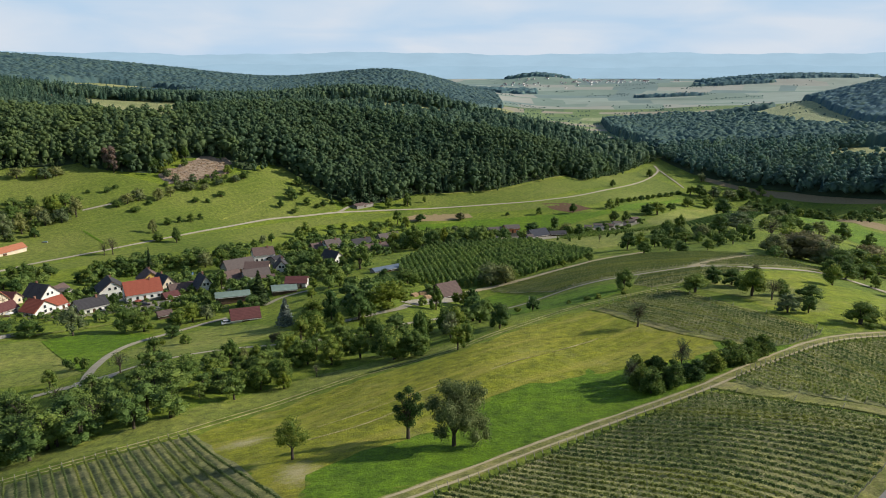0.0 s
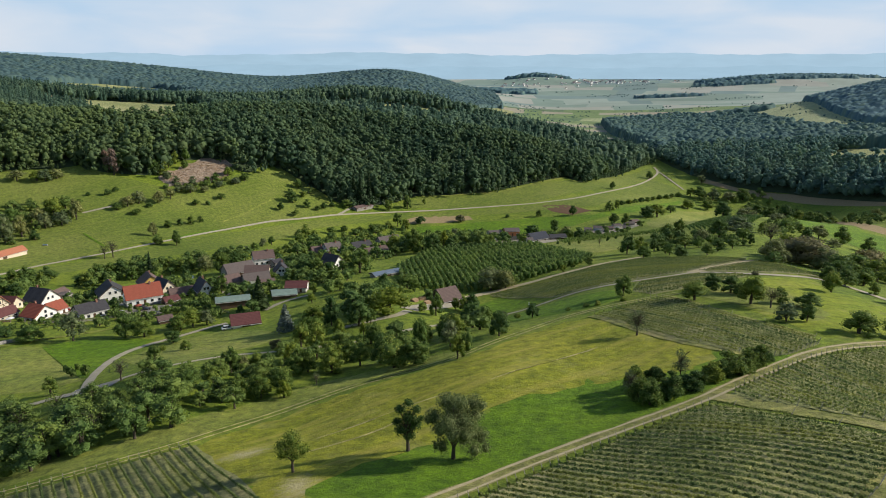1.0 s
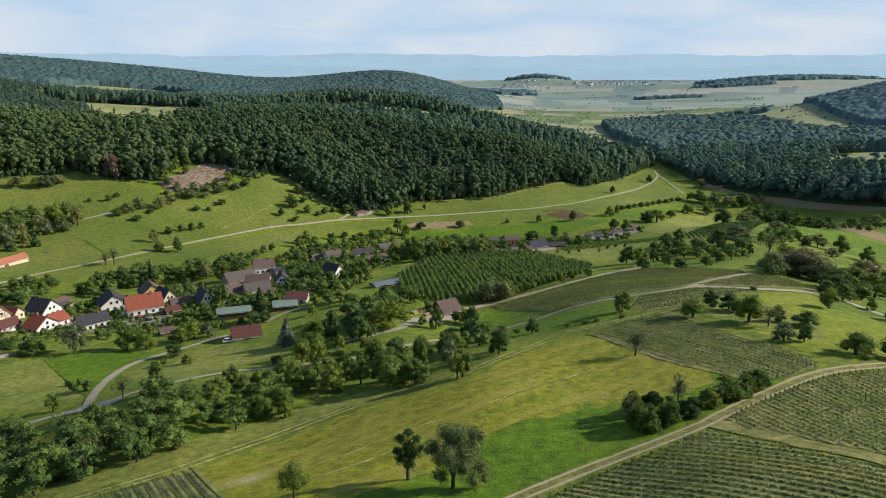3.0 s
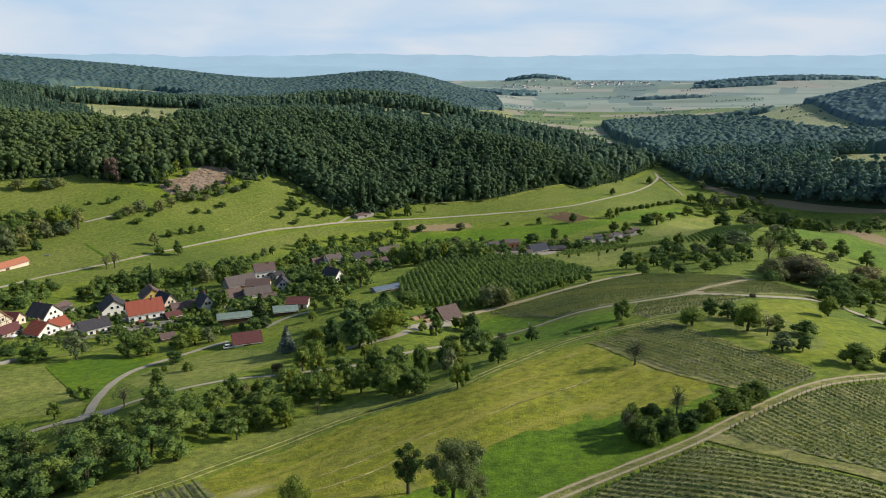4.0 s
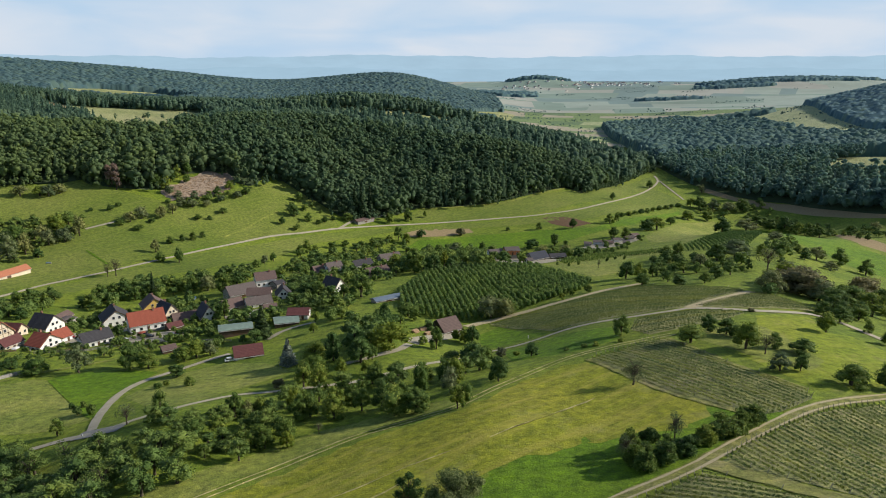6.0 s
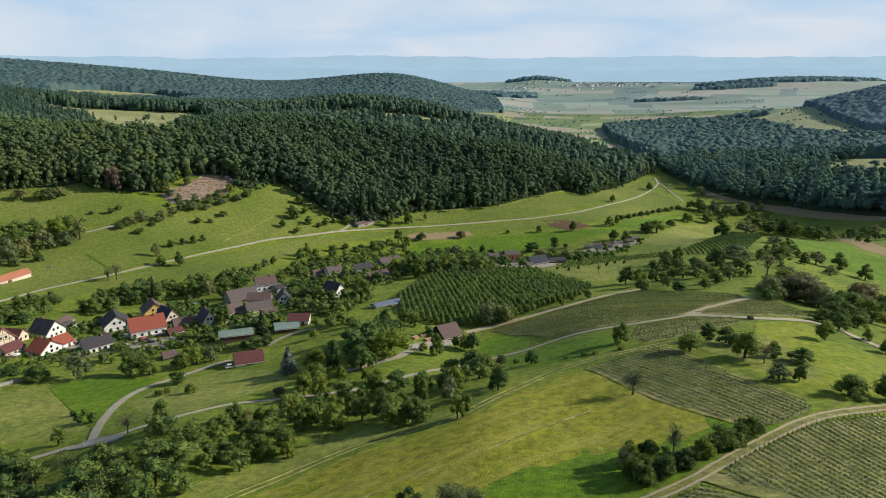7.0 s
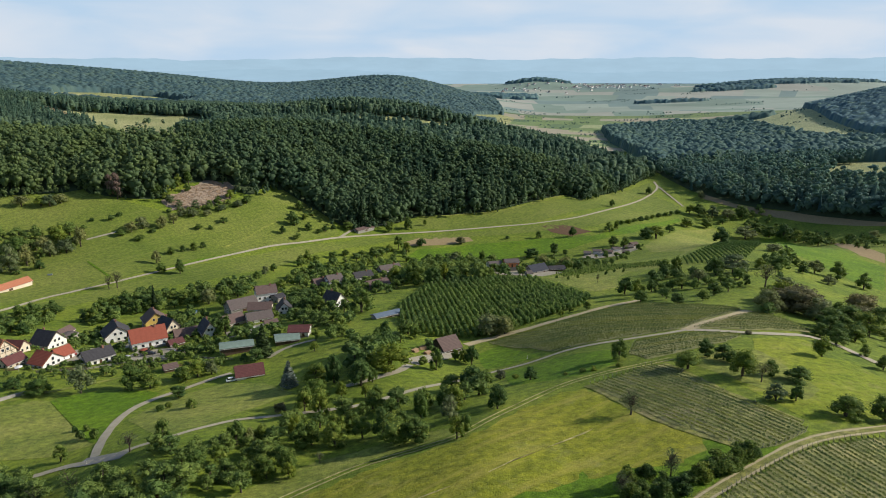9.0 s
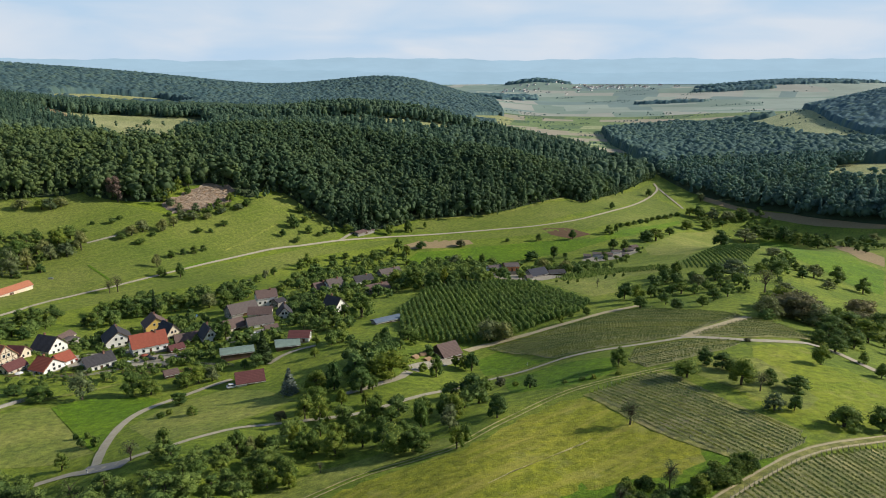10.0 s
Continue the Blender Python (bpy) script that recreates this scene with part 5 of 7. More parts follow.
stand("fruit trees above the vineyard", "mddlxlmodmmdmdmr", (65.8, 171.4, 6.2, 8.5), (74.3, 181.3, 5.7, 5.1), (77.5, 176.8, 5.5, 6.6), (76.7, 162.6, 9.0, 8.4), (79.3, 158.0, 6.3, 5.1), (84.3, 163.5, 4.7, 5.0), (89.2, 159.2, 4.6, 8.0), (76.8, 145.3, 5.0, 6.0), (81.6, 145.4, 4.7, 3.9), (109.1, 184.5, 7.3, 6.2), (88.4, 137.0, 6.0, 8.9), (96.8, 136.8, 6.5, 7.7), (127.1, 193.3, 4.9, 4.1), (124.3, 180.0, 5.2, 4.8), (79.5, 173.5, 4.3, 5.5), (96.6, 204.4, 1.7, 2.5))
stand("trees on the spur", "odmoddxddmmdddmmlrro", (122.7, 317.0, 8.5, 8.7), (121.9, 346.6, 12.3, 6.5), (120.4, 360.3, 8.3, 8.6), (148.1, 337.1, 11.0, 18.5), (137.2, 333.4, 11.2, 10.8), (141.8, 308.0, 5.8, 4.2), (148.6, 303.8, 13.0, 11.8), (131.7, 305.9, 5.8, 5.8), (117.6, 285.1, 7.0, 6.9), (108.3, 272.9, 5.5, 6.1), (111.4, 307.5, 6.1, 9.0), (97.0, 270.7, 5.4, 7.0), (97.6, 308.0, 7.2, 5.8), (85.8, 310.2, 10.1, 9.1), (88.4, 297.6, 9.7, 7.7), (85.1, 281.9, 6.7, 7.8), (135.6, 271.1, 8.1, 11.7), (136.7, 255.6, 10.9, 16.0), (140.7, 249.4, 9.6, 13.5), (213.3, 431.0, 6.8, 13.2))
stand("trees on the spur", "oddmddrmmmooddmmmodm", (159.1, 306.1, 6.1, 11.1), (142.7, 245.9, 5.9, 9.0), (132.5, 221.8, 7.6, 8.9), (139.6, 225.0, 7.1, 9.1), (129.9, 211.7, 7.3, 7.4), (141.4, 220.8, 6.6, 7.0), (170.0, 264.5, 7.8, 12.0), (165.2, 243.1, 6.1, 8.9), (224.2, 350.8, 10.1, 10.3), (216.9, 363.7, 11.6, 11.2), (198.6, 339.6, 4.9, 8.8), (204.9, 365.3, 8.8, 10.6), (194.2, 357.2, 5.4, 6.7), (220.7, 387.2, 4.8, 4.6), (201.6, 379.0, 5.7, 6.5), (180.8, 355.3, 9.4, 12.1), (167.7, 350.1, 7.1, 7.8), (319.4, 710.0, 16.0, 27.6), (215.5, 519.7, 14.9, 15.8), (292.2, 747.5, 14.1, 13.8))
stand("trees on the spur", "mmdmdddmmdmmddodmood", (267.0, 739.1, 13.3, 16.1), (198.5, 626.9, 13.5, 21.2), (187.3, 619.5, 12.3, 16.7), (231.0, 685.9, 9.5, 12.7), (341.0, 735.2, 12.7, 16.1), (344.9, 711.2, 15.4, 18.0), (353.0, 696.0, 19.2, 21.1), (356.6, 675.5, 12.9, 14.8), (355.7, 652.4, 13.6, 14.3), (349.7, 624.3, 13.0, 13.7), (359.4, 620.5, 7.0, 11.5), (358.5, 601.2, 6.3, 5.6), (343.7, 555.1, 6.3, 6.1), (336.8, 531.9, 6.0, 5.9), (388.0, 604.2, 8.9, 13.3), (300.7, 796.9, 17.6, 18.7), (292.2, 803.6, 11.6, 13.4), (316.2, 795.4, 14.9, 17.3), (330.6, 787.7, 14.8, 21.1), (350.3, 794.2, 15.5, 18.6))
stand("thick hedge on the slope", "oroddrmddldm", (123.0, 247.1, 10.2, 11.8), (137.0, 254.8, 14.0, 22.2), (140.8, 245.4, 10.0, 12.1), (137.6, 229.7, 9.2, 12.2), (151.0, 241.9, 10.1, 14.6), (179.6, 280.0, 11.3, 15.1), (152.3, 231.3, 9.5, 13.4), (124.2, 203.2, 6.8, 8.2), (171.1, 254.7, 10.8, 13.1), (136.7, 264.6, 12.7, 11.8), (124.4, 213.3, 5.7, 7.1), (137.8, 215.5, 6.6, 8.8))
stand("trees on the valley floor", "odddmmdmddddddodrdmd", (329.6, 871.1, 12.5, 11.6), (192.0, 772.2, 11.1, 7.7), (269.2, 893.5, 11.2, 11.9), (121.4, 630.8, 12.0, 9.0), (159.7, 647.4, 11.1, 10.9), (168.3, 655.7, 12.4, 6.6), (149.3, 587.8, 11.8, 10.9), (155.0, 571.6, 12.9, 9.7), (89.7, 632.2, 7.7, 7.5), (95.2, 574.8, 13.6, 9.8), (75.4, 571.9, 10.0, 15.6), (104.6, 572.9, 5.5, 5.8), (60.3, 631.7, 3.8, 4.8), (32.7, 564.3, 11.9, 7.2), (9.6, 559.1, 10.8, 12.9), (-19.9, 603.6, 8.9, 12.3), (15.7, 616.1, 9.1, 10.4), (-16.8, 393.0, 16.8, 15.5), (-29.9, 410.6, 12.1, 13.4), (-6.2, 385.9, 13.1, 10.0))
stand("trees around the gardens", "lmdmmnoodmoomdllmdml", (0.5, 394.2, 12.7, 6.1), (6.0, 399.6, 10.0, 10.3), (13.5, 421.6, 10.5, 9.4), (22.6, 403.0, 10.0, 9.7), (27.9, 390.4, 7.7, 7.4), (-11.7, 474.5, 12.2, 5.3), (78.8, 527.6, 12.1, 13.5), (78.6, 427.2, 8.3, 13.1), (82.3, 405.4, 7.9, 9.0), (47.0, 391.1, 6.3, 6.7), (19.6, 267.1, 12.1, 14.1), (25.4, 266.0, 10.4, 9.3), (29.2, 269.3, 4.8, 3.5), (61.9, 280.7, 4.6, 4.1), (49.6, 274.0, 4.3, 2.9), (55.2, 281.5, 2.8, 2.4), (-2.3, 218.3, 9.4, 5.4), (10.4, 230.2, 9.2, 6.5), (7.5, 233.6, 6.7, 5.0), (4.6, 234.3, 5.3, 3.7))
stand("trees along the lane", "ddmdmmdldmldldlmmbnm", (8.7, 188.5, 8.8, 9.5), (12.6, 188.8, 7.3, 6.8), (-5.7, 163.0, 10.5, 5.3), (0.3, 166.5, 8.2, 5.4), (3.3, 166.5, 7.9, 6.9), (-14.2, 171.6, 5.8, 6.2), (-19.8, 177.8, 6.7, 6.4), (-17.7, 212.4, 11.3, 14.7), (-25.6, 199.1, 10.6, 10.3), (-22.2, 200.6, 5.4, 4.3), (-23.1, 188.5, 5.2, 3.0), (-19.6, 186.6, 5.1, 4.4), (-30.5, 189.9, 7.1, 4.4), (-35.3, 206.0, 11.5, 7.0), (-41.8, 208.8, 8.1, 10.1), (-40.0, 181.8, 9.3, 6.6), (-34.8, 177.4, 9.3, 6.7), (-51.3, 211.4, 9.8, 7.9), (-71.8, 256.0, 14.0, 9.5), (-53.1, 269.6, 5.6, 4.3))
stand("trees along the lane", "mddmlmdmmlmdmommlmmd", (-50.6, 252.5, 4.8, 4.5), (-23.3, 259.7, 8.0, 5.5), (-26.1, 251.6, 5.2, 4.4), (-14.5, 265.6, 6.9, 10.7), (-11.2, 259.2, 6.1, 5.9), (-11.2, 146.7, 9.0, 9.7), (-6.0, 145.2, 6.8, 6.9), (-26.6, 151.9, 7.9, 7.5), (-20.1, 155.3, 6.9, 6.0), (-37.3, 157.8, 8.1, 4.6), (-32.7, 154.6, 7.8, 5.1), (-42.6, 154.3, 6.4, 4.8), (-51.5, 154.7, 7.8, 5.7), (-48.5, 156.5, 4.8, 3.7), (-37.5, 143.3, 5.6, 5.6), (-41.5, 139.4, 4.6, 5.9), (-33.9, 134.7, 4.8, 4.0), (-51.6, 142.8, 5.6, 5.5), (-55.8, 139.0, 6.3, 5.9), (-69.9, 155.2, 8.8, 4.8))
stand("trees below the village", "xdmodmmmmomdduvvvuur", (-79.7, 157.2, 6.6, 5.8), (-90.1, 215.0, 5.5, 7.0), (-80.0, 199.6, 3.9, 4.3), (-128.8, 224.6, 12.6, 10.9), (-112.9, 229.5, 10.9, 9.5), (-105.7, 228.6, 8.2, 8.2), (-142.9, 222.8, 6.5, 11.6), (-102.6, 165.1, 5.4, 4.9), (-91.9, 238.6, 8.3, 9.4), (-87.2, 239.9, 6.7, 6.8), (-95.1, 234.4, 7.0, 7.5), (-140.6, 279.6, 6.3, 5.2), (-155.0, 227.9, 4.4, 7.4), (-107.2, 187.1, 2.3, 2.7), (-100.2, 178.6, 4.0, 2.9), (-105.0, 179.7, 3.1, 3.0), (-110.7, 187.1, 2.3, 2.0), (-88.6, 202.8, 2.6, 2.6), (-90.3, 200.4, 2.4, 2.9), (-47.4, 182.7, 4.2, 4.3))
stand("trees behind the village", "dddmmdnddmoddmdddmdm", (-198.1, 380.3, 9.4, 9.9), (-192.9, 383.3, 9.8, 10.0), (-187.2, 386.1, 9.9, 10.1), (-176.7, 375.2, 8.9, 7.2), (-192.5, 356.1, 10.8, 9.3), (-196.8, 355.5, 5.9, 5.3), (-169.4, 382.8, 15.7, 4.3), (-173.5, 383.1, 9.1, 8.6), (-158.6, 394.1, 8.6, 12.3), (-149.1, 392.5, 10.3, 8.8), (-138.4, 386.2, 12.3, 10.7), (-124.5, 373.3, 13.6, 12.3), (-123.6, 394.4, 10.0, 10.2), (-120.0, 403.7, 6.2, 8.4), (-223.3, 353.6, 11.0, 12.9), (-226.2, 347.2, 9.0, 9.7), (-219.0, 367.8, 6.4, 11.5), (-219.5, 327.1, 7.3, 8.0), (-207.9, 319.2, 8.0, 7.8), (-218.2, 357.9, 6.6, 6.9))
stand("trees between lane and meadow track", "ddmdmmmdmddmxlomdmdm", (-14.9, 154.4, 9.4, 6.3), (-9.2, 150.9, 7.8, 6.7), (-5.1, 149.3, 5.2, 4.7), (-23.5, 162.5, 6.4, 5.7), (-27.3, 159.2, 6.7, 6.2), (-35.1, 153.0, 7.7, 6.2), (-35.0, 137.9, 7.5, 5.7), (-39.1, 135.6, 6.5, 5.6), (-43.3, 134.8, 6.5, 5.8), (-52.0, 157.1, 6.2, 6.1), (-18.3, 175.2, 7.3, 5.8), (-21.6, 170.7, 5.6, 4.5), (-28.2, 141.5, 3.8, 2.3), (-38.0, 189.3, 9.1, 9.3), (1.9, 154.9, 7.8, 6.3), (-4.8, 172.0, 7.0, 6.0), (14.4, 162.9, 6.3, 5.4), (-46.2, 158.8, 5.3, 5.1), (-32.6, 154.0, 6.3, 5.5), (4.5, 140.7, 7.3, 4.5))
stand("trees at the forest edge", "kkddmooommou", (-280.7, 585.5, 28.0, 9.0), (-287.5, 588.1, 24.0, 7.5), (-302.7, 596.1, 21.6, 12.8), (-275.0, 597.4, 20.7, 11.9), (-232.8, 619.6, 9.2, 8.2), (-238.6, 593.2, 9.9, 9.8), (-229.9, 589.0, 7.4, 8.8), (-216.4, 591.9, 8.9, 9.8), (-201.7, 607.9, 9.1, 10.1), (-195.7, 622.3, 9.3, 10.3), (-192.4, 638.3, 6.9, 9.5), (-244.8, 599.9, 7.5, 7.9))
stand("trees at the forest edge", "mdmdm", (-247.5, 606.0, 14.0, 10.0), (-246.0, 616.5, 15.0, 9.5), (-243.5, 626.0, 14.0, 9.0), (-252.5, 600.0, 16.0, 11.0), (-236.5, 634.0, 15.0, 9.5))
stand("trees behind the village", "mddmommommmddmm", (-39.8, 317.4, 13.9, 14.3), (-49.2, 324.4, 7.4, 7.3), (-101.3, 300.8, 10.6, 6.9), (-115.6, 303.3, 4.5, 4.8), (-127.3, 472.3, 7.6, 6.5), (-124.3, 484.7, 7.8, 6.6), (-128.8, 455.4, 6.5, 7.0), (-131.5, 444.3, 5.2, 6.9), (-107.2, 524.1, 12.9, 9.8), (-110.0, 511.4, 10.4, 7.9), (-99.3, 401.8, 8.7, 8.3), (-82.5, 360.3, 8.2, 10.0), (-69.3, 333.3, 9.1, 10.4), (-63.0, 330.6, 9.1, 9.2), (-67.4, 363.1, 9.2, 8.8))
stand("pasture trees", "oomomoommoddomoodvvo", (-292.4, 446.7, 20.6, 17.5), (-289.3, 461.0, 16.8, 14.1), (-306.1, 480.1, 15.7, 16.2), (-289.9, 483.6, 15.8, 14.7), (-305.8, 501.6, 10.3, 12.7), (-283.7, 480.2, 13.3, 13.0), (-275.9, 487.9, 11.8, 14.8), (-291.6, 506.5, 15.6, 15.3), (-287.2, 515.5, 10.6, 11.2), (-271.4, 499.5, 18.0, 12.6), (-278.0, 456.0, 8.0, 8.5), (-287.2, 444.3, 6.2, 7.6), (-346.3, 556.2, 11.2, 16.6), (-332.2, 559.6, 10.3, 13.9), (-325.6, 561.0, 11.3, 14.9), (-320.1, 567.7, 10.9, 15.1), (-252.2, 523.7, 7.2, 9.7), (-269.6, 547.6, 5.6, 6.9), (-267.3, 557.1, 3.8, 6.0), (-242.4, 541.3, 13.8, 13.6))
stand("pasture trees", "ovouodvmddddoddxxdmd", (-247.9, 533.2, 10.0, 13.4), (-233.3, 538.6, 4.1, 6.3), (-229.8, 549.5, 11.7, 12.0), (-236.2, 520.5, 5.4, 8.8), (-224.2, 559.1, 11.4, 9.3), (-203.3, 558.3, 6.2, 7.9), (-195.0, 562.6, 4.3, 4.2), (-188.7, 577.9, 5.9, 9.2), (-205.8, 503.4, 7.0, 7.7), (-200.5, 513.2, 6.2, 6.1), (-194.4, 519.3, 7.6, 7.4), (-189.8, 527.5, 5.9, 5.8), (-207.9, 481.3, 11.7, 7.3), (-197.4, 462.6, 8.1, 9.4), (-184.5, 463.6, 13.8, 7.9), (-210.9, 425.5, 13.2, 9.5), (-214.9, 422.4, 10.5, 7.2), (-133.2, 601.2, 13.3, 11.1), (-134.1, 632.7, 11.7, 7.9), (-139.4, 581.3, 8.9, 6.8))
stand("pasture trees", "dmdvmdmmdmnnnvoooood", (-120.2, 598.2, 8.7, 8.0), (-126.3, 618.0, 6.8, 8.3), (-106.3, 604.3, 7.2, 8.1), (-100.1, 613.7, 4.7, 6.2), (-125.9, 576.5, 5.9, 8.7), (-110.3, 598.0, 5.1, 7.0), (-88.2, 620.0, 8.5, 13.5), (-50.2, 631.4, 12.4, 10.1), (-33.9, 643.1, 14.8, 10.8), (-18.1, 657.0, 8.4, 4.4), (-76.4, 630.1, 35.0, 10.6), (-69.2, 637.1, 31.2, 9.6), (-82.9, 632.1, 28.8, 9.5), (-283.2, 542.9, 3.7, 4.5), (-222.9, 575.4, 8.7, 10.5), (-214.1, 577.4, 8.3, 11.6), (-204.4, 584.4, 6.9, 9.7), (-196.2, 597.2, 7.0, 10.9), (-185.0, 610.4, 7.7, 11.2), (-179.6, 618.7, 9.3, 10.3))
stand("hedge bushes across the valley", "vumvumvumv", (180.9, 683.9, 5.3, 8.0), (189.9, 693.9, 5.4, 8.2), (199.5, 705.6, 5.4, 8.3), (209.8, 718.8, 5.5, 8.4), (220.6, 733.1, 5.6, 8.6), (231.6, 747.1, 5.7, 8.8), (242.6, 760.6, 5.8, 8.9), (253.6, 773.0, 5.9, 9.1), (264.4, 784.4, 6.0, 9.2), (275.1, 794.6, 6.1, 9.3))
stand("shrubs on the valley floor", "mmdmmmmlvvvxvvv", (-102.2, 533.3, 6.1, 7.3), (-90.9, 547.9, 6.7, 8.4), (-82.0, 557.8, 6.4, 8.5), (-68.6, 556.3, 7.8, 9.5), (-60.5, 570.4, 7.5, 8.7), (-46.9, 582.3, 7.1, 9.9), (-39.9, 589.1, 13.9, 10.0), (-32.2, 583.6, 11.2, 8.9), (64.6, 376.0, 2.0, 1.9), (69.6, 367.9, 2.3, 1.9), (75.7, 371.6, 2.3, 1.9), (82.4, 351.9, 5.7, 2.7), (92.8, 376.9, 2.7, 1.9), (99.2, 383.3, 2.4, 2.0), (103.4, 379.7, 2.7, 1.9))
grove("orchard beside the meadow track", [(-130, 156), (-108, 158), (-101, 151), (-91, 144), (-82, 140), (-72.4, 140), (-59.3, 132), (-50.6, 118.6), (-55.3, 114), (-62.1, 106.9), (-68, 103.5), (-84, 100), (-100, 110), (-122, 130)], 4.8, (5.4, 8.2), "mmmldmdox", 11, 0.9, True)
grove("orchard along the lane", [(-70.2, 137.7), (-72.1, 155.8), (-65.4, 152.5), (-51.9, 152.4), (-40, 159.2), (-33.9, 149.3), (-32.6, 137.2), (-42.7, 134.8), (-52.3, 128.2), (-58.9, 130.2)], 5.2, (3.6, 6.4), "mmldo", 12, 0.8, True)
grove("garden trees of the village", [(-78.9, 318.1), (-86.3, 377.2), (-69.8, 396), (-54.7, 326.9), (-36.5, 290.3), (-56.9, 289.9)], 6.5, (5, 8), "mmdl", 13, 0.9)
grove("trees beside the brook", [(-105.4, 438.9), (-103.5, 505), (-69.3, 562.5), (-36.7, 593.1), (-29.7, 553.7), (-53.5, 430.4), (-79.7, 453.7), (-91.2, 400.1)], 8, (5, 9), "mmdo", 14, 0.75)
grove("thicket on the spur", [(104.4, 342.2), (128.9, 372.2), (140.4, 352.9), (166.5, 354.2), (152.4, 319.6), (110.3, 267.8), (95, 270.3), (91.3, 297)], 8.5, (4, 7), "mdou", 15, 0.55)
grove("wooded brook bank", [(-37.1, 234.1), (-20.4, 246.1), (-16.7, 230.5), (-25.4, 200.6), (-31.9, 203.2)], 6, (7, 10), "ddm", 16, 0.9)
grove("trees along the valley stream", [(279.9, 796.9), (380.3, 821.5), (360.6, 631.9), (353.4, 680.3), (341.2, 744.2), (297.4, 761.9)], 9.5, (6, 10), "mdo", 17, 0.7)
grove("allotment trees", [(29.8, 535.7), (104, 568.9), (125.9, 476.2), (75.2, 408.5), (39.9, 404.1)], 9, (4, 7), "mdou", 18, 0.5)
grove("hedge on the slope", [(113.8, 232.8), (145.5, 285.2), (151.5, 266), (159.4, 247.9), (148.2, 208.1), (166.1, 234.6), (170.8, 262.7), (165.4, 287.1)], 6, (4, 6.5), "rdmo", 19, 0.6)
grove("hedge trees behind the village", [(-207.1, 369.4), (-189.6, 410.6), (-164.1, 418.5), (-131.5, 444.3), (-115.3, 402), (-148.2, 384.3), (-171.9, 369.3), (-187.6, 343.6)], 6.2, (5, 9), "ddmmo", 20, 0.8)
grove("trees beside the valley road", [(-220.9, 308.9), (-236.1, 359.5), (-227.9, 390), (-215.2, 373.7), (-203.6, 320.4), (-202.3, 281.5)], 7, (5, 9), "dmm", 21, 0.75)
grove("garden shrubs of the village", [(-160.7, 233.7), (-150.3, 254.6), (-143.7, 247.4), (-148.9, 229.5)], 3.6, (1.6, 3.2), "uvm", 22, 0.8)
grove("trees among the sheds", [(-99.6, 288.8), (-79.9, 300), (-71, 287.1), (-70.5, 253.5), (-72.9, 247.6), (-85.8, 283.7)], 6, (4.5, 8), "ddml", 23, 0.75)
grove("trees of the wide gardens", [(-51.6, 244.1), (-54.9, 279.4), (-28.9, 265.6), (-14, 256.5), (-16.7, 230.5), (-33.6, 231.9)], 7.5, (3.5, 7), "mdlu", 24, 0.45)
grove("old orchard below the lane", [(-55.5, 167.6), (-35.6, 175.8), (-3.9, 184.4), (14.7, 210.9), (14.3, 185.1), (2.4, 159.6), (-19.9, 152.2), (-34.9, 143.8), (-45.3, 138.4)], 7.5, (5, 8.5), "mmdlod", 25, 0.55, True)
grove("dense orchard at the slope foot", [(-66.2, 143.7), (-51.3, 153.9), (-34.9, 143.8), (-33.3, 128.2), (-58.3, 129)], 6, (5, 8), "mmdl", 26, 0.85, True)
grove("bushes on the spur", [(175.2, 370), (228.5, 445.1), (207.5, 379.6), (166.1, 325)], 7, (3.5, 7), "mdou", 27, 0.75)
grove("garden trees between the houses", [(-182.2, 312.1), (-173.4, 327.2), (-154.2, 294.5), (-153.7, 273.9), (-167.1, 287.4)], 5.5, (3, 6.5), "mdlu", 31, 0.6)
grove("garden trees behind the farmhouse", [(-170, 354.4), (-147.2, 372.5), (-112.2, 334.8), (-102.9, 301.5), (-125.4, 315.1), (-154.2, 357.5), (-158.8, 339.6)], 5.5, (3, 7), "mdduo", 32, 0.7)
grove("gardens below the farmstead", [(-113, 282.2), (-99.5, 295.2), (-75.1, 302.2), (-72.1, 289.3), (-83.2, 274.6), (-94.1, 270.6), (-102.2, 259.8)], 5.5, (2.5, 6), "mduvl", 33, 0.65)
grove("front garden shrubs", [(-160.5, 249.1), (-142.9, 253.5), (-131.5, 273.2), (-107.9, 268.6), (-98.2, 251.9), (-115.3, 247.1), (-133.6, 235.6), (-149.8, 234.5)], 5, (1.8, 4.5), "uvmd", 34, 0.55)
grove("tall trees behind the orchard", [(-32.8, 403.2), (-30.4, 549.5), (7.4, 576.5), (45.6, 563.2), (40.2, 389.2), (-1.5, 379)], 7.5, (5, 11.5), "dmmlo", 28, 0.85)
grove("pasture thicket", [(-303.4, 432), (-346.3, 500.4), (-314.5, 517.8), (-285.5, 538.3), (-266.7, 500.3), (-284.8, 477.8)], 8, (6, 10), "oomm", 29, 0.8)
grove("scrub beside the clearing", [(-239.8, 576.6), (-215.2, 595.9), (-186.2, 624.6), (-177.9, 613.9), (-228.2, 563.9)], 6, (3.5, 6.5), "oxrvo", 30, 0.9)
grove("scrub on the pasture", [(-146.8, 573.9), (-148.1, 625.1), (-133.3, 656.8), (-96.4, 623.1), (-100, 596.1)], 9, (2.5, 5.5), "dmvo", 31, 0.35)
grove("village garden trees", [(-109.4, 254.4), (-89.4, 263.2), (-71.6, 249.1), (-82.8, 242.4), (-96.4, 232.3)], 6, (3.5, 6.5), "mdov", 32, 0.55)
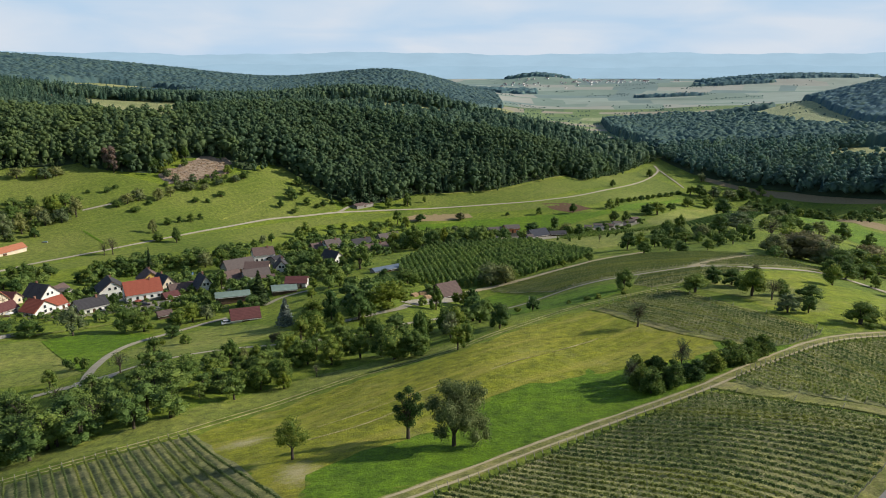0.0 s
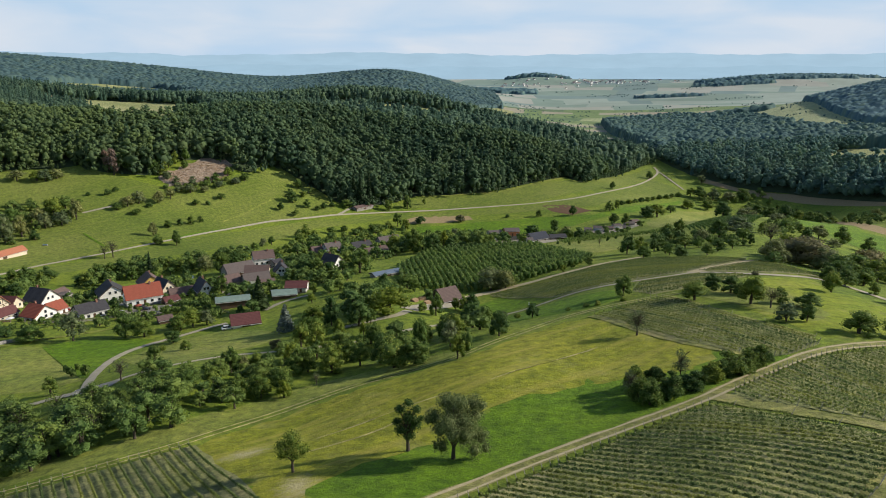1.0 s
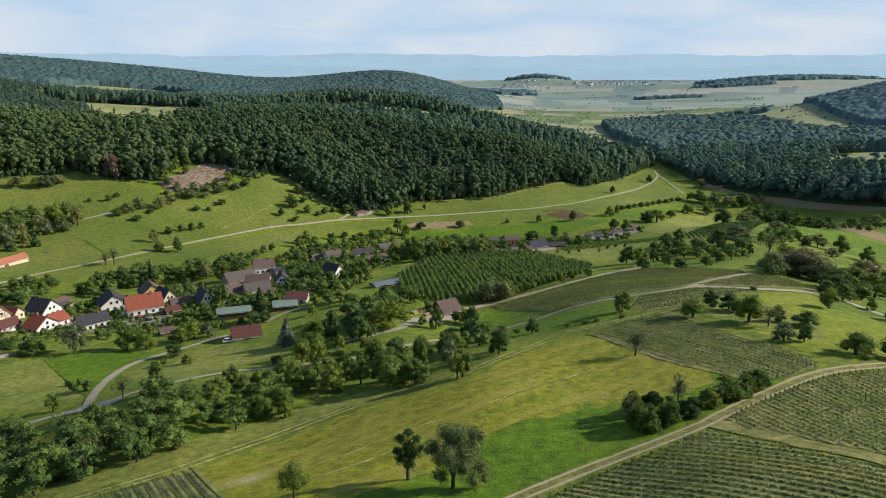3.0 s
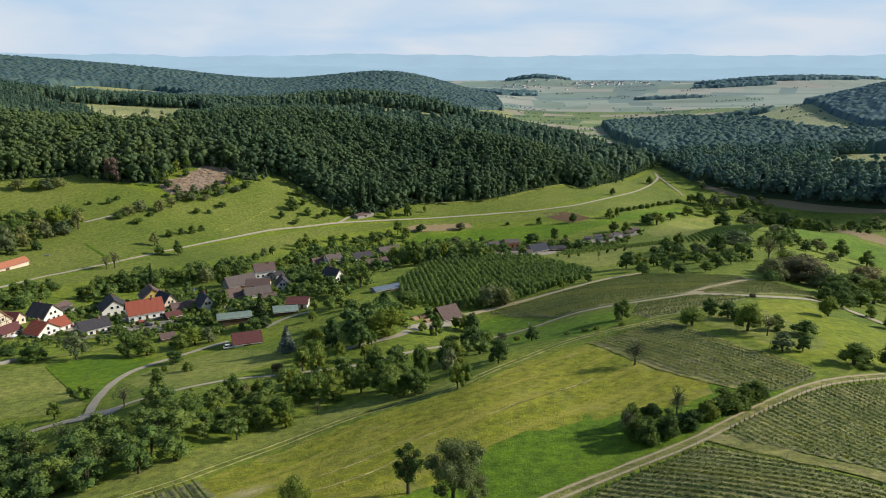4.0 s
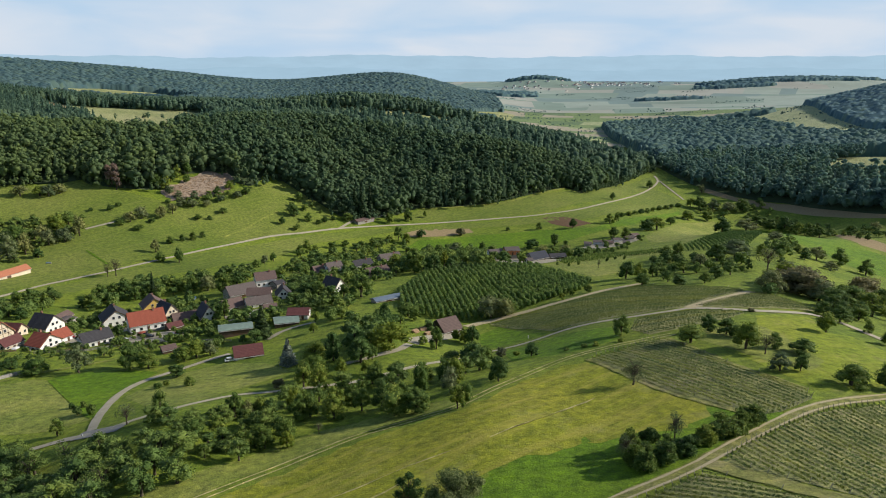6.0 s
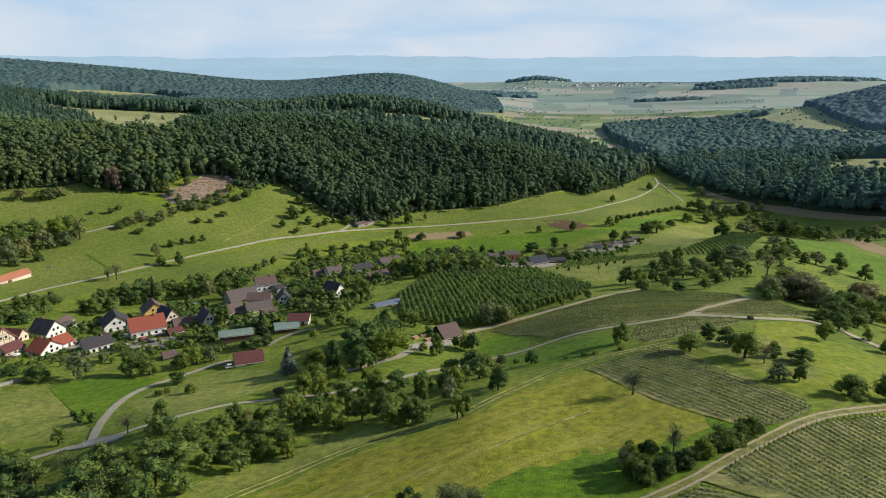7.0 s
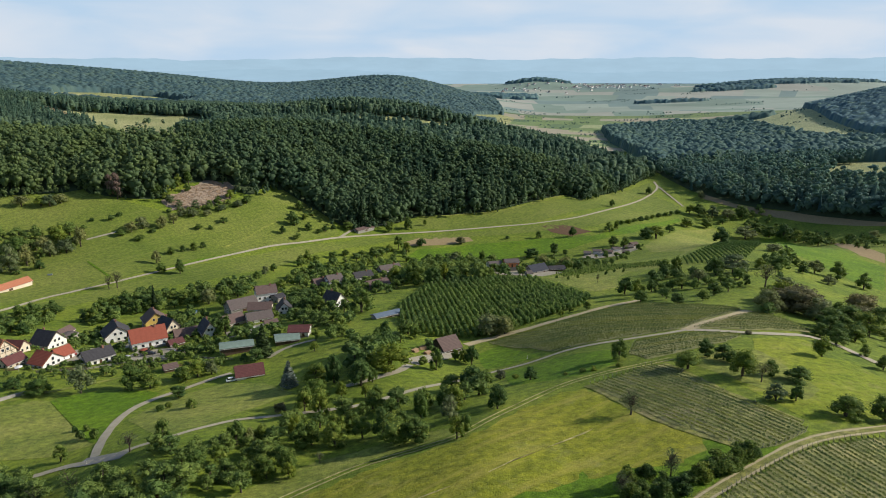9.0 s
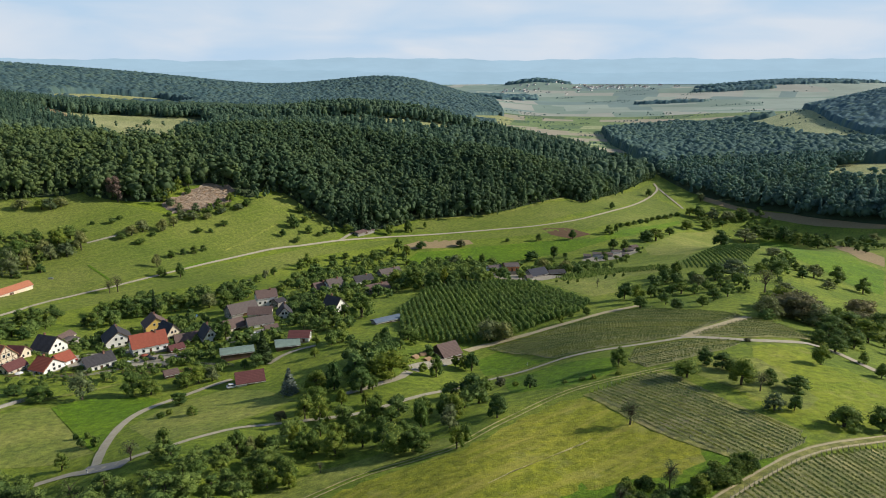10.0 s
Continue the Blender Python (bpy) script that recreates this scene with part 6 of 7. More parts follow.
grove("shrubs between the houses", [(-160.8, 273.7), (-151.4, 294.2), (-131.5, 273.2), (-118.8, 277.8), (-102.2, 295.3), (-95.4, 282.1), (-110.9, 258.2), (-127, 250.7), (-143.5, 250.4)], 5, (1.5, 3.6), "uvmd", 33, 0.5)
grove("trees along the valley stream", [(361, 775.9), (382, 715.2), (384.5, 587.6), (363.5, 533.1), (350, 622), (344.9, 711.2)], 9, (4, 8), "dmo", 34, 0.6)
grove("shrubs by the storage yard", [(111, 555.4), (134.5, 576.7), (179.1, 596.6), (173.2, 559.9), (130.8, 487.2), (101, 482.7)], 8, (2.5, 5.5), "vdou", 35, 0.4)
grove("garden trees round the upper houses", [(-92, 372), (-60, 360), (-30, 372), (-24, 402), (-34, 440), (-30, 470), (-62, 455), (-84, 425)], 6.5, (4, 8.5), "mmdlo", 41, 0.85, clear=0.78)
grove("shrubs close to the village houses", [(-196, 258), (-170, 240), (-128, 252), (-100, 262), (-72, 262), (-66, 296), (-84, 330), (-120, 345), (-160, 352), (-196, 330)], 5.0, (1.6, 4.2), "uvmdl", 42, 0.62, clear=0.8)
grove("thicket beside the brown barn", [(-12.2, 233.8), (-5.4, 254.6), (-1.8, 223.9), (-8.4, 214.8)], 5, (3, 5.5), "mdl", 36, 0.6)


# ---- woodland: countless trees, one object for each wood ----
def wood_kind(rng, n, size, conifer, fine):
    """One woodland tree of height 1 and width about 0.45: a lumpy crown with leaf clumps on it."""
    if conifer:
        n = max(n, 24)
        h = 0.12 + 0.88 * (1 - rng.random(n * 2) ** 0.6)
        r = 0.17 * (1 - h) * rng.uniform(0.75, 1.15, n * 2) + 0.01
        an = rng.uniform(0, 6.283, n * 2)
        p = np.column_stack([np.cos(an) * r, np.sin(an) * r, h])
        d = np.column_stack([np.cos(an), np.sin(an), np.full(n * 2, 0.5)])
        v, f = cards(rng, p, d, size, 0.4)
        k = np.arange(7)
        cone = np.vstack([np.column_stack([np.cos(k * 0.8976) * 0.12, np.sin(k * 0.8976) * 0.12, np.full(7, 0.1)]), [(0, 0, 1.0)]])
        return np.vstack([v, cone]), np.vstack([f, np.column_stack([k, (k + 1) % 7, np.full(7, 7)]) + len(v)]), np.concatenate([np.zeros(len(f), bool), np.ones(7, bool)])
    core = [(0, 0, 0.46, 0.19, 1.5), (0, 0, 0.70, 0.15, 1.15)]
    if not fine:
        p, d = crown_points(rng, n, core, 0.9)
        v, f = cards(rng, p, d, size, 0.35)
        return with_body(rng, v, f, core[1:] if n < 10 else core, 0.95)
    # boughs bulging from the crown, each a rounded mass of leaves
    turn0 = rng.uniform(0, 6.283)
    L = [(math.cos(turn0 + k * 2.4) * w, math.sin(turn0 + k * 2.4) * w, h + rng.uniform(-0.04, 0.04), r * rng.uniform(0.85, 1.2), 0.95) for k, (w, h, r) in enumerate(((0.16, 0.45, 0.105), (0.16, 0.56, 0.11), (0.14, 0.65, 0.105), (0.12, 0.74, 0.10), (0.08, 0.82, 0.10), (0.02, 0.90, 0.09)))]
    p, d = crown_points(rng, n, L, 0.8)
    v, f = cards(rng, p, d, size, 0.42)
    return with_body(rng, v, f, core[:1] + L, 0.8)


def wood(name, label, places, heights, spread, n, size, conifer_share, material, seed, firs=None):
    rng = np.random.default_rng(seed)
    fine = n > 18
    kinds = [wood_kind(rng, n, size, False, fine) for _ in range(7)] + [wood_kind(rng, max(n, 4), size * 0.9, True, fine) for _ in range(3)]
    count = len(places)
    x, y = places[:, 0], places[:, 1]
    z = land(x, y)
    clump = np.sin(x * 0.021 + 1.3 * np.sin(y * 0.017)) * np.sin(y * 0.026 + 0.9) * 0.5 + 0.5
    fir = rng.random(count) < conifer_share * 2 * clump
    if firs is not None:
        fir |= inside(firs, x, y) & (rng.random(count) < 0.75)
    pick = np.where(fir, 7 + rng.integers(0, 3, count), rng.integers(0, 7, count))
    h = rng.uniform(*heights, count) * np.where(fir, 1.1, 1.0)
    w = h * spread * rng.uniform(0.75, 1.4, count)
    an = rng.uniform(0, 6.283, count)
    vs, fs, tone, flags, base = [], [], [], [], 0
    broad = np.sin(x * 0.013 + 2.1 * np.sin(y * 0.009)) * np.sin(y * 0.011 + 1.7 * np.sin(x * 0.007 + 2))
    own = np.clip(rng.normal(0.5, 0.13, count) + 0.22 * broad - 0.3 * fir + 0.5 * np.clip((-240 - x) / 100, 0, 1) * (y < 800), 0, 1)
    for k, (kv, kf, ks) in enumerate(kinds):
        idx = np.flatnonzero(pick == k)
        if not len(idx):
            continue
        c, s = np.cos(an[idx])[:, None], np.sin(an[idx])[:, None]
        X = (kv[None, :, 0] * c - kv[None, :, 1] * s) * w[idx][:, None] + x[idx][:, None]
        Y = (kv[None, :, 0] * s + kv[None, :, 1] * c) * w[idx][:, None] + y[idx][:, None]
        Z = kv[None, :, 2] * h[idx][:, None] + z[idx][:, None] - 0.3
        vs.append(np.stack([X, Y, Z], 2).reshape(-1, 3))
        fs.append((kf[None] + (np.arange(len(idx)) * len(kv))[:, None, None]).reshape(-1, 3) + base)
        flags.append(np.tile(ks, len(idx)))
        tone.append(np.repeat(own[idx], len(kv)))
        base += len(idx) * len(kv)
    me = mesh_np(name, np.vstack(vs), np.vstack(fs), material, np.concatenate(flags))
    me.attributes.new("tone", "FLOAT", "POINT").data.foreach_set("value", np.concatenate(tone).astype(np.float32))
    return tagged(new(name, me), label, "forest", kind="stuff")


def canopy(name, label, points, step, cell, heights, material, seed, holes=()):
    """The closed roof of a far wood: rounded crowns packed side by side over the ground, steep at the edge."""
    rng = np.random.default_rng(seed)
    p = np.array(points)
    lo, hi = p.min(0) - step, p.max(0) + step
    nx, ny = int((hi[0] - lo[0]) / step) + 1, int((hi[1] - lo[1]) / step) + 1
    cx, cy = int((hi[0] - lo[0]) / cell) + 4, int((hi[1] - lo[1]) / cell) + 4
    jx, jy, tall, own = rng.uniform(0.1, 0.9, (cx, cy)), rng.uniform(0.1, 0.9, (cx, cy)), rng.uniform(*heights, (cx, cy)), np.clip(rng.normal(0.5, 0.25, (cx, cy)), 0, 1)
    gx, gy = np.meshgrid(np.arange(nx), np.arange(ny), indexing="ij")
    x = lo[0] + (gx.ravel() + rng.uniform(-0.3, 0.3, gx.size)) * step
    y = lo[1] + (gy.ravel() + rng.uniform(-0.3, 0.3, gx.size)) * step
    ix, iy = ((x - lo[0]) / cell).astype(int) + 1, ((y - lo[1]) / cell).astype(int) + 1
    top, tone = np.full(x.size, -9.0), np.zeros(x.size)
    for a in (-1, 0, 1):
        for b in (-1, 0, 1):
            kx, ky = np.clip(ix + a, 0, cx - 1), np.clip(iy + b, 0, cy - 1)
            d = (x - lo[0] - (kx - 1 + jx[kx, ky]) * cell) ** 2 + (y - lo[1] - (ky - 1 + jy[kx, ky]) * cell) ** 2
            h = tall[kx, ky] - heights[1] * 0.42 * d / cell**2
            tone, top = np.where(h > top, own[kx, ky], tone), np.maximum(top, h)
    ins = inside(points, x, y)
    for hole in holes:
        ins &= ~inside(hole, x, y)
    z = land(x, y) + np.where(ins, np.maximum(top, 2) + rng.uniform(-0.8, 0.8, x.size), -1.0)
    k = (gx[:-1, :-1] * ny + gy[:-1, :-1]).ravel()
    f = np.stack([k, k + ny, k + ny + 1, k + 1], 1)
    f = f[ins[f].any(1)]
    used = np.unique(f)
    back = np.zeros(x.size, int)
    back[used] = np.arange(len(used))
    tri = back[f][:, [0, 1, 2, 0, 2, 3]].reshape(-1, 3)
    me = mesh_np(name, np.column_stack([x, y, z])[used], tri, material, True)
    me.attributes.new("tone", "FLOAT", "POINT").data.foreach_set("value", tone[used].astype(np.float32))
    return tagged(new(name, me), label, "forest", kind="stuff")


def scatter(points, spacing, seed, holes=()):
    rng = np.random.default_rng(seed)
    p = np.array(points)
    lo, hi = p.min(0), p.max(0)
    gx, gy = np.meshgrid(np.arange(lo[0], hi[0], spacing), np.arange(lo[1], hi[1], spacing))
    q = np.column_stack([gx.ravel(), gy.ravel()]) + rng.uniform(-0.42, 0.42, (gx.size, 2)) * spacing
    ok = inside(points, q[:, 0], q[:, 1])
    jx, jy = 20 * np.sin(q[:, 0] * 0.06 + q[:, 1] * 0.03), 16 * np.sin(q[:, 1] * 0.05 + 2 * np.sin(q[:, 0] * 0.04))
    for hole in holes:
        ok &= ~inside(hole, q[:, 0] + jx, q[:, 1] + jy)
    return q[ok]


UPLAND = [(-300, 760), (-338, 740), (-402, 830), (-500, 985), (-560, 1075), (-610, 1130), (-700, 1200), (-760, 1290), (-690, 1330), (-600, 1345), (-500, 1345), (-440, 1290), (-395, 1190), (-352, 936)]
# the hollow between the brow of the hill and the ridge behind it
HOLLOW = [(r * math.sin(radians(b)), r * math.cos(radians(b))) for b, r in ((-17, 1190), (-13, 1160), (-9, 1200), (-5, 1170), (-2, 1165), (1, 1205), (4, 1270), (7, 1340), (8, 1390), (4, 1345), (1, 1290), (-2, 1275), (-5, 1275), (-9, 1290), (-13, 1240), (-17, 1230))]
WEST_GLADE = [(r * math.sin(radians(b)), r * math.cos(radians(b))) for b, r in ((-29, 2080), (-25, 2060), (-20.5, 2090), (-19.5, 2200), (-22, 2330), (-26, 2340), (-29, 2260))]
HILL_GLADE = [(r * math.sin(radians(b)), r * math.cos(radians(b))) for b, r in ((2.4, 2520), (5.2, 2420), (5.8, 2820), (4.6, 2900), (2.6, 2780))]
FIRS = [(-560, 880), (-500, 1030), (-640, 1330), (-1020, 1700), (-1150, 1150), (-760, 850)]
WOOD_EDGE = [(-391.5, 559.9), (-370.6, 570.9), (-347.9, 580.6), (-327.4, 587.2), (-315.3, 597.1), (-306.7, 589.2), (-284.5, 587.9), (-257.9, 593.2), (-248.2, 599.7), (-249.4, 631.2), (-207, 653.5), (-194.4, 636.4), (-181.3, 635.8), (-156, 663.1), (-137.7, 651.9), (-120.3, 643.1), (-96.8, 626.2), (-76, 626.4), (-46.5, 655.1), (-25.5, 681.6), (38.1, 703.7), (69.4, 725.8), (140.8, 790.4), (158.8, 781.2), (210.3, 861.4), (264.8, 958.2), (312.8, 1041.6), (326.5, 1082.6)]
PLATEAU = [(478, 838), (536, 778), (690, 872), (850, 1170), (620, 1042), (532, 958)]
main_wood = WOOD_EDGE + [(333, 1150), (260, 1450), (60, 1650), (-350, 1650), (-900, 1600), (-1080, 1350), (-700, 830), (-520, 590), (-430, 540)]
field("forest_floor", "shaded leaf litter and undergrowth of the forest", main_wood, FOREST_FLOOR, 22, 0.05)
field("upland_meadow", "pale meadow in a clearing of the ridge", UPLAND, UPLAND_GRASS, 25, 0.5)
field("stubble_strip", "pale stubble strip across the upland meadow", [(UPLAND[k][0] * f, UPLAND[k][1] * f) for k, f in ((2, 1.2), (2, 1.3), (7, 1.2), (7, 1.13))], STUBBLE, 25, 1.0)
field("upland_meadow", "pale meadow in the hollow behind the brow", HOLLOW, UPLAND_GRASS, 25, 0.5)
field("upland_meadow", "pale glade among the western woods", WEST_GLADE, UPLAND_GRASS, 30, 1.5)
field("upland_meadow", "pale dry meadow at the foot of the far hill", HILL_GLADE, UPLAND_GRASS, 30, 1.5)
hedge = np.array([(-390 - 2.2 * k + 6 * math.sin(k * 2.1), 985 + 3 * k) for k in range(26)])
wood("hedgerows", "hedge with small trees across the upland meadow", hedge, (4, 9), 1.5, 20, 0.05, 0.0, RIDGE_HAZED_LEAF, 61)
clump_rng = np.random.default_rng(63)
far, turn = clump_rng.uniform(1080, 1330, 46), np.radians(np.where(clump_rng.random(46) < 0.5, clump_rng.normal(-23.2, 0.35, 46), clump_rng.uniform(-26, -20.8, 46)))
wood("hedgerows", "clumps of trees standing in the upland meadow", np.column_stack([far * np.sin(turn), far * np.cos(turn)]), (5, 13), 1.35, 20, 0.05, 0.0, RIDGE_HAZED_LEAF, 64)
q = scatter(main_wood, 8.6, 21, [UPLAND, HOLLOW])
q = q[np.hypot(q[:, 0], q[:, 1]) < 930]
wood("forest", "dense dark green mixed forest on the hillside", q, (16, 27), 1.16, 40, 0.042, 0.14, WOOD_LEAF, 22)
q = scatter(main_wood, 10.2, 23, [UPLAND, HOLLOW])
q = q[np.hypot(q[:, 0], q[:, 1]) > 925]
wood("forest", "mixed forest along the ridge top", q, (17, 28), 1.1, 18, 0.05, 0.2, RIDGE_HAZED_LEAF, 24, FIRS)
edge_line = smooth_line(WOOD_EDGE, 4.5)
edge_rng = np.random.default_rng(51)
q = np.vstack([edge_line + edge_rng.normal(0, 2.6, edge_line.shape), edge_line + edge_rng.normal(0, 3.2, edge_line.shape)])
wood("forest_fringe", "low leafy fringe of shrubs along the forest edge", q, (4, 13), 1.0, 20, 0.045, 0.0, WOOD_LEAF, 52)
east_wood = [(346, 1150), (333, 1000), (333, 920), (360, 850), (402, 795), (424, 722), (434, 660), (440, 600), (452, 545)] + [(500, 480), (620, 560), (1100, 900), (1100, 1300), (895, 1409), (820, 1520), (877, 1918), (829, 2471), (614, 2408), (531, 2342), (420, 1700), (350, 1200)]
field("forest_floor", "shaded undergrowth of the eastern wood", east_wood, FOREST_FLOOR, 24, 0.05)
field("dry_field", "shaded brown-grey field at the foot of the wood", [(338, 905), (364, 842), (404, 788), (428, 716), (436, 655), (424, 648), (408, 708), (388, 768), (358, 825), (331, 878)], STUBBLE, 8)
field("plateau_meadow", "pale plateau meadow above the eastern wood", [(462, 830), (536, 758), (705, 862), (870, 1190), (610, 1062), (515, 970)], UPLAND_GRASS, 12, 0.7)
q = scatter(east_wood, 9.6, 25, [PLATEAU])
q = q[(np.hypot(q[:, 0], q[:, 1]) < 1250)]
wood("forest", "dark green wood on the eastern slope", q, (15, 27), 1.1, 30, 0.044, 0.1, EAST_HAZED_LEAF, 26)
east_far = [(350, 1160), (420, 1700), (531, 2342), (614, 2408), (829, 2471), (877, 1918), (820, 1520), (895, 1409), (1010, 1200), (800, 960), (620, 1090)]
canopy("forest", "closed wood behind the eastern slope", east_far, 3.8, 10.5, (13, 25), MID_HAZED_LEAF, 46)
west_woods = [(60, 1640), (170, 2300), (250, 3000), (260, 3500), (-1000, 3700), (-2200, 3000), (-2300, 2400), (-1500, 1700), (-1150, 1180), (-900, 1590), (-350, 1640)]
field("forest_floor", "distant undergrowth below the rolling woods", west_woods, FAR_HAZED_FLOOR, 80, 0.4)
canopy("far_wood", "closed woods in the dip behind the ridge", [(60, 1640), (150, 2050), (-700, 1930), (-1640, 1300), (-1150, 1180), (-900, 1590), (-350, 1640)], 8, 13, (14, 23), RIDGE_HAZED_LEAF, 27)
west_slopes = [(r * math.sin(radians(b)), r * math.cos(radians(b))) for b, r in ((4.2, 2060), (-8, 2050), (-20, 2050), (-30, 2060), (-38, 2070), (-38, 2900), (-30, 3050), (-22, 3300), (-14, 3550), (4.2, 3500), (4.9, 3000), (4.2, 2300))]
canopy("far_wood", "distant woods over rolling hills, haze blue painted into the leaves", west_slopes, 4.3, 11.5, (13, 23), FAR_HAZED_LEAF, 28, [WEST_GLADE, HILL_GLADE])
east_hill = [(1010, 1830), (1150, 2250), (1350, 2600), (1800, 2800), (2900, 2600), (2500, 1400), (1400, 1300), (1010, 1380), (950, 1480), (955, 1600)]
field("forest_floor", "distant undergrowth of the eastern hill", east_hill, FAR_HAZED_FLOOR, 60, 2.0)
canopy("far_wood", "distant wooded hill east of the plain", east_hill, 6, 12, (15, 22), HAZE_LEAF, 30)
field("heath", "pale heath slope beyond the eastern wood", [(958, 2120), (1063, 2220), (1200, 2420), (1150, 2250), (1010, 1830), (955, 1600), (930, 1480), (888, 1673), (847, 1868)], CROP[1], 30, 3.5)


# ---- the plain and the far distance ----
def parcels(seed):
    """A patchwork of crops over the plain: strips side by side that share their edges."""
    rng = np.random.default_rng(seed)

    def bound(k, a):
        return k * (1 + 0.012 * np.sin(a * 0.23 + k * 0.011) + 0.007 * np.sin(a * 0.61 + k * 0.023))

    r = 1500.0
    while r < 4800:
        after = min(r * rng.uniform(1.022, 1.06), 4870)
        a, lean = (1.5 if r < 3500 else -8.0) + rng.uniform(-1, 1), rng.uniform(-0.5, 0.5)
        while a < 38:
            wide = rng.uniform(1.0, 4.6)
            u, v = np.meshgrid(np.linspace(0, 1, 7), np.linspace(0, 1, 9), indexing="ij")
            aa = a + wide * v + lean * u
            rr = bound(r, aa) * (1 - u) + bound(after, aa) * u
            x, y = (rr * np.sin(np.radians(aa))).ravel(), (rr * np.cos(np.radians(aa))).ravel()
            i, j = np.meshgrid(np.arange(6), np.arange(8), indexing="ij")
            k = (i * 9 + j).ravel()
            # beyond 3000 the parcels switch to the colours with painted haze
            m = (FAR_HAZED_CROP if r > 3000 else CROP)[int(rng.choice(4, p=[0.30, 0.30, 0.20, 0.20]))]
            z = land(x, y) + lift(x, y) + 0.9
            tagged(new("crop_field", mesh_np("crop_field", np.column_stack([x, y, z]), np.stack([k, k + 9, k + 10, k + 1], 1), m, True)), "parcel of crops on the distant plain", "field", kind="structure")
            a += wide
        r = after


parcels(41)
# hedges, copses and single trees on the plain
rng = np.random.default_rng(43)
spots = []
for _ in range(120):
    rr, aa, length = 1650 * math.exp(rng.uniform(0, 0.95)), radians(rng.uniform(4, 33)), int(rng.choice([1, 2, 3, 6, 12, 26], p=[0.25, 0.2, 0.15, 0.15, 0.15, 0.1]))
    way = rng.uniform(-0.12, 0.12)
    for k in range(length):
        spots.append((rr * math.sin(aa) + k * 9 * math.cos(way) + rng.normal(0, 4), rr * math.cos(aa) + k * 9 * math.sin(way) + rng.normal(0, 7)))
wood("hedgerows", "hedgerows and copses scattered over the plain", np.array(spots), (5, 13), 1.3, 8, 0.12, 0.0, FAR_HAZED_LEAF, 44)
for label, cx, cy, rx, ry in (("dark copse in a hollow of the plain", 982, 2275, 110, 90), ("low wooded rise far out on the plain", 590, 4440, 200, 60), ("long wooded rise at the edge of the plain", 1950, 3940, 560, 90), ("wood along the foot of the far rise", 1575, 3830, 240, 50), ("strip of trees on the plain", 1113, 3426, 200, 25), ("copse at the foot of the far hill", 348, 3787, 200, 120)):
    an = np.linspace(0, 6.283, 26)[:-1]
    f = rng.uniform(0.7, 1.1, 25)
    # copses beyond 3000 get the leaf colour with more haze painted in
    canopy("far_wood", label, np.column_stack([cx + rx * f * np.cos(an), cy + ry * f * np.sin(an)]), 7, 14, (10, 20), HAZE_LEAF if cy > 3000 else MID_HAZED_LEAF, int(cx))


def distant_town(cx, cy, count, seed):
    """Countless small houses far out on the plain, walls and roofs."""
    rng = np.random.default_rng(seed)
    wv, wf, rv, rf = [], [], [], []
    for k in range(count):
        x, y, a = cx + rng.normal(0, 190), cy + rng.normal(0, 90), rng.uniform(0, 3.14)
        l, w, h, t = rng.uniform(5, 9), rng.uniform(4, 6), rng.uniform(4, 7), rng.uniform(2, 4)
        c, s, z = math.cos(a), math.sin(a), land1(x, y) + 1.5
        at = lambda p, q, r: (x + p * c - q * s, y + p * s + q * c, z + r)
        wv += [at(-l, -w, 0), at(l, -w, 0), at(l, w, 0), at(-l, w, 0), at(-l, -w, h), at(l, -w, h), at(l, w, h), at(-l, w, h)]
        wf += [[k * 8 + i for i in q] for q in ((0, 1, 5, 4), (1, 2, 6, 5), (2, 3, 7, 6), (3, 0, 4, 7))]
        rv += [at(-l, -w, h), at(l, -w, h), at(l, w, h), at(-l, w, h), at(-l, 0, h + t), at(l, 0, h + t)]
        rf += [[k * 6 + i for i in q] for q in ((0, 1, 5, 4), (2, 3, 4, 5), (0, 4, 3, 3), (1, 2, 5, 5))]
    town = tagged(new("distant_town", mesh_np("distant_town", wv, wf, WALL["white"])), "pale houses of a small town far out on the plain", "town", kind="stuff")
    o = new("roofs", mesh_np("roofs", rv, np.array([q[:3] for q in rf] + [(q[0], q[2], q[3]) for q in rf if q[2] != q[3]]), ROOF["brown"]))
    o.parent = town
    tagged(o, kind="stuff")


distant_town(1010, 4330, 70, 81)
distant_town(560, 4150, 26, 82)


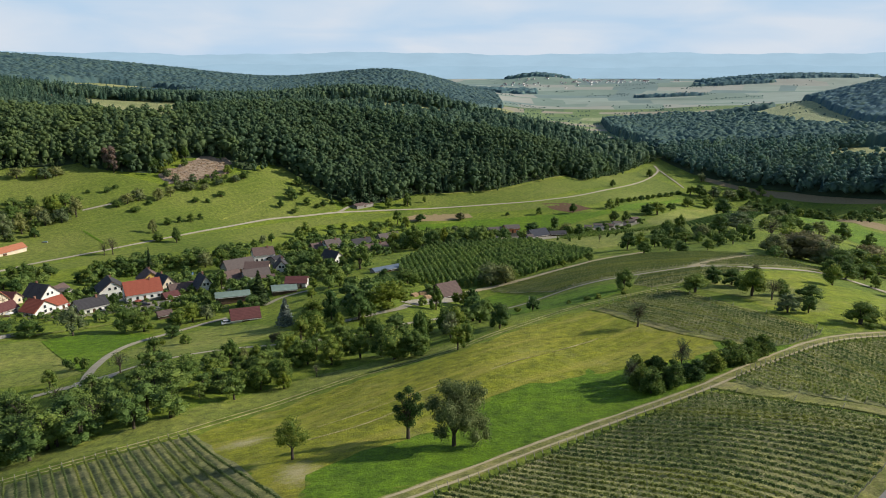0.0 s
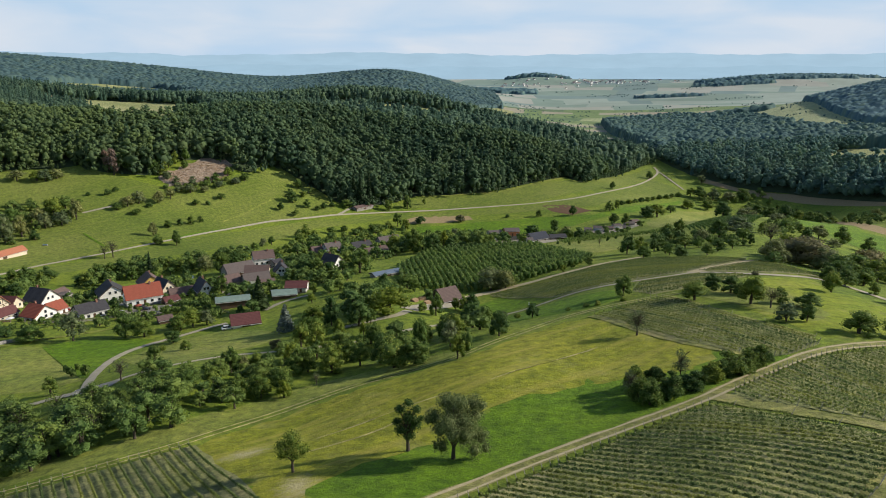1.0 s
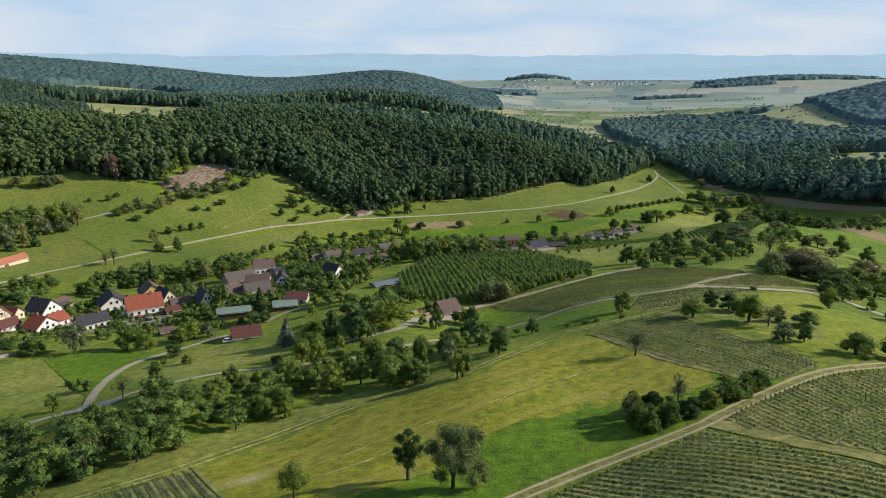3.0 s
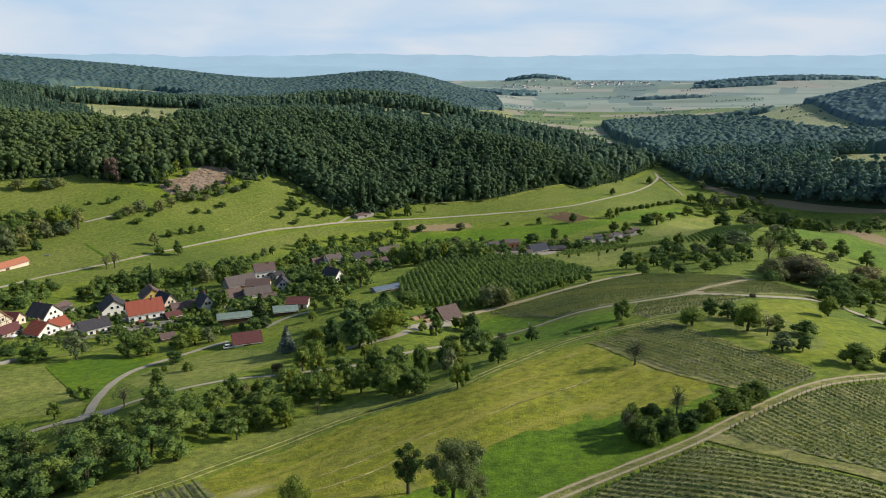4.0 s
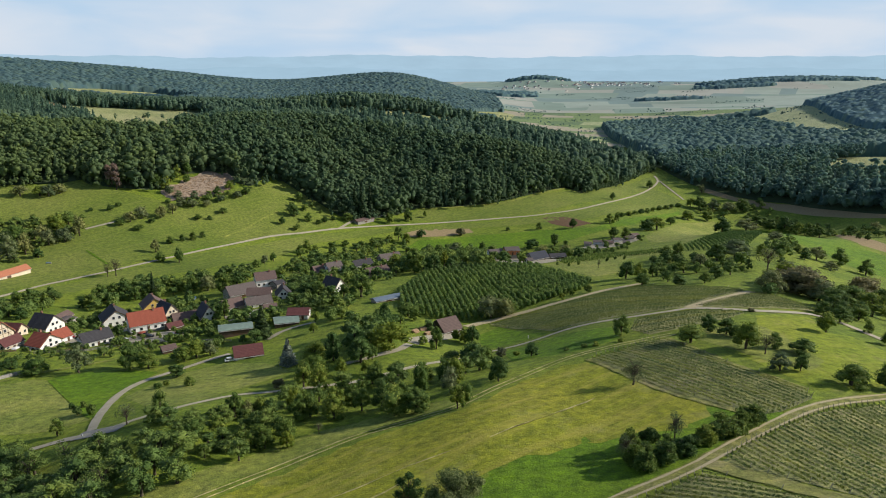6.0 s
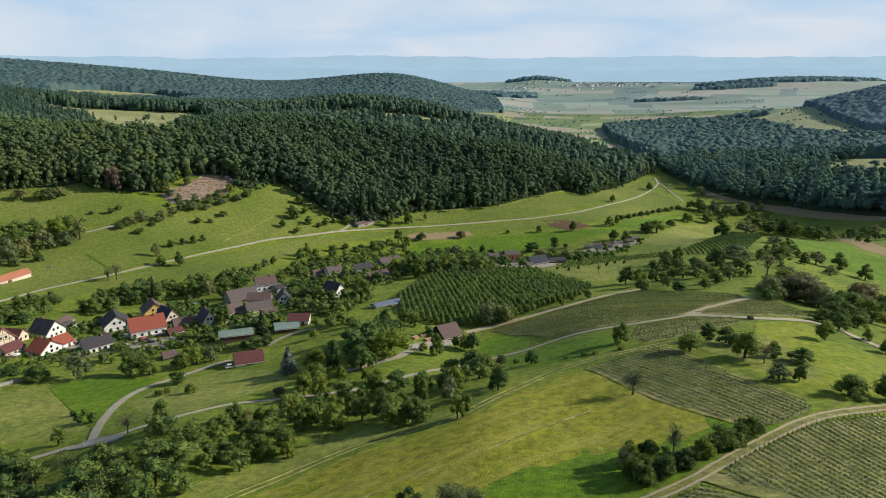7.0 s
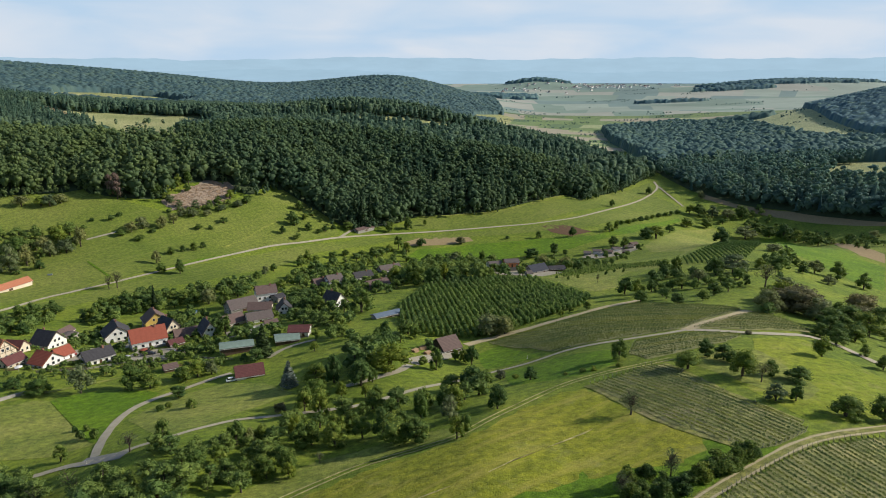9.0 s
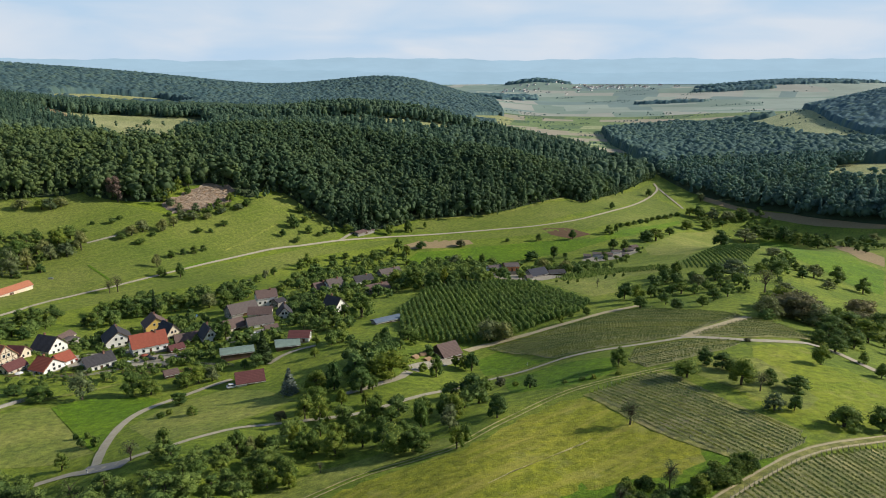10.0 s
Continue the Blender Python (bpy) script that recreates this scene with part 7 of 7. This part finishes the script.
def backdrop_range(name, label, distance, color, tops, seed):
    """A mountain range as a far backdrop, its haze blue painted as glow; tops: height by bearing."""
    a = np.linspace(-60, 60, 500)
    knots = np.linspace(-60, 60, len(tops))
    top = np.interp(a, knots, tops)
    for k, amp in ((3, 5.0), (7, 3.5), (17, 2.2), (43, 1.2)):
        top = top + amp * np.sin(a * k * 0.11 + seed * k)
    x, y = distance * np.sin(np.radians(a)), distance * np.cos(np.radians(a))
    v = np.vstack([np.column_stack([x, y, np.full_like(a, -160)]), np.column_stack([x, y, top])])
    i = np.arange(499)
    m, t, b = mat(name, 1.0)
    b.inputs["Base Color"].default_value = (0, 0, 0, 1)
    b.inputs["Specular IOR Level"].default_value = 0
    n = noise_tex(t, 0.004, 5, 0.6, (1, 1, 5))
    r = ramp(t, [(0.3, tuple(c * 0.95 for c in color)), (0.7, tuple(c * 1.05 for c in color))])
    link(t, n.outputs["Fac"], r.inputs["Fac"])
    # the haze colour is emitted, so the sheet glows by itself
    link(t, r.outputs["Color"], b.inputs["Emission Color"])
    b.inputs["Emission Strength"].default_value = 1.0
    tagged(new(name, mesh_np(name, v, np.stack([i, i + 1, i + 501, i + 500], 1), m)), label, "mountains", kind="structure")


backdrop_range("backdrop_far_range", "mountain range on the horizon, emitting its haze blue", 4890, (0.36, 0.515, 0.64), (172, 168, 170, 172, 160, 180, 176, 168, 172, 162, 156, 152, 148), 1)
backdrop_range("backdrop_near_range", "foothills below the range, emitting their haze blue", 4860, (0.335, 0.49, 0.612), (112, 110, 104, 112, 96, 100, 90, 84, 88, 90, 84, 80, 80), 2)


# ---- vineyards: every row a thing of leaves, posts and wire ----
VINE_POST = bmesh.new()
bmesh.ops.create_cone(VINE_POST, cap_ends=True, segments=5, radius1=0.05, radius2=0.045, depth=1.0)
bmesh.ops.translate(VINE_POST, verts=VINE_POST.verts, vec=(0, 0, 0.5))
POST_MESH = bpy.data.meshes.new("post")
VINE_POST.to_mesh(POST_MESH)
VINE_POST.free()
POST_MESH.materials.append(POST)


def row_spans(points, turn, spacing):
    """Where parallel rows cross a piece of land."""
    c, s = math.cos(radians(turn)), math.sin(radians(turn))
    p = np.array(points)
    u, v = p[:, 0] * c + p[:, 1] * s, -p[:, 0] * s + p[:, 1] * c
    for line in np.arange(v.min() + spacing * 0.6, v.max(), spacing):
        cuts = []
        for i in range(len(u)):
            j = (i + 1) % len(u)
            if (v[i] > line) != (v[j] > line):
                cuts.append(u[i] + (u[j] - u[i]) * (line - v[i]) / (v[j] - v[i]))
        cuts.sort()
        for a, b in zip(cuts[::2], cuts[1::2]):
            if b - a > 3:
                yield line, a, b, c, s


def vineyard(label, points, turn, spacing, height, near):
    field("vineyard_ground", "grassy vineyard ground with strips of bare soil", points, VINE_SOIL, 4, 0.05)
    rng = np.random.default_rng(int(abs(points[0][0] * 10)))
    for line, a, b, c, s in row_spans(points, turn, spacing):
        if near and math.hypot(a * c - line * s, a * s + line * c) > 400:
            continue
        e = new("vine_row")
        n = int((b - a) * (56 if near and math.hypot(b * c - line * s, b * s + line * c) < 92 else 44 if near else 30))
        u = np.clip(a + 1.15 * rng.integers(0, max(1, int((b - a) / 1.15)) + 1, n) + rng.normal(0, 0.30, n), a, b)
        thin = np.sin(u * 0.7 + line) + np.sin(u * 0.23 + line * 1.7)
        keep = rng.random(n) < 0.85 + 0.14 * thin
        u = u[keep]
        n = len(u)
        off = rng.normal(0, 0.085, n)
        x, y = u * c - (line + off) * s, u * s + (line + off) * c
        z = land(x, y) + lift(x, y) + height * rng.triangular(0.3, 0.7, 1.0, n)
        out = np.column_stack([-s * np.sign(off), c * np.sign(off), np.full(n, 0.7)])
        v, f = cards(rng, np.column_stack([x, y, z]), out, 0.115 if near else 0.135, 0.7)
        o = new("foliage", mesh_np("foliage", v, f, LEAF["vine"]))
        o.parent = e
        spots = [a + 0.1, b - 0.1]
        for k, q in enumerate(spots):
            px, py = q * c - line * s, q * s + line * c
            o = new("post", POST_MESH)
            lean = 0.28 if k == 0 else -0.28 if k == 1 else 0.0
            o.matrix_basis = Matrix.LocRotScale((px, py, land1(px, py)), Euler((0, -lean, radians(turn)), "XYZ"), (1.0, 1.0, height * 1.75))
            o.parent = e
        tagged(e, label, "vine row", "rows of the vineyards")


vineyard("vine row with pale posts on the near slope", [(-1.5, 67.2), (16.2, 82), (25.3, 88.3), (34.9, 93.1), (41.5, 97), (45.4, 92.6), (48.8, 88.1), (52.2, 83.1), (55.8, 78.6), (56.6, 75.4), (46.7, 65), (39.9, 59.3), (29.2, 49.4), (10.2, 49.1)], -40.9, 1.58, 0.78, True)
vineyard("leafy vine row on the curved upper block", [(45.5, 100.7), (51.5, 106.2), (62.1, 114.2), (69.9, 119.3), (77.3, 122.9), (86.5, 125.8), (95.7, 127.4), (63.4, 81.9), (59.7, 84.5), (55.4, 88.5), (51.6, 93.5), (47.7, 97.8)], -79.6, 1.45, 0.78, False)
vineyard("vine row between pale posts by the meadow", [(-72.3, 94.1), (-68.7, 94.1), (-60.7, 95.9), (-53.7, 100.1), (-46.4, 105.1), (-43, 107.6), (-27.9, 85.2), (-18.7, 70.4), (-12.7, 59.7), (-26.4, 56.8), (-60.7, 75.5)], -56.4, 1.6, 0.78, True)
vineyard("vine row below the single meadow tree", [(39, 168), (50.5, 174), (56, 177.4), (61.3, 177.7), (64.5, 164), (67.6, 151.1), (72.6, 140), (76.3, 133.3), (75.4, 128.4), (66.1, 122.1), (60.6, 120.6), (56.4, 127.1), (49.9, 137.2), (45.1, 149.7)], -66.7, 1.5, 0.78, False)
vineyard("vine row on the middle terrace", [(18.3, 257.1), (26.6, 261.2), (40.5, 263.7), (54.8, 266.5), (70.5, 274.6), (84.1, 280.9), (96.4, 267.7), (113.2, 252.9), (112.8, 247), (93.2, 229.3), (79.4, 215.4), (62.9, 213.3), (52.1, 214.4), (38.1, 219.9), (32.6, 237.2)], -31.7, 1.6, 0.78, False)
vineyard("vine row on the small lower terrace", [(55.9, 192.6), (61.7, 205.4), (72.1, 207.4), (79.1, 209.2), (91, 205), (93, 201.4), (84.9, 194.4), (66.9, 186.1), (58.9, 183.8)], 10.0, 1.75, 0.78, False)
vineyard("vine row beside the dark hedge", [(82.2, 214.2), (100.2, 229.5), (119, 246.3), (124, 230.6), (124.8, 217.1), (100.4, 209.9)], 4.9, 1.9, 0.78, False)


# ---- rows of small fruit trees ----
def fruit_rows(name, label, points, turn, spacing, gap, height, seed):
    rng = np.random.default_rng(seed)
    kinds = []
    for _ in range(6):
        L = [(0, 0, 0.5, 0.22, 2.0)]
        p, d = crown_points(rng, 11, L, 0.9)
        v, f = cards(rng, p, d, 0.095, 0.7)
        kinds.append(with_body(rng, v, f, L, 0.85)[:2])
    vs, fs, base = [], [], 0
    for line, a, b, c, s in row_spans(points, turn, spacing):
        for u in np.arange(a, b, gap):
            u, w = u + rng.normal(0, 0.3), line + rng.normal(0, 0.2)
            x, y, h = u * c - w * s, u * s + w * c, height * rng.uniform(0.65, 1.2)
            kv, kf = kinds[int(rng.integers(6))]
            vs.append(kv * (h * 1.15, h * 1.15, h) + (x, y, land1(x, y)))
            fs.append(kf + base)
            base += len(kv)
    tagged(new(name, mesh_np(name, np.vstack(vs), np.vstack(fs), LEAF["hop"])), label, "orchard", kind="stuff")


fruit_rows("orchard_rows", "dense rows of young green fruit trees", [(-17.7, 280.6), (-22.7, 317.5), (-8.2, 390), (21.8, 389.3), (50.2, 376.5), (69.7, 309.5), (61.8, 290.2), (42.6, 278), (27.1, 267.5), (10.6, 264.5), (-5.6, 264.4)], -83.9, 2.6, 1.2, 3.3, 31)
fruit_rows("orchard_rows", "low green rows on the rounded spur", [(147.9, 413.6), (202.8, 504.3), (326.2, 709.2), (223.4, 471.2), (177, 388.6), (149.9, 369.8), (139.4, 379.9)], -106.2, 2.6, 1.4, 1.8, 32)
fruit_rows("orchard_rows", "strip of low bush rows by the gardens", [(67.3, 392.5), (102, 434.1), (135.4, 412.5), (130.5, 382), (106.3, 394.3), (69, 373.7)], 15.6, 3, 1.5, 1.8, 33)


# ---- small things ----
CAR_PAINT = {"white": plain_mat("white_car_paint", (0.7, 0.7, 0.68), 0.3, 1.0, 0.03), "dark": plain_mat("dark_car_paint", (0.03, 0.033, 0.04), 0.3, 1.0, 0.05),
             "silver": plain_mat("silver_car_paint", (0.4, 0.41, 0.43), 0.3, 1.0, 0.04), "red": plain_mat("red_car_paint", (0.35, 0.03, 0.025), 0.3, 1.0, 0.04)}
TYRE = plain_mat("tyre_rubber", (0.02, 0.02, 0.02), 0.9, 4.0, 0.2)
STONE = plain_mat("wall_stone", (0.30, 0.28, 0.25), 0.95, 1.5, 0.3)
LOG_END = plain_mat("cut_wood", (0.36, 0.24, 0.14), 0.9, 3.0, 0.25)
WATER, _wt2, _wb = mat("pool_water", 0.05)
_wb.inputs["Base Color"].default_value = (0.05, 0.25, 0.42, 1)


def rounded(bm, amount, segments=2):
    bmesh.ops.bevel(bm, geom=bm.edges[:], offset=amount, segments=segments, affect="EDGES", profile=0.5)


def car(label, paint, x, y, turn):
    e = new("car")
    e.matrix_basis = pose(x, y, land1(x, y) + 0.12, 0, 0, turn)
    bm = bmesh.new()
    box(bm, -2.1, 2.1, -0.87, 0.87, 0.3, 0.9)
    rounded(bm, 0.14)
    part("body", bm, CAR_PAINT[paint], e)
    bm = bmesh.new()
    solid(bm, [(-1.7, -0.78, 0.88), (1.05, -0.78, 0.88), (1.05, 0.78, 0.88), (-1.7, 0.78, 0.88)], [(-1.3, -0.62, 1.42), (0.3, -0.62, 1.42), (0.3, 0.62, 1.42), (-1.3, 0.62, 1.42)])
    part("window_band", bm, GLASS, e, "dark tinted car windows")
    bm = bmesh.new()
    box(bm, -1.36, 0.36, -0.66, 0.66, 1.40, 1.48)
    rounded(bm, 0.03, 1)
    part("roof", bm, CAR_PAINT[paint], e)
    for wx in (-1.3, 1.3):
        for wy in (-0.8, 0.8):
            bm = bmesh.new()
            bmesh.ops.create_cone(bm, cap_ends=True, segments=14, radius1=0.32, radius2=0.32, depth=0.2, matrix=pose(wx, wy, 0.32, 90))
            wheel = part("wheel", bm, TYRE, e)
            bm = bmesh.new()
            bmesh.ops.create_cone(bm, cap_ends=True, segments=10, radius1=0.18, radius2=0.18, depth=0.22, matrix=pose(wx, wy, 0.32, 90))
            part("rim", bm, CAR_PAINT["silver"], wheel)
    HOUSE_SPOTS.append((x, y, 3))
    return tagged(e, label, "car", "parked cars")


def log_pile(x, y):
    rng = np.random.default_rng(int(abs(x * 10)))
    e = new("log_pile")
    e.matrix_basis = pose(x, y, land1(x, y), 0, 0, float(rng.uniform(0, 60)))
    for layer in range(3):
        for k in range(6 - layer):
            bm = bmesh.new()
            r = float(rng.uniform(0.16, 0.22))
            bmesh.ops.create_cone(bm, cap_ends=True, segments=8, radius1=r, radius2=r * 0.9, depth=float(rng.uniform(2.2, 2.8)), matrix=pose(0, (k - (5 - layer) / 2) * 0.42, 0.2 + layer * 0.36, 0, 90, 0))
            part("log", bm, LOG_END, e)
    return tagged(e, "stack of pale cut logs on the gravel yard", "log pile", "log piles in the yard")


def stone_wall(points):
    """A dry wall of single blocks along a line."""
    rng = np.random.default_rng(71)
    line = smooth_line(points, 0.9)
    e = new("stone_wall")
    e.matrix_basis = pose(line[0][0], line[0][1], land1(*line[0]))
    shared = []
    for _ in range(5):
        bm = bmesh.new()
        box(bm, -0.47, 0.47, -0.3, 0.3, 0, 0.42)
        for v in bm.verts:
            v.co += Vector(rng.uniform(-0.05, 0.05, 3))
        me = bpy.data.meshes.new("stone")
        bm.to_mesh(me)
        bm.free()
        me.materials.append(STONE)
        shared.append(me)
    for k in range(len(line) - 1):
        d = line[k + 1] - line[k]
        for layer in range(3):
            o = new("stone", shared[int(rng.integers(5))])
            q = line[k] + d * (0.5 * (layer % 2) + 0.25)
            o.parent = e
            o.matrix_basis = e.matrix_basis.inverted() @ pose(q[0], q[1], land1(*q) - 0.1 + layer * 0.4, 0, 0, math.degrees(math.atan2(d[1], d[0])))
    return tagged(e, "low grey dry-stone wall beside the grassy way", "wall")


def marker_post(x, y):
    e = new("marker_post")
    e.matrix_basis = pose(x, y, land1(x, y))
    bm = bmesh.new()
    box(bm, -0.12, 0.12, -0.08, 0.08, -0.2, 1.1)
    rounded(bm, 0.03, 1)
    part("post", bm, WALL["white"], e)
    bm = bmesh.new()
    box(bm, -0.13, 0.13, -0.09, 0.09, 0.75, 0.9)
    part("reflector", bm, CAR_PAINT["dark"], e, "dark reflector band")
    return tagged(e, "white plastic marker post beside the lane", "post", "marker posts")


def pool(x, y):
    e = new("garden_pool")
    e.matrix_basis = pose(x, y, land1(x, y), 0, 0, 25)
    bm = bmesh.new()
    bmesh.ops.create_cone(bm, cap_ends=True, segments=24, radius1=2.3, radius2=2.3, depth=1.3, matrix=pose(0, 0, 0.6))
    part("rim", bm, ROOF["blue"], e, "pale blue pool wall")
    bm = bmesh.new()
    bmesh.ops.create_cone(bm, cap_ends=True, segments=24, radius1=2.1, radius2=2.1, depth=0.04, matrix=pose(0, 0, 1.262))
    part("water", bm, WATER, e, "clear blue pool water")
    HOUSE_SPOTS.append((x, y, 4))
    return tagged(e, "round blue garden pool behind the houses", "pool")


def trough(x, y):
    e = new("water_trough")
    e.matrix_basis = pose(x, y, land1(x, y), 0, 0, 10)
    bm = bmesh.new()
    box(bm, -1.6, 1.6, -0.6, 0.6, 0, 0.9)
    rounded(bm, 0.1)
    part("tank", bm, WALL["grey"], e)
    bm = bmesh.new()
    box(bm, -1.4, 1.4, -0.45, 0.45, 0.9, 0.93)
    part("water", bm, WATER, e)
    return tagged(e, "grey water trough standing on the pasture", "trough")


def tufts(label, points, density, seed):
    """Grass tufts, countless, as one object."""
    rng = np.random.default_rng(seed)
    p = np.array(points)
    lo, hi = p.min(0), p.max(0)
    n = int((hi - lo).prod() * density)
    q = rng.uniform(lo, hi, (n, 2))
    patch = np.sin(q[:, 0] * 0.9 + 2 * np.sin(q[:, 1] * 0.31)) * np.sin(q[:, 1] * 0.7 + 1.5 * np.sin(q[:, 0] * 0.23))
    q = q[inside(points, q[:, 0], q[:, 1]) & (rng.random(n) < 0.55 + 0.4 * patch)]
    z = land(q[:, 0], q[:, 1]) + lift(q[:, 0], q[:, 1])
    n = len(q)
    out = np.column_stack([rng.normal(0, 0.5, n), rng.normal(0, 0.5, n), np.full(n, 1.6)])
    v, f = cards(rng, np.column_stack([q, z + rng.uniform(0.02, 0.12, n)]), out, 0.15, 0.2)
    return tagged(new("grass_tufts", mesh_np("grass_tufts", v, f, TUFT_LEAF)), label, "grass", kind="stuff")


def garden_fence(x0, y0, x1, y1):
    """A low fence of upright boards on two rails between posts."""
    length = math.hypot(x1 - x0, y1 - y0)
    e = new("garden_fence")
    e.matrix_basis = pose(x0, y0, land1(x0, y0), 0, 0, math.degrees(math.atan2(y1 - y0, x1 - x0)))
    n = max(2, int(length / 2.4))
    height = lambda d: land1(x0 + (x1 - x0) * d / length, y0 + (y1 - y0) * d / length) - land1(x0, y0)
    for k in range(n):
        a, b = length * k / n, length * (k + 1) / n
        bm = bmesh.new()
        box(bm, a - 0.06, a + 0.06, -0.06, 0.06, height(a) - 0.2, height(a) + 1.15)
        part("post", bm, WALL["timber"], e)
        for z in (0.35, 0.85):
            bm = bmesh.new()
            solid(bm, [(a, -0.03, height(a) + z), (a, 0.03, height(a) + z), (a, 0.03, height(a) + z + 0.09), (a, -0.03, height(a) + z + 0.09)], [(b, -0.03, height(b) + z), (b, 0.03, height(b) + z), (b, 0.03, height(b) + z + 0.09), (b, -0.03, height(b) + z + 0.09)])
            bmesh.ops.recalc_face_normals(bm, faces=bm.faces[:])
            part("rail", bm, WALL["grey"], e)
        for q in range(8):
            d = a + (b - a) * (q + 0.5) / 8
            bm = bmesh.new()
            box(bm, d - 0.06, d + 0.06, 0.035, 0.06, height(d) + 0.12, height(d) + 1.05)
            part("board", bm, WALL["grey"], e)
    return tagged(e, "low weathered board fence round a village garden", "fence", "garden fences")


def vegetable_bed(x, y, turn, length, width):
    """A bed of dark soil with rows of low plants, edged with boards."""
    rng = np.random.default_rng(int(abs(x * 7)))
    e = new("vegetable_bed")
    e.matrix_basis = pose(x, y, land1(x, y), 0, 0, turn)
    bm = bmesh.new()
    box(bm, -length / 2, length / 2, -width / 2, width / 2, -0.5, 0.16)
    part("soil", bm, SOIL, e, "dark turned garden soil")
    for s in (-1, 1):
        bm = bmesh.new()
        box(bm, -length / 2 - 0.05, length / 2 + 0.05, *sorted((s * width / 2, s * (width / 2 + 0.06))), -0.5, 0.26)
        part("edging", bm, WALL["timber"], e)
    for k in range(3):
        n = int(length * 14)
        p = np.column_stack([rng.uniform(-length / 2, length / 2, n), (k - 1) * width / 3.2 + rng.normal(0, 0.1, n), rng.uniform(0.18, 0.5, n)])
        v, f = cards(rng, p, np.tile((0, 0, 1.0), (n, 1)), 0.14, 0.6)
        o = new("plants", mesh_np("plants", v, f, LEAF["hop" if k % 2 else "light"]))
        o.parent = e
    return tagged(e, "vegetable bed with green rows beside a village house", "garden bed", "garden beds")


def parasol(x, y, cloth):
    e = new("garden_parasol")
    e.matrix_basis = pose(x, y, land1(x, y))
    bm = bmesh.new()
    bmesh.ops.create_cone(bm, cap_ends=True, segments=8, radius1=0.04, radius2=0.03, depth=2.4, matrix=pose(0, 0, 1.2))
    part("pole", bm, FRAME, e)
    bm = bmesh.new()
    bmesh.ops.create_cone(bm, cap_ends=True, segments=8, radius1=1.6, radius2=0.06, depth=0.6, matrix=pose(0, 0, 2.45))
    part("canopy", bm, cloth, e, "faded cloth canopy")
    return tagged(e, "open garden parasol on a terrace", "parasol", "garden parasols")


for ends in ((-158, 247, -141, 252), (-141, 252, -130, 262), (-129, 263, -112, 262), (-173, 262, -160, 249), (-100, 262, -84, 256), (-164, 318, -148, 330)):
    garden_fence(*ends)
for bed in ((-151, 252, 20, 7, 2.4), (-146, 255.5, 20, 6, 2.2), (-127, 258, 12, 6, 2.4), (-119, 256, 12, 6, 2.4), (-104, 256, 30, 6, 2.2), (-170, 250, 30, 6, 2.4)):
    vegetable_bed(*bed)
parasol(-150.5, 272.5, WALL["cream"])
parasol(-128.5, 275.5, ROOF["red"])
parasol(-165.0, 247.5, WALL["white"])
def brushwood(label, points, count, seed):
    """Cut branches and tops lying over a clearing, countless, as one object."""
    rng = np.random.default_rng(seed)
    p = np.array(points)
    q = rng.uniform(p.min(0), p.max(0), (count, 2))
    q = q[inside(points, q[:, 0], q[:, 1])]
    vs, fs, base = [], [], 0
    for x, y in q:
        a, length, z = rng.uniform(0, 6.283), rng.uniform(1.0, 3.5), land1(x, y) + rng.uniform(0.2, 0.7)
        d = np.array([math.cos(a), math.sin(a), rng.uniform(-0.1, 0.2)]) * length / 2
        v, f = tube([(x - d[0], y - d[1], z - d[2]), (x, y, z + 0.1), (x + d[0], y + d[1], z + d[2])], [0.16, 0.12, 0.05], 4)
        vs.append(v), fs.append(f + base)
        base += len(v)
    return tagged(new("brushwood", mesh_np("brushwood", np.vstack(vs), np.vstack(fs), LOG_END)), label, "brushwood", kind="stuff")


brushwood("pale cut branches strewn over the felled clearing", [(-244, 600), (-237, 616), (-228, 637), (-211, 648), (-196, 640), (-194, 622), (-204, 604), (-218, 590), (-233, 584)], 1500, 91)
car("white car parked beside the maroon barn", "white", -76.0, 228.6, 20)
car("dark grey car in the gravel yard", "dark", -125.1, 274.1, 15)
car("silver car in the gravel yard", "silver", -113.5, 275.6, 200)
car("blue-grey car beside the long white house", "silver", -133.6, 268.5, 60)
car("dark car at the corner of the gravel yard", "dark", -129.0, 279.5, 100)
car("red car on the village street", "red", -158.9, 273.8, 30)
car("white van in the farmyard", "white", -87.5, 300.9, 25)
car("silver car by the garden houses", "silver", 51.1, 411.3, 10)
car("dark car by the storage yard", "dark", 132.8, 548.1, 5)
log_pile(-10.4, 239.4)
log_pile(-7.8, 244.7)
log_pile(-5.7, 238.7)
stone_wall([(-153.4, 211.5), (-151.0, 216.8), (-148.6, 220.7), (-146.2, 224.3)])
marker_post(29.5, 223.7)
marker_post(-91.9, 158.0)
marker_post(-124.3, 629.8)
pool(-141.1, 367.5)
trough(-265.5, 445.8)
tufts("long grass along the orchard verge", [(-72.6, 109.3), (-60.3, 113.5), (-49, 119.5), (-39, 129.9), (-27.9, 139.5), (-10.9, 146.8), (4, 147), (4.1, 150.9), (-11.3, 152.5), (-29, 145.5), (-40.5, 135.6), (-53.3, 122), (-62.1, 112.8), (-75.8, 114.3)], 2.6, 62)
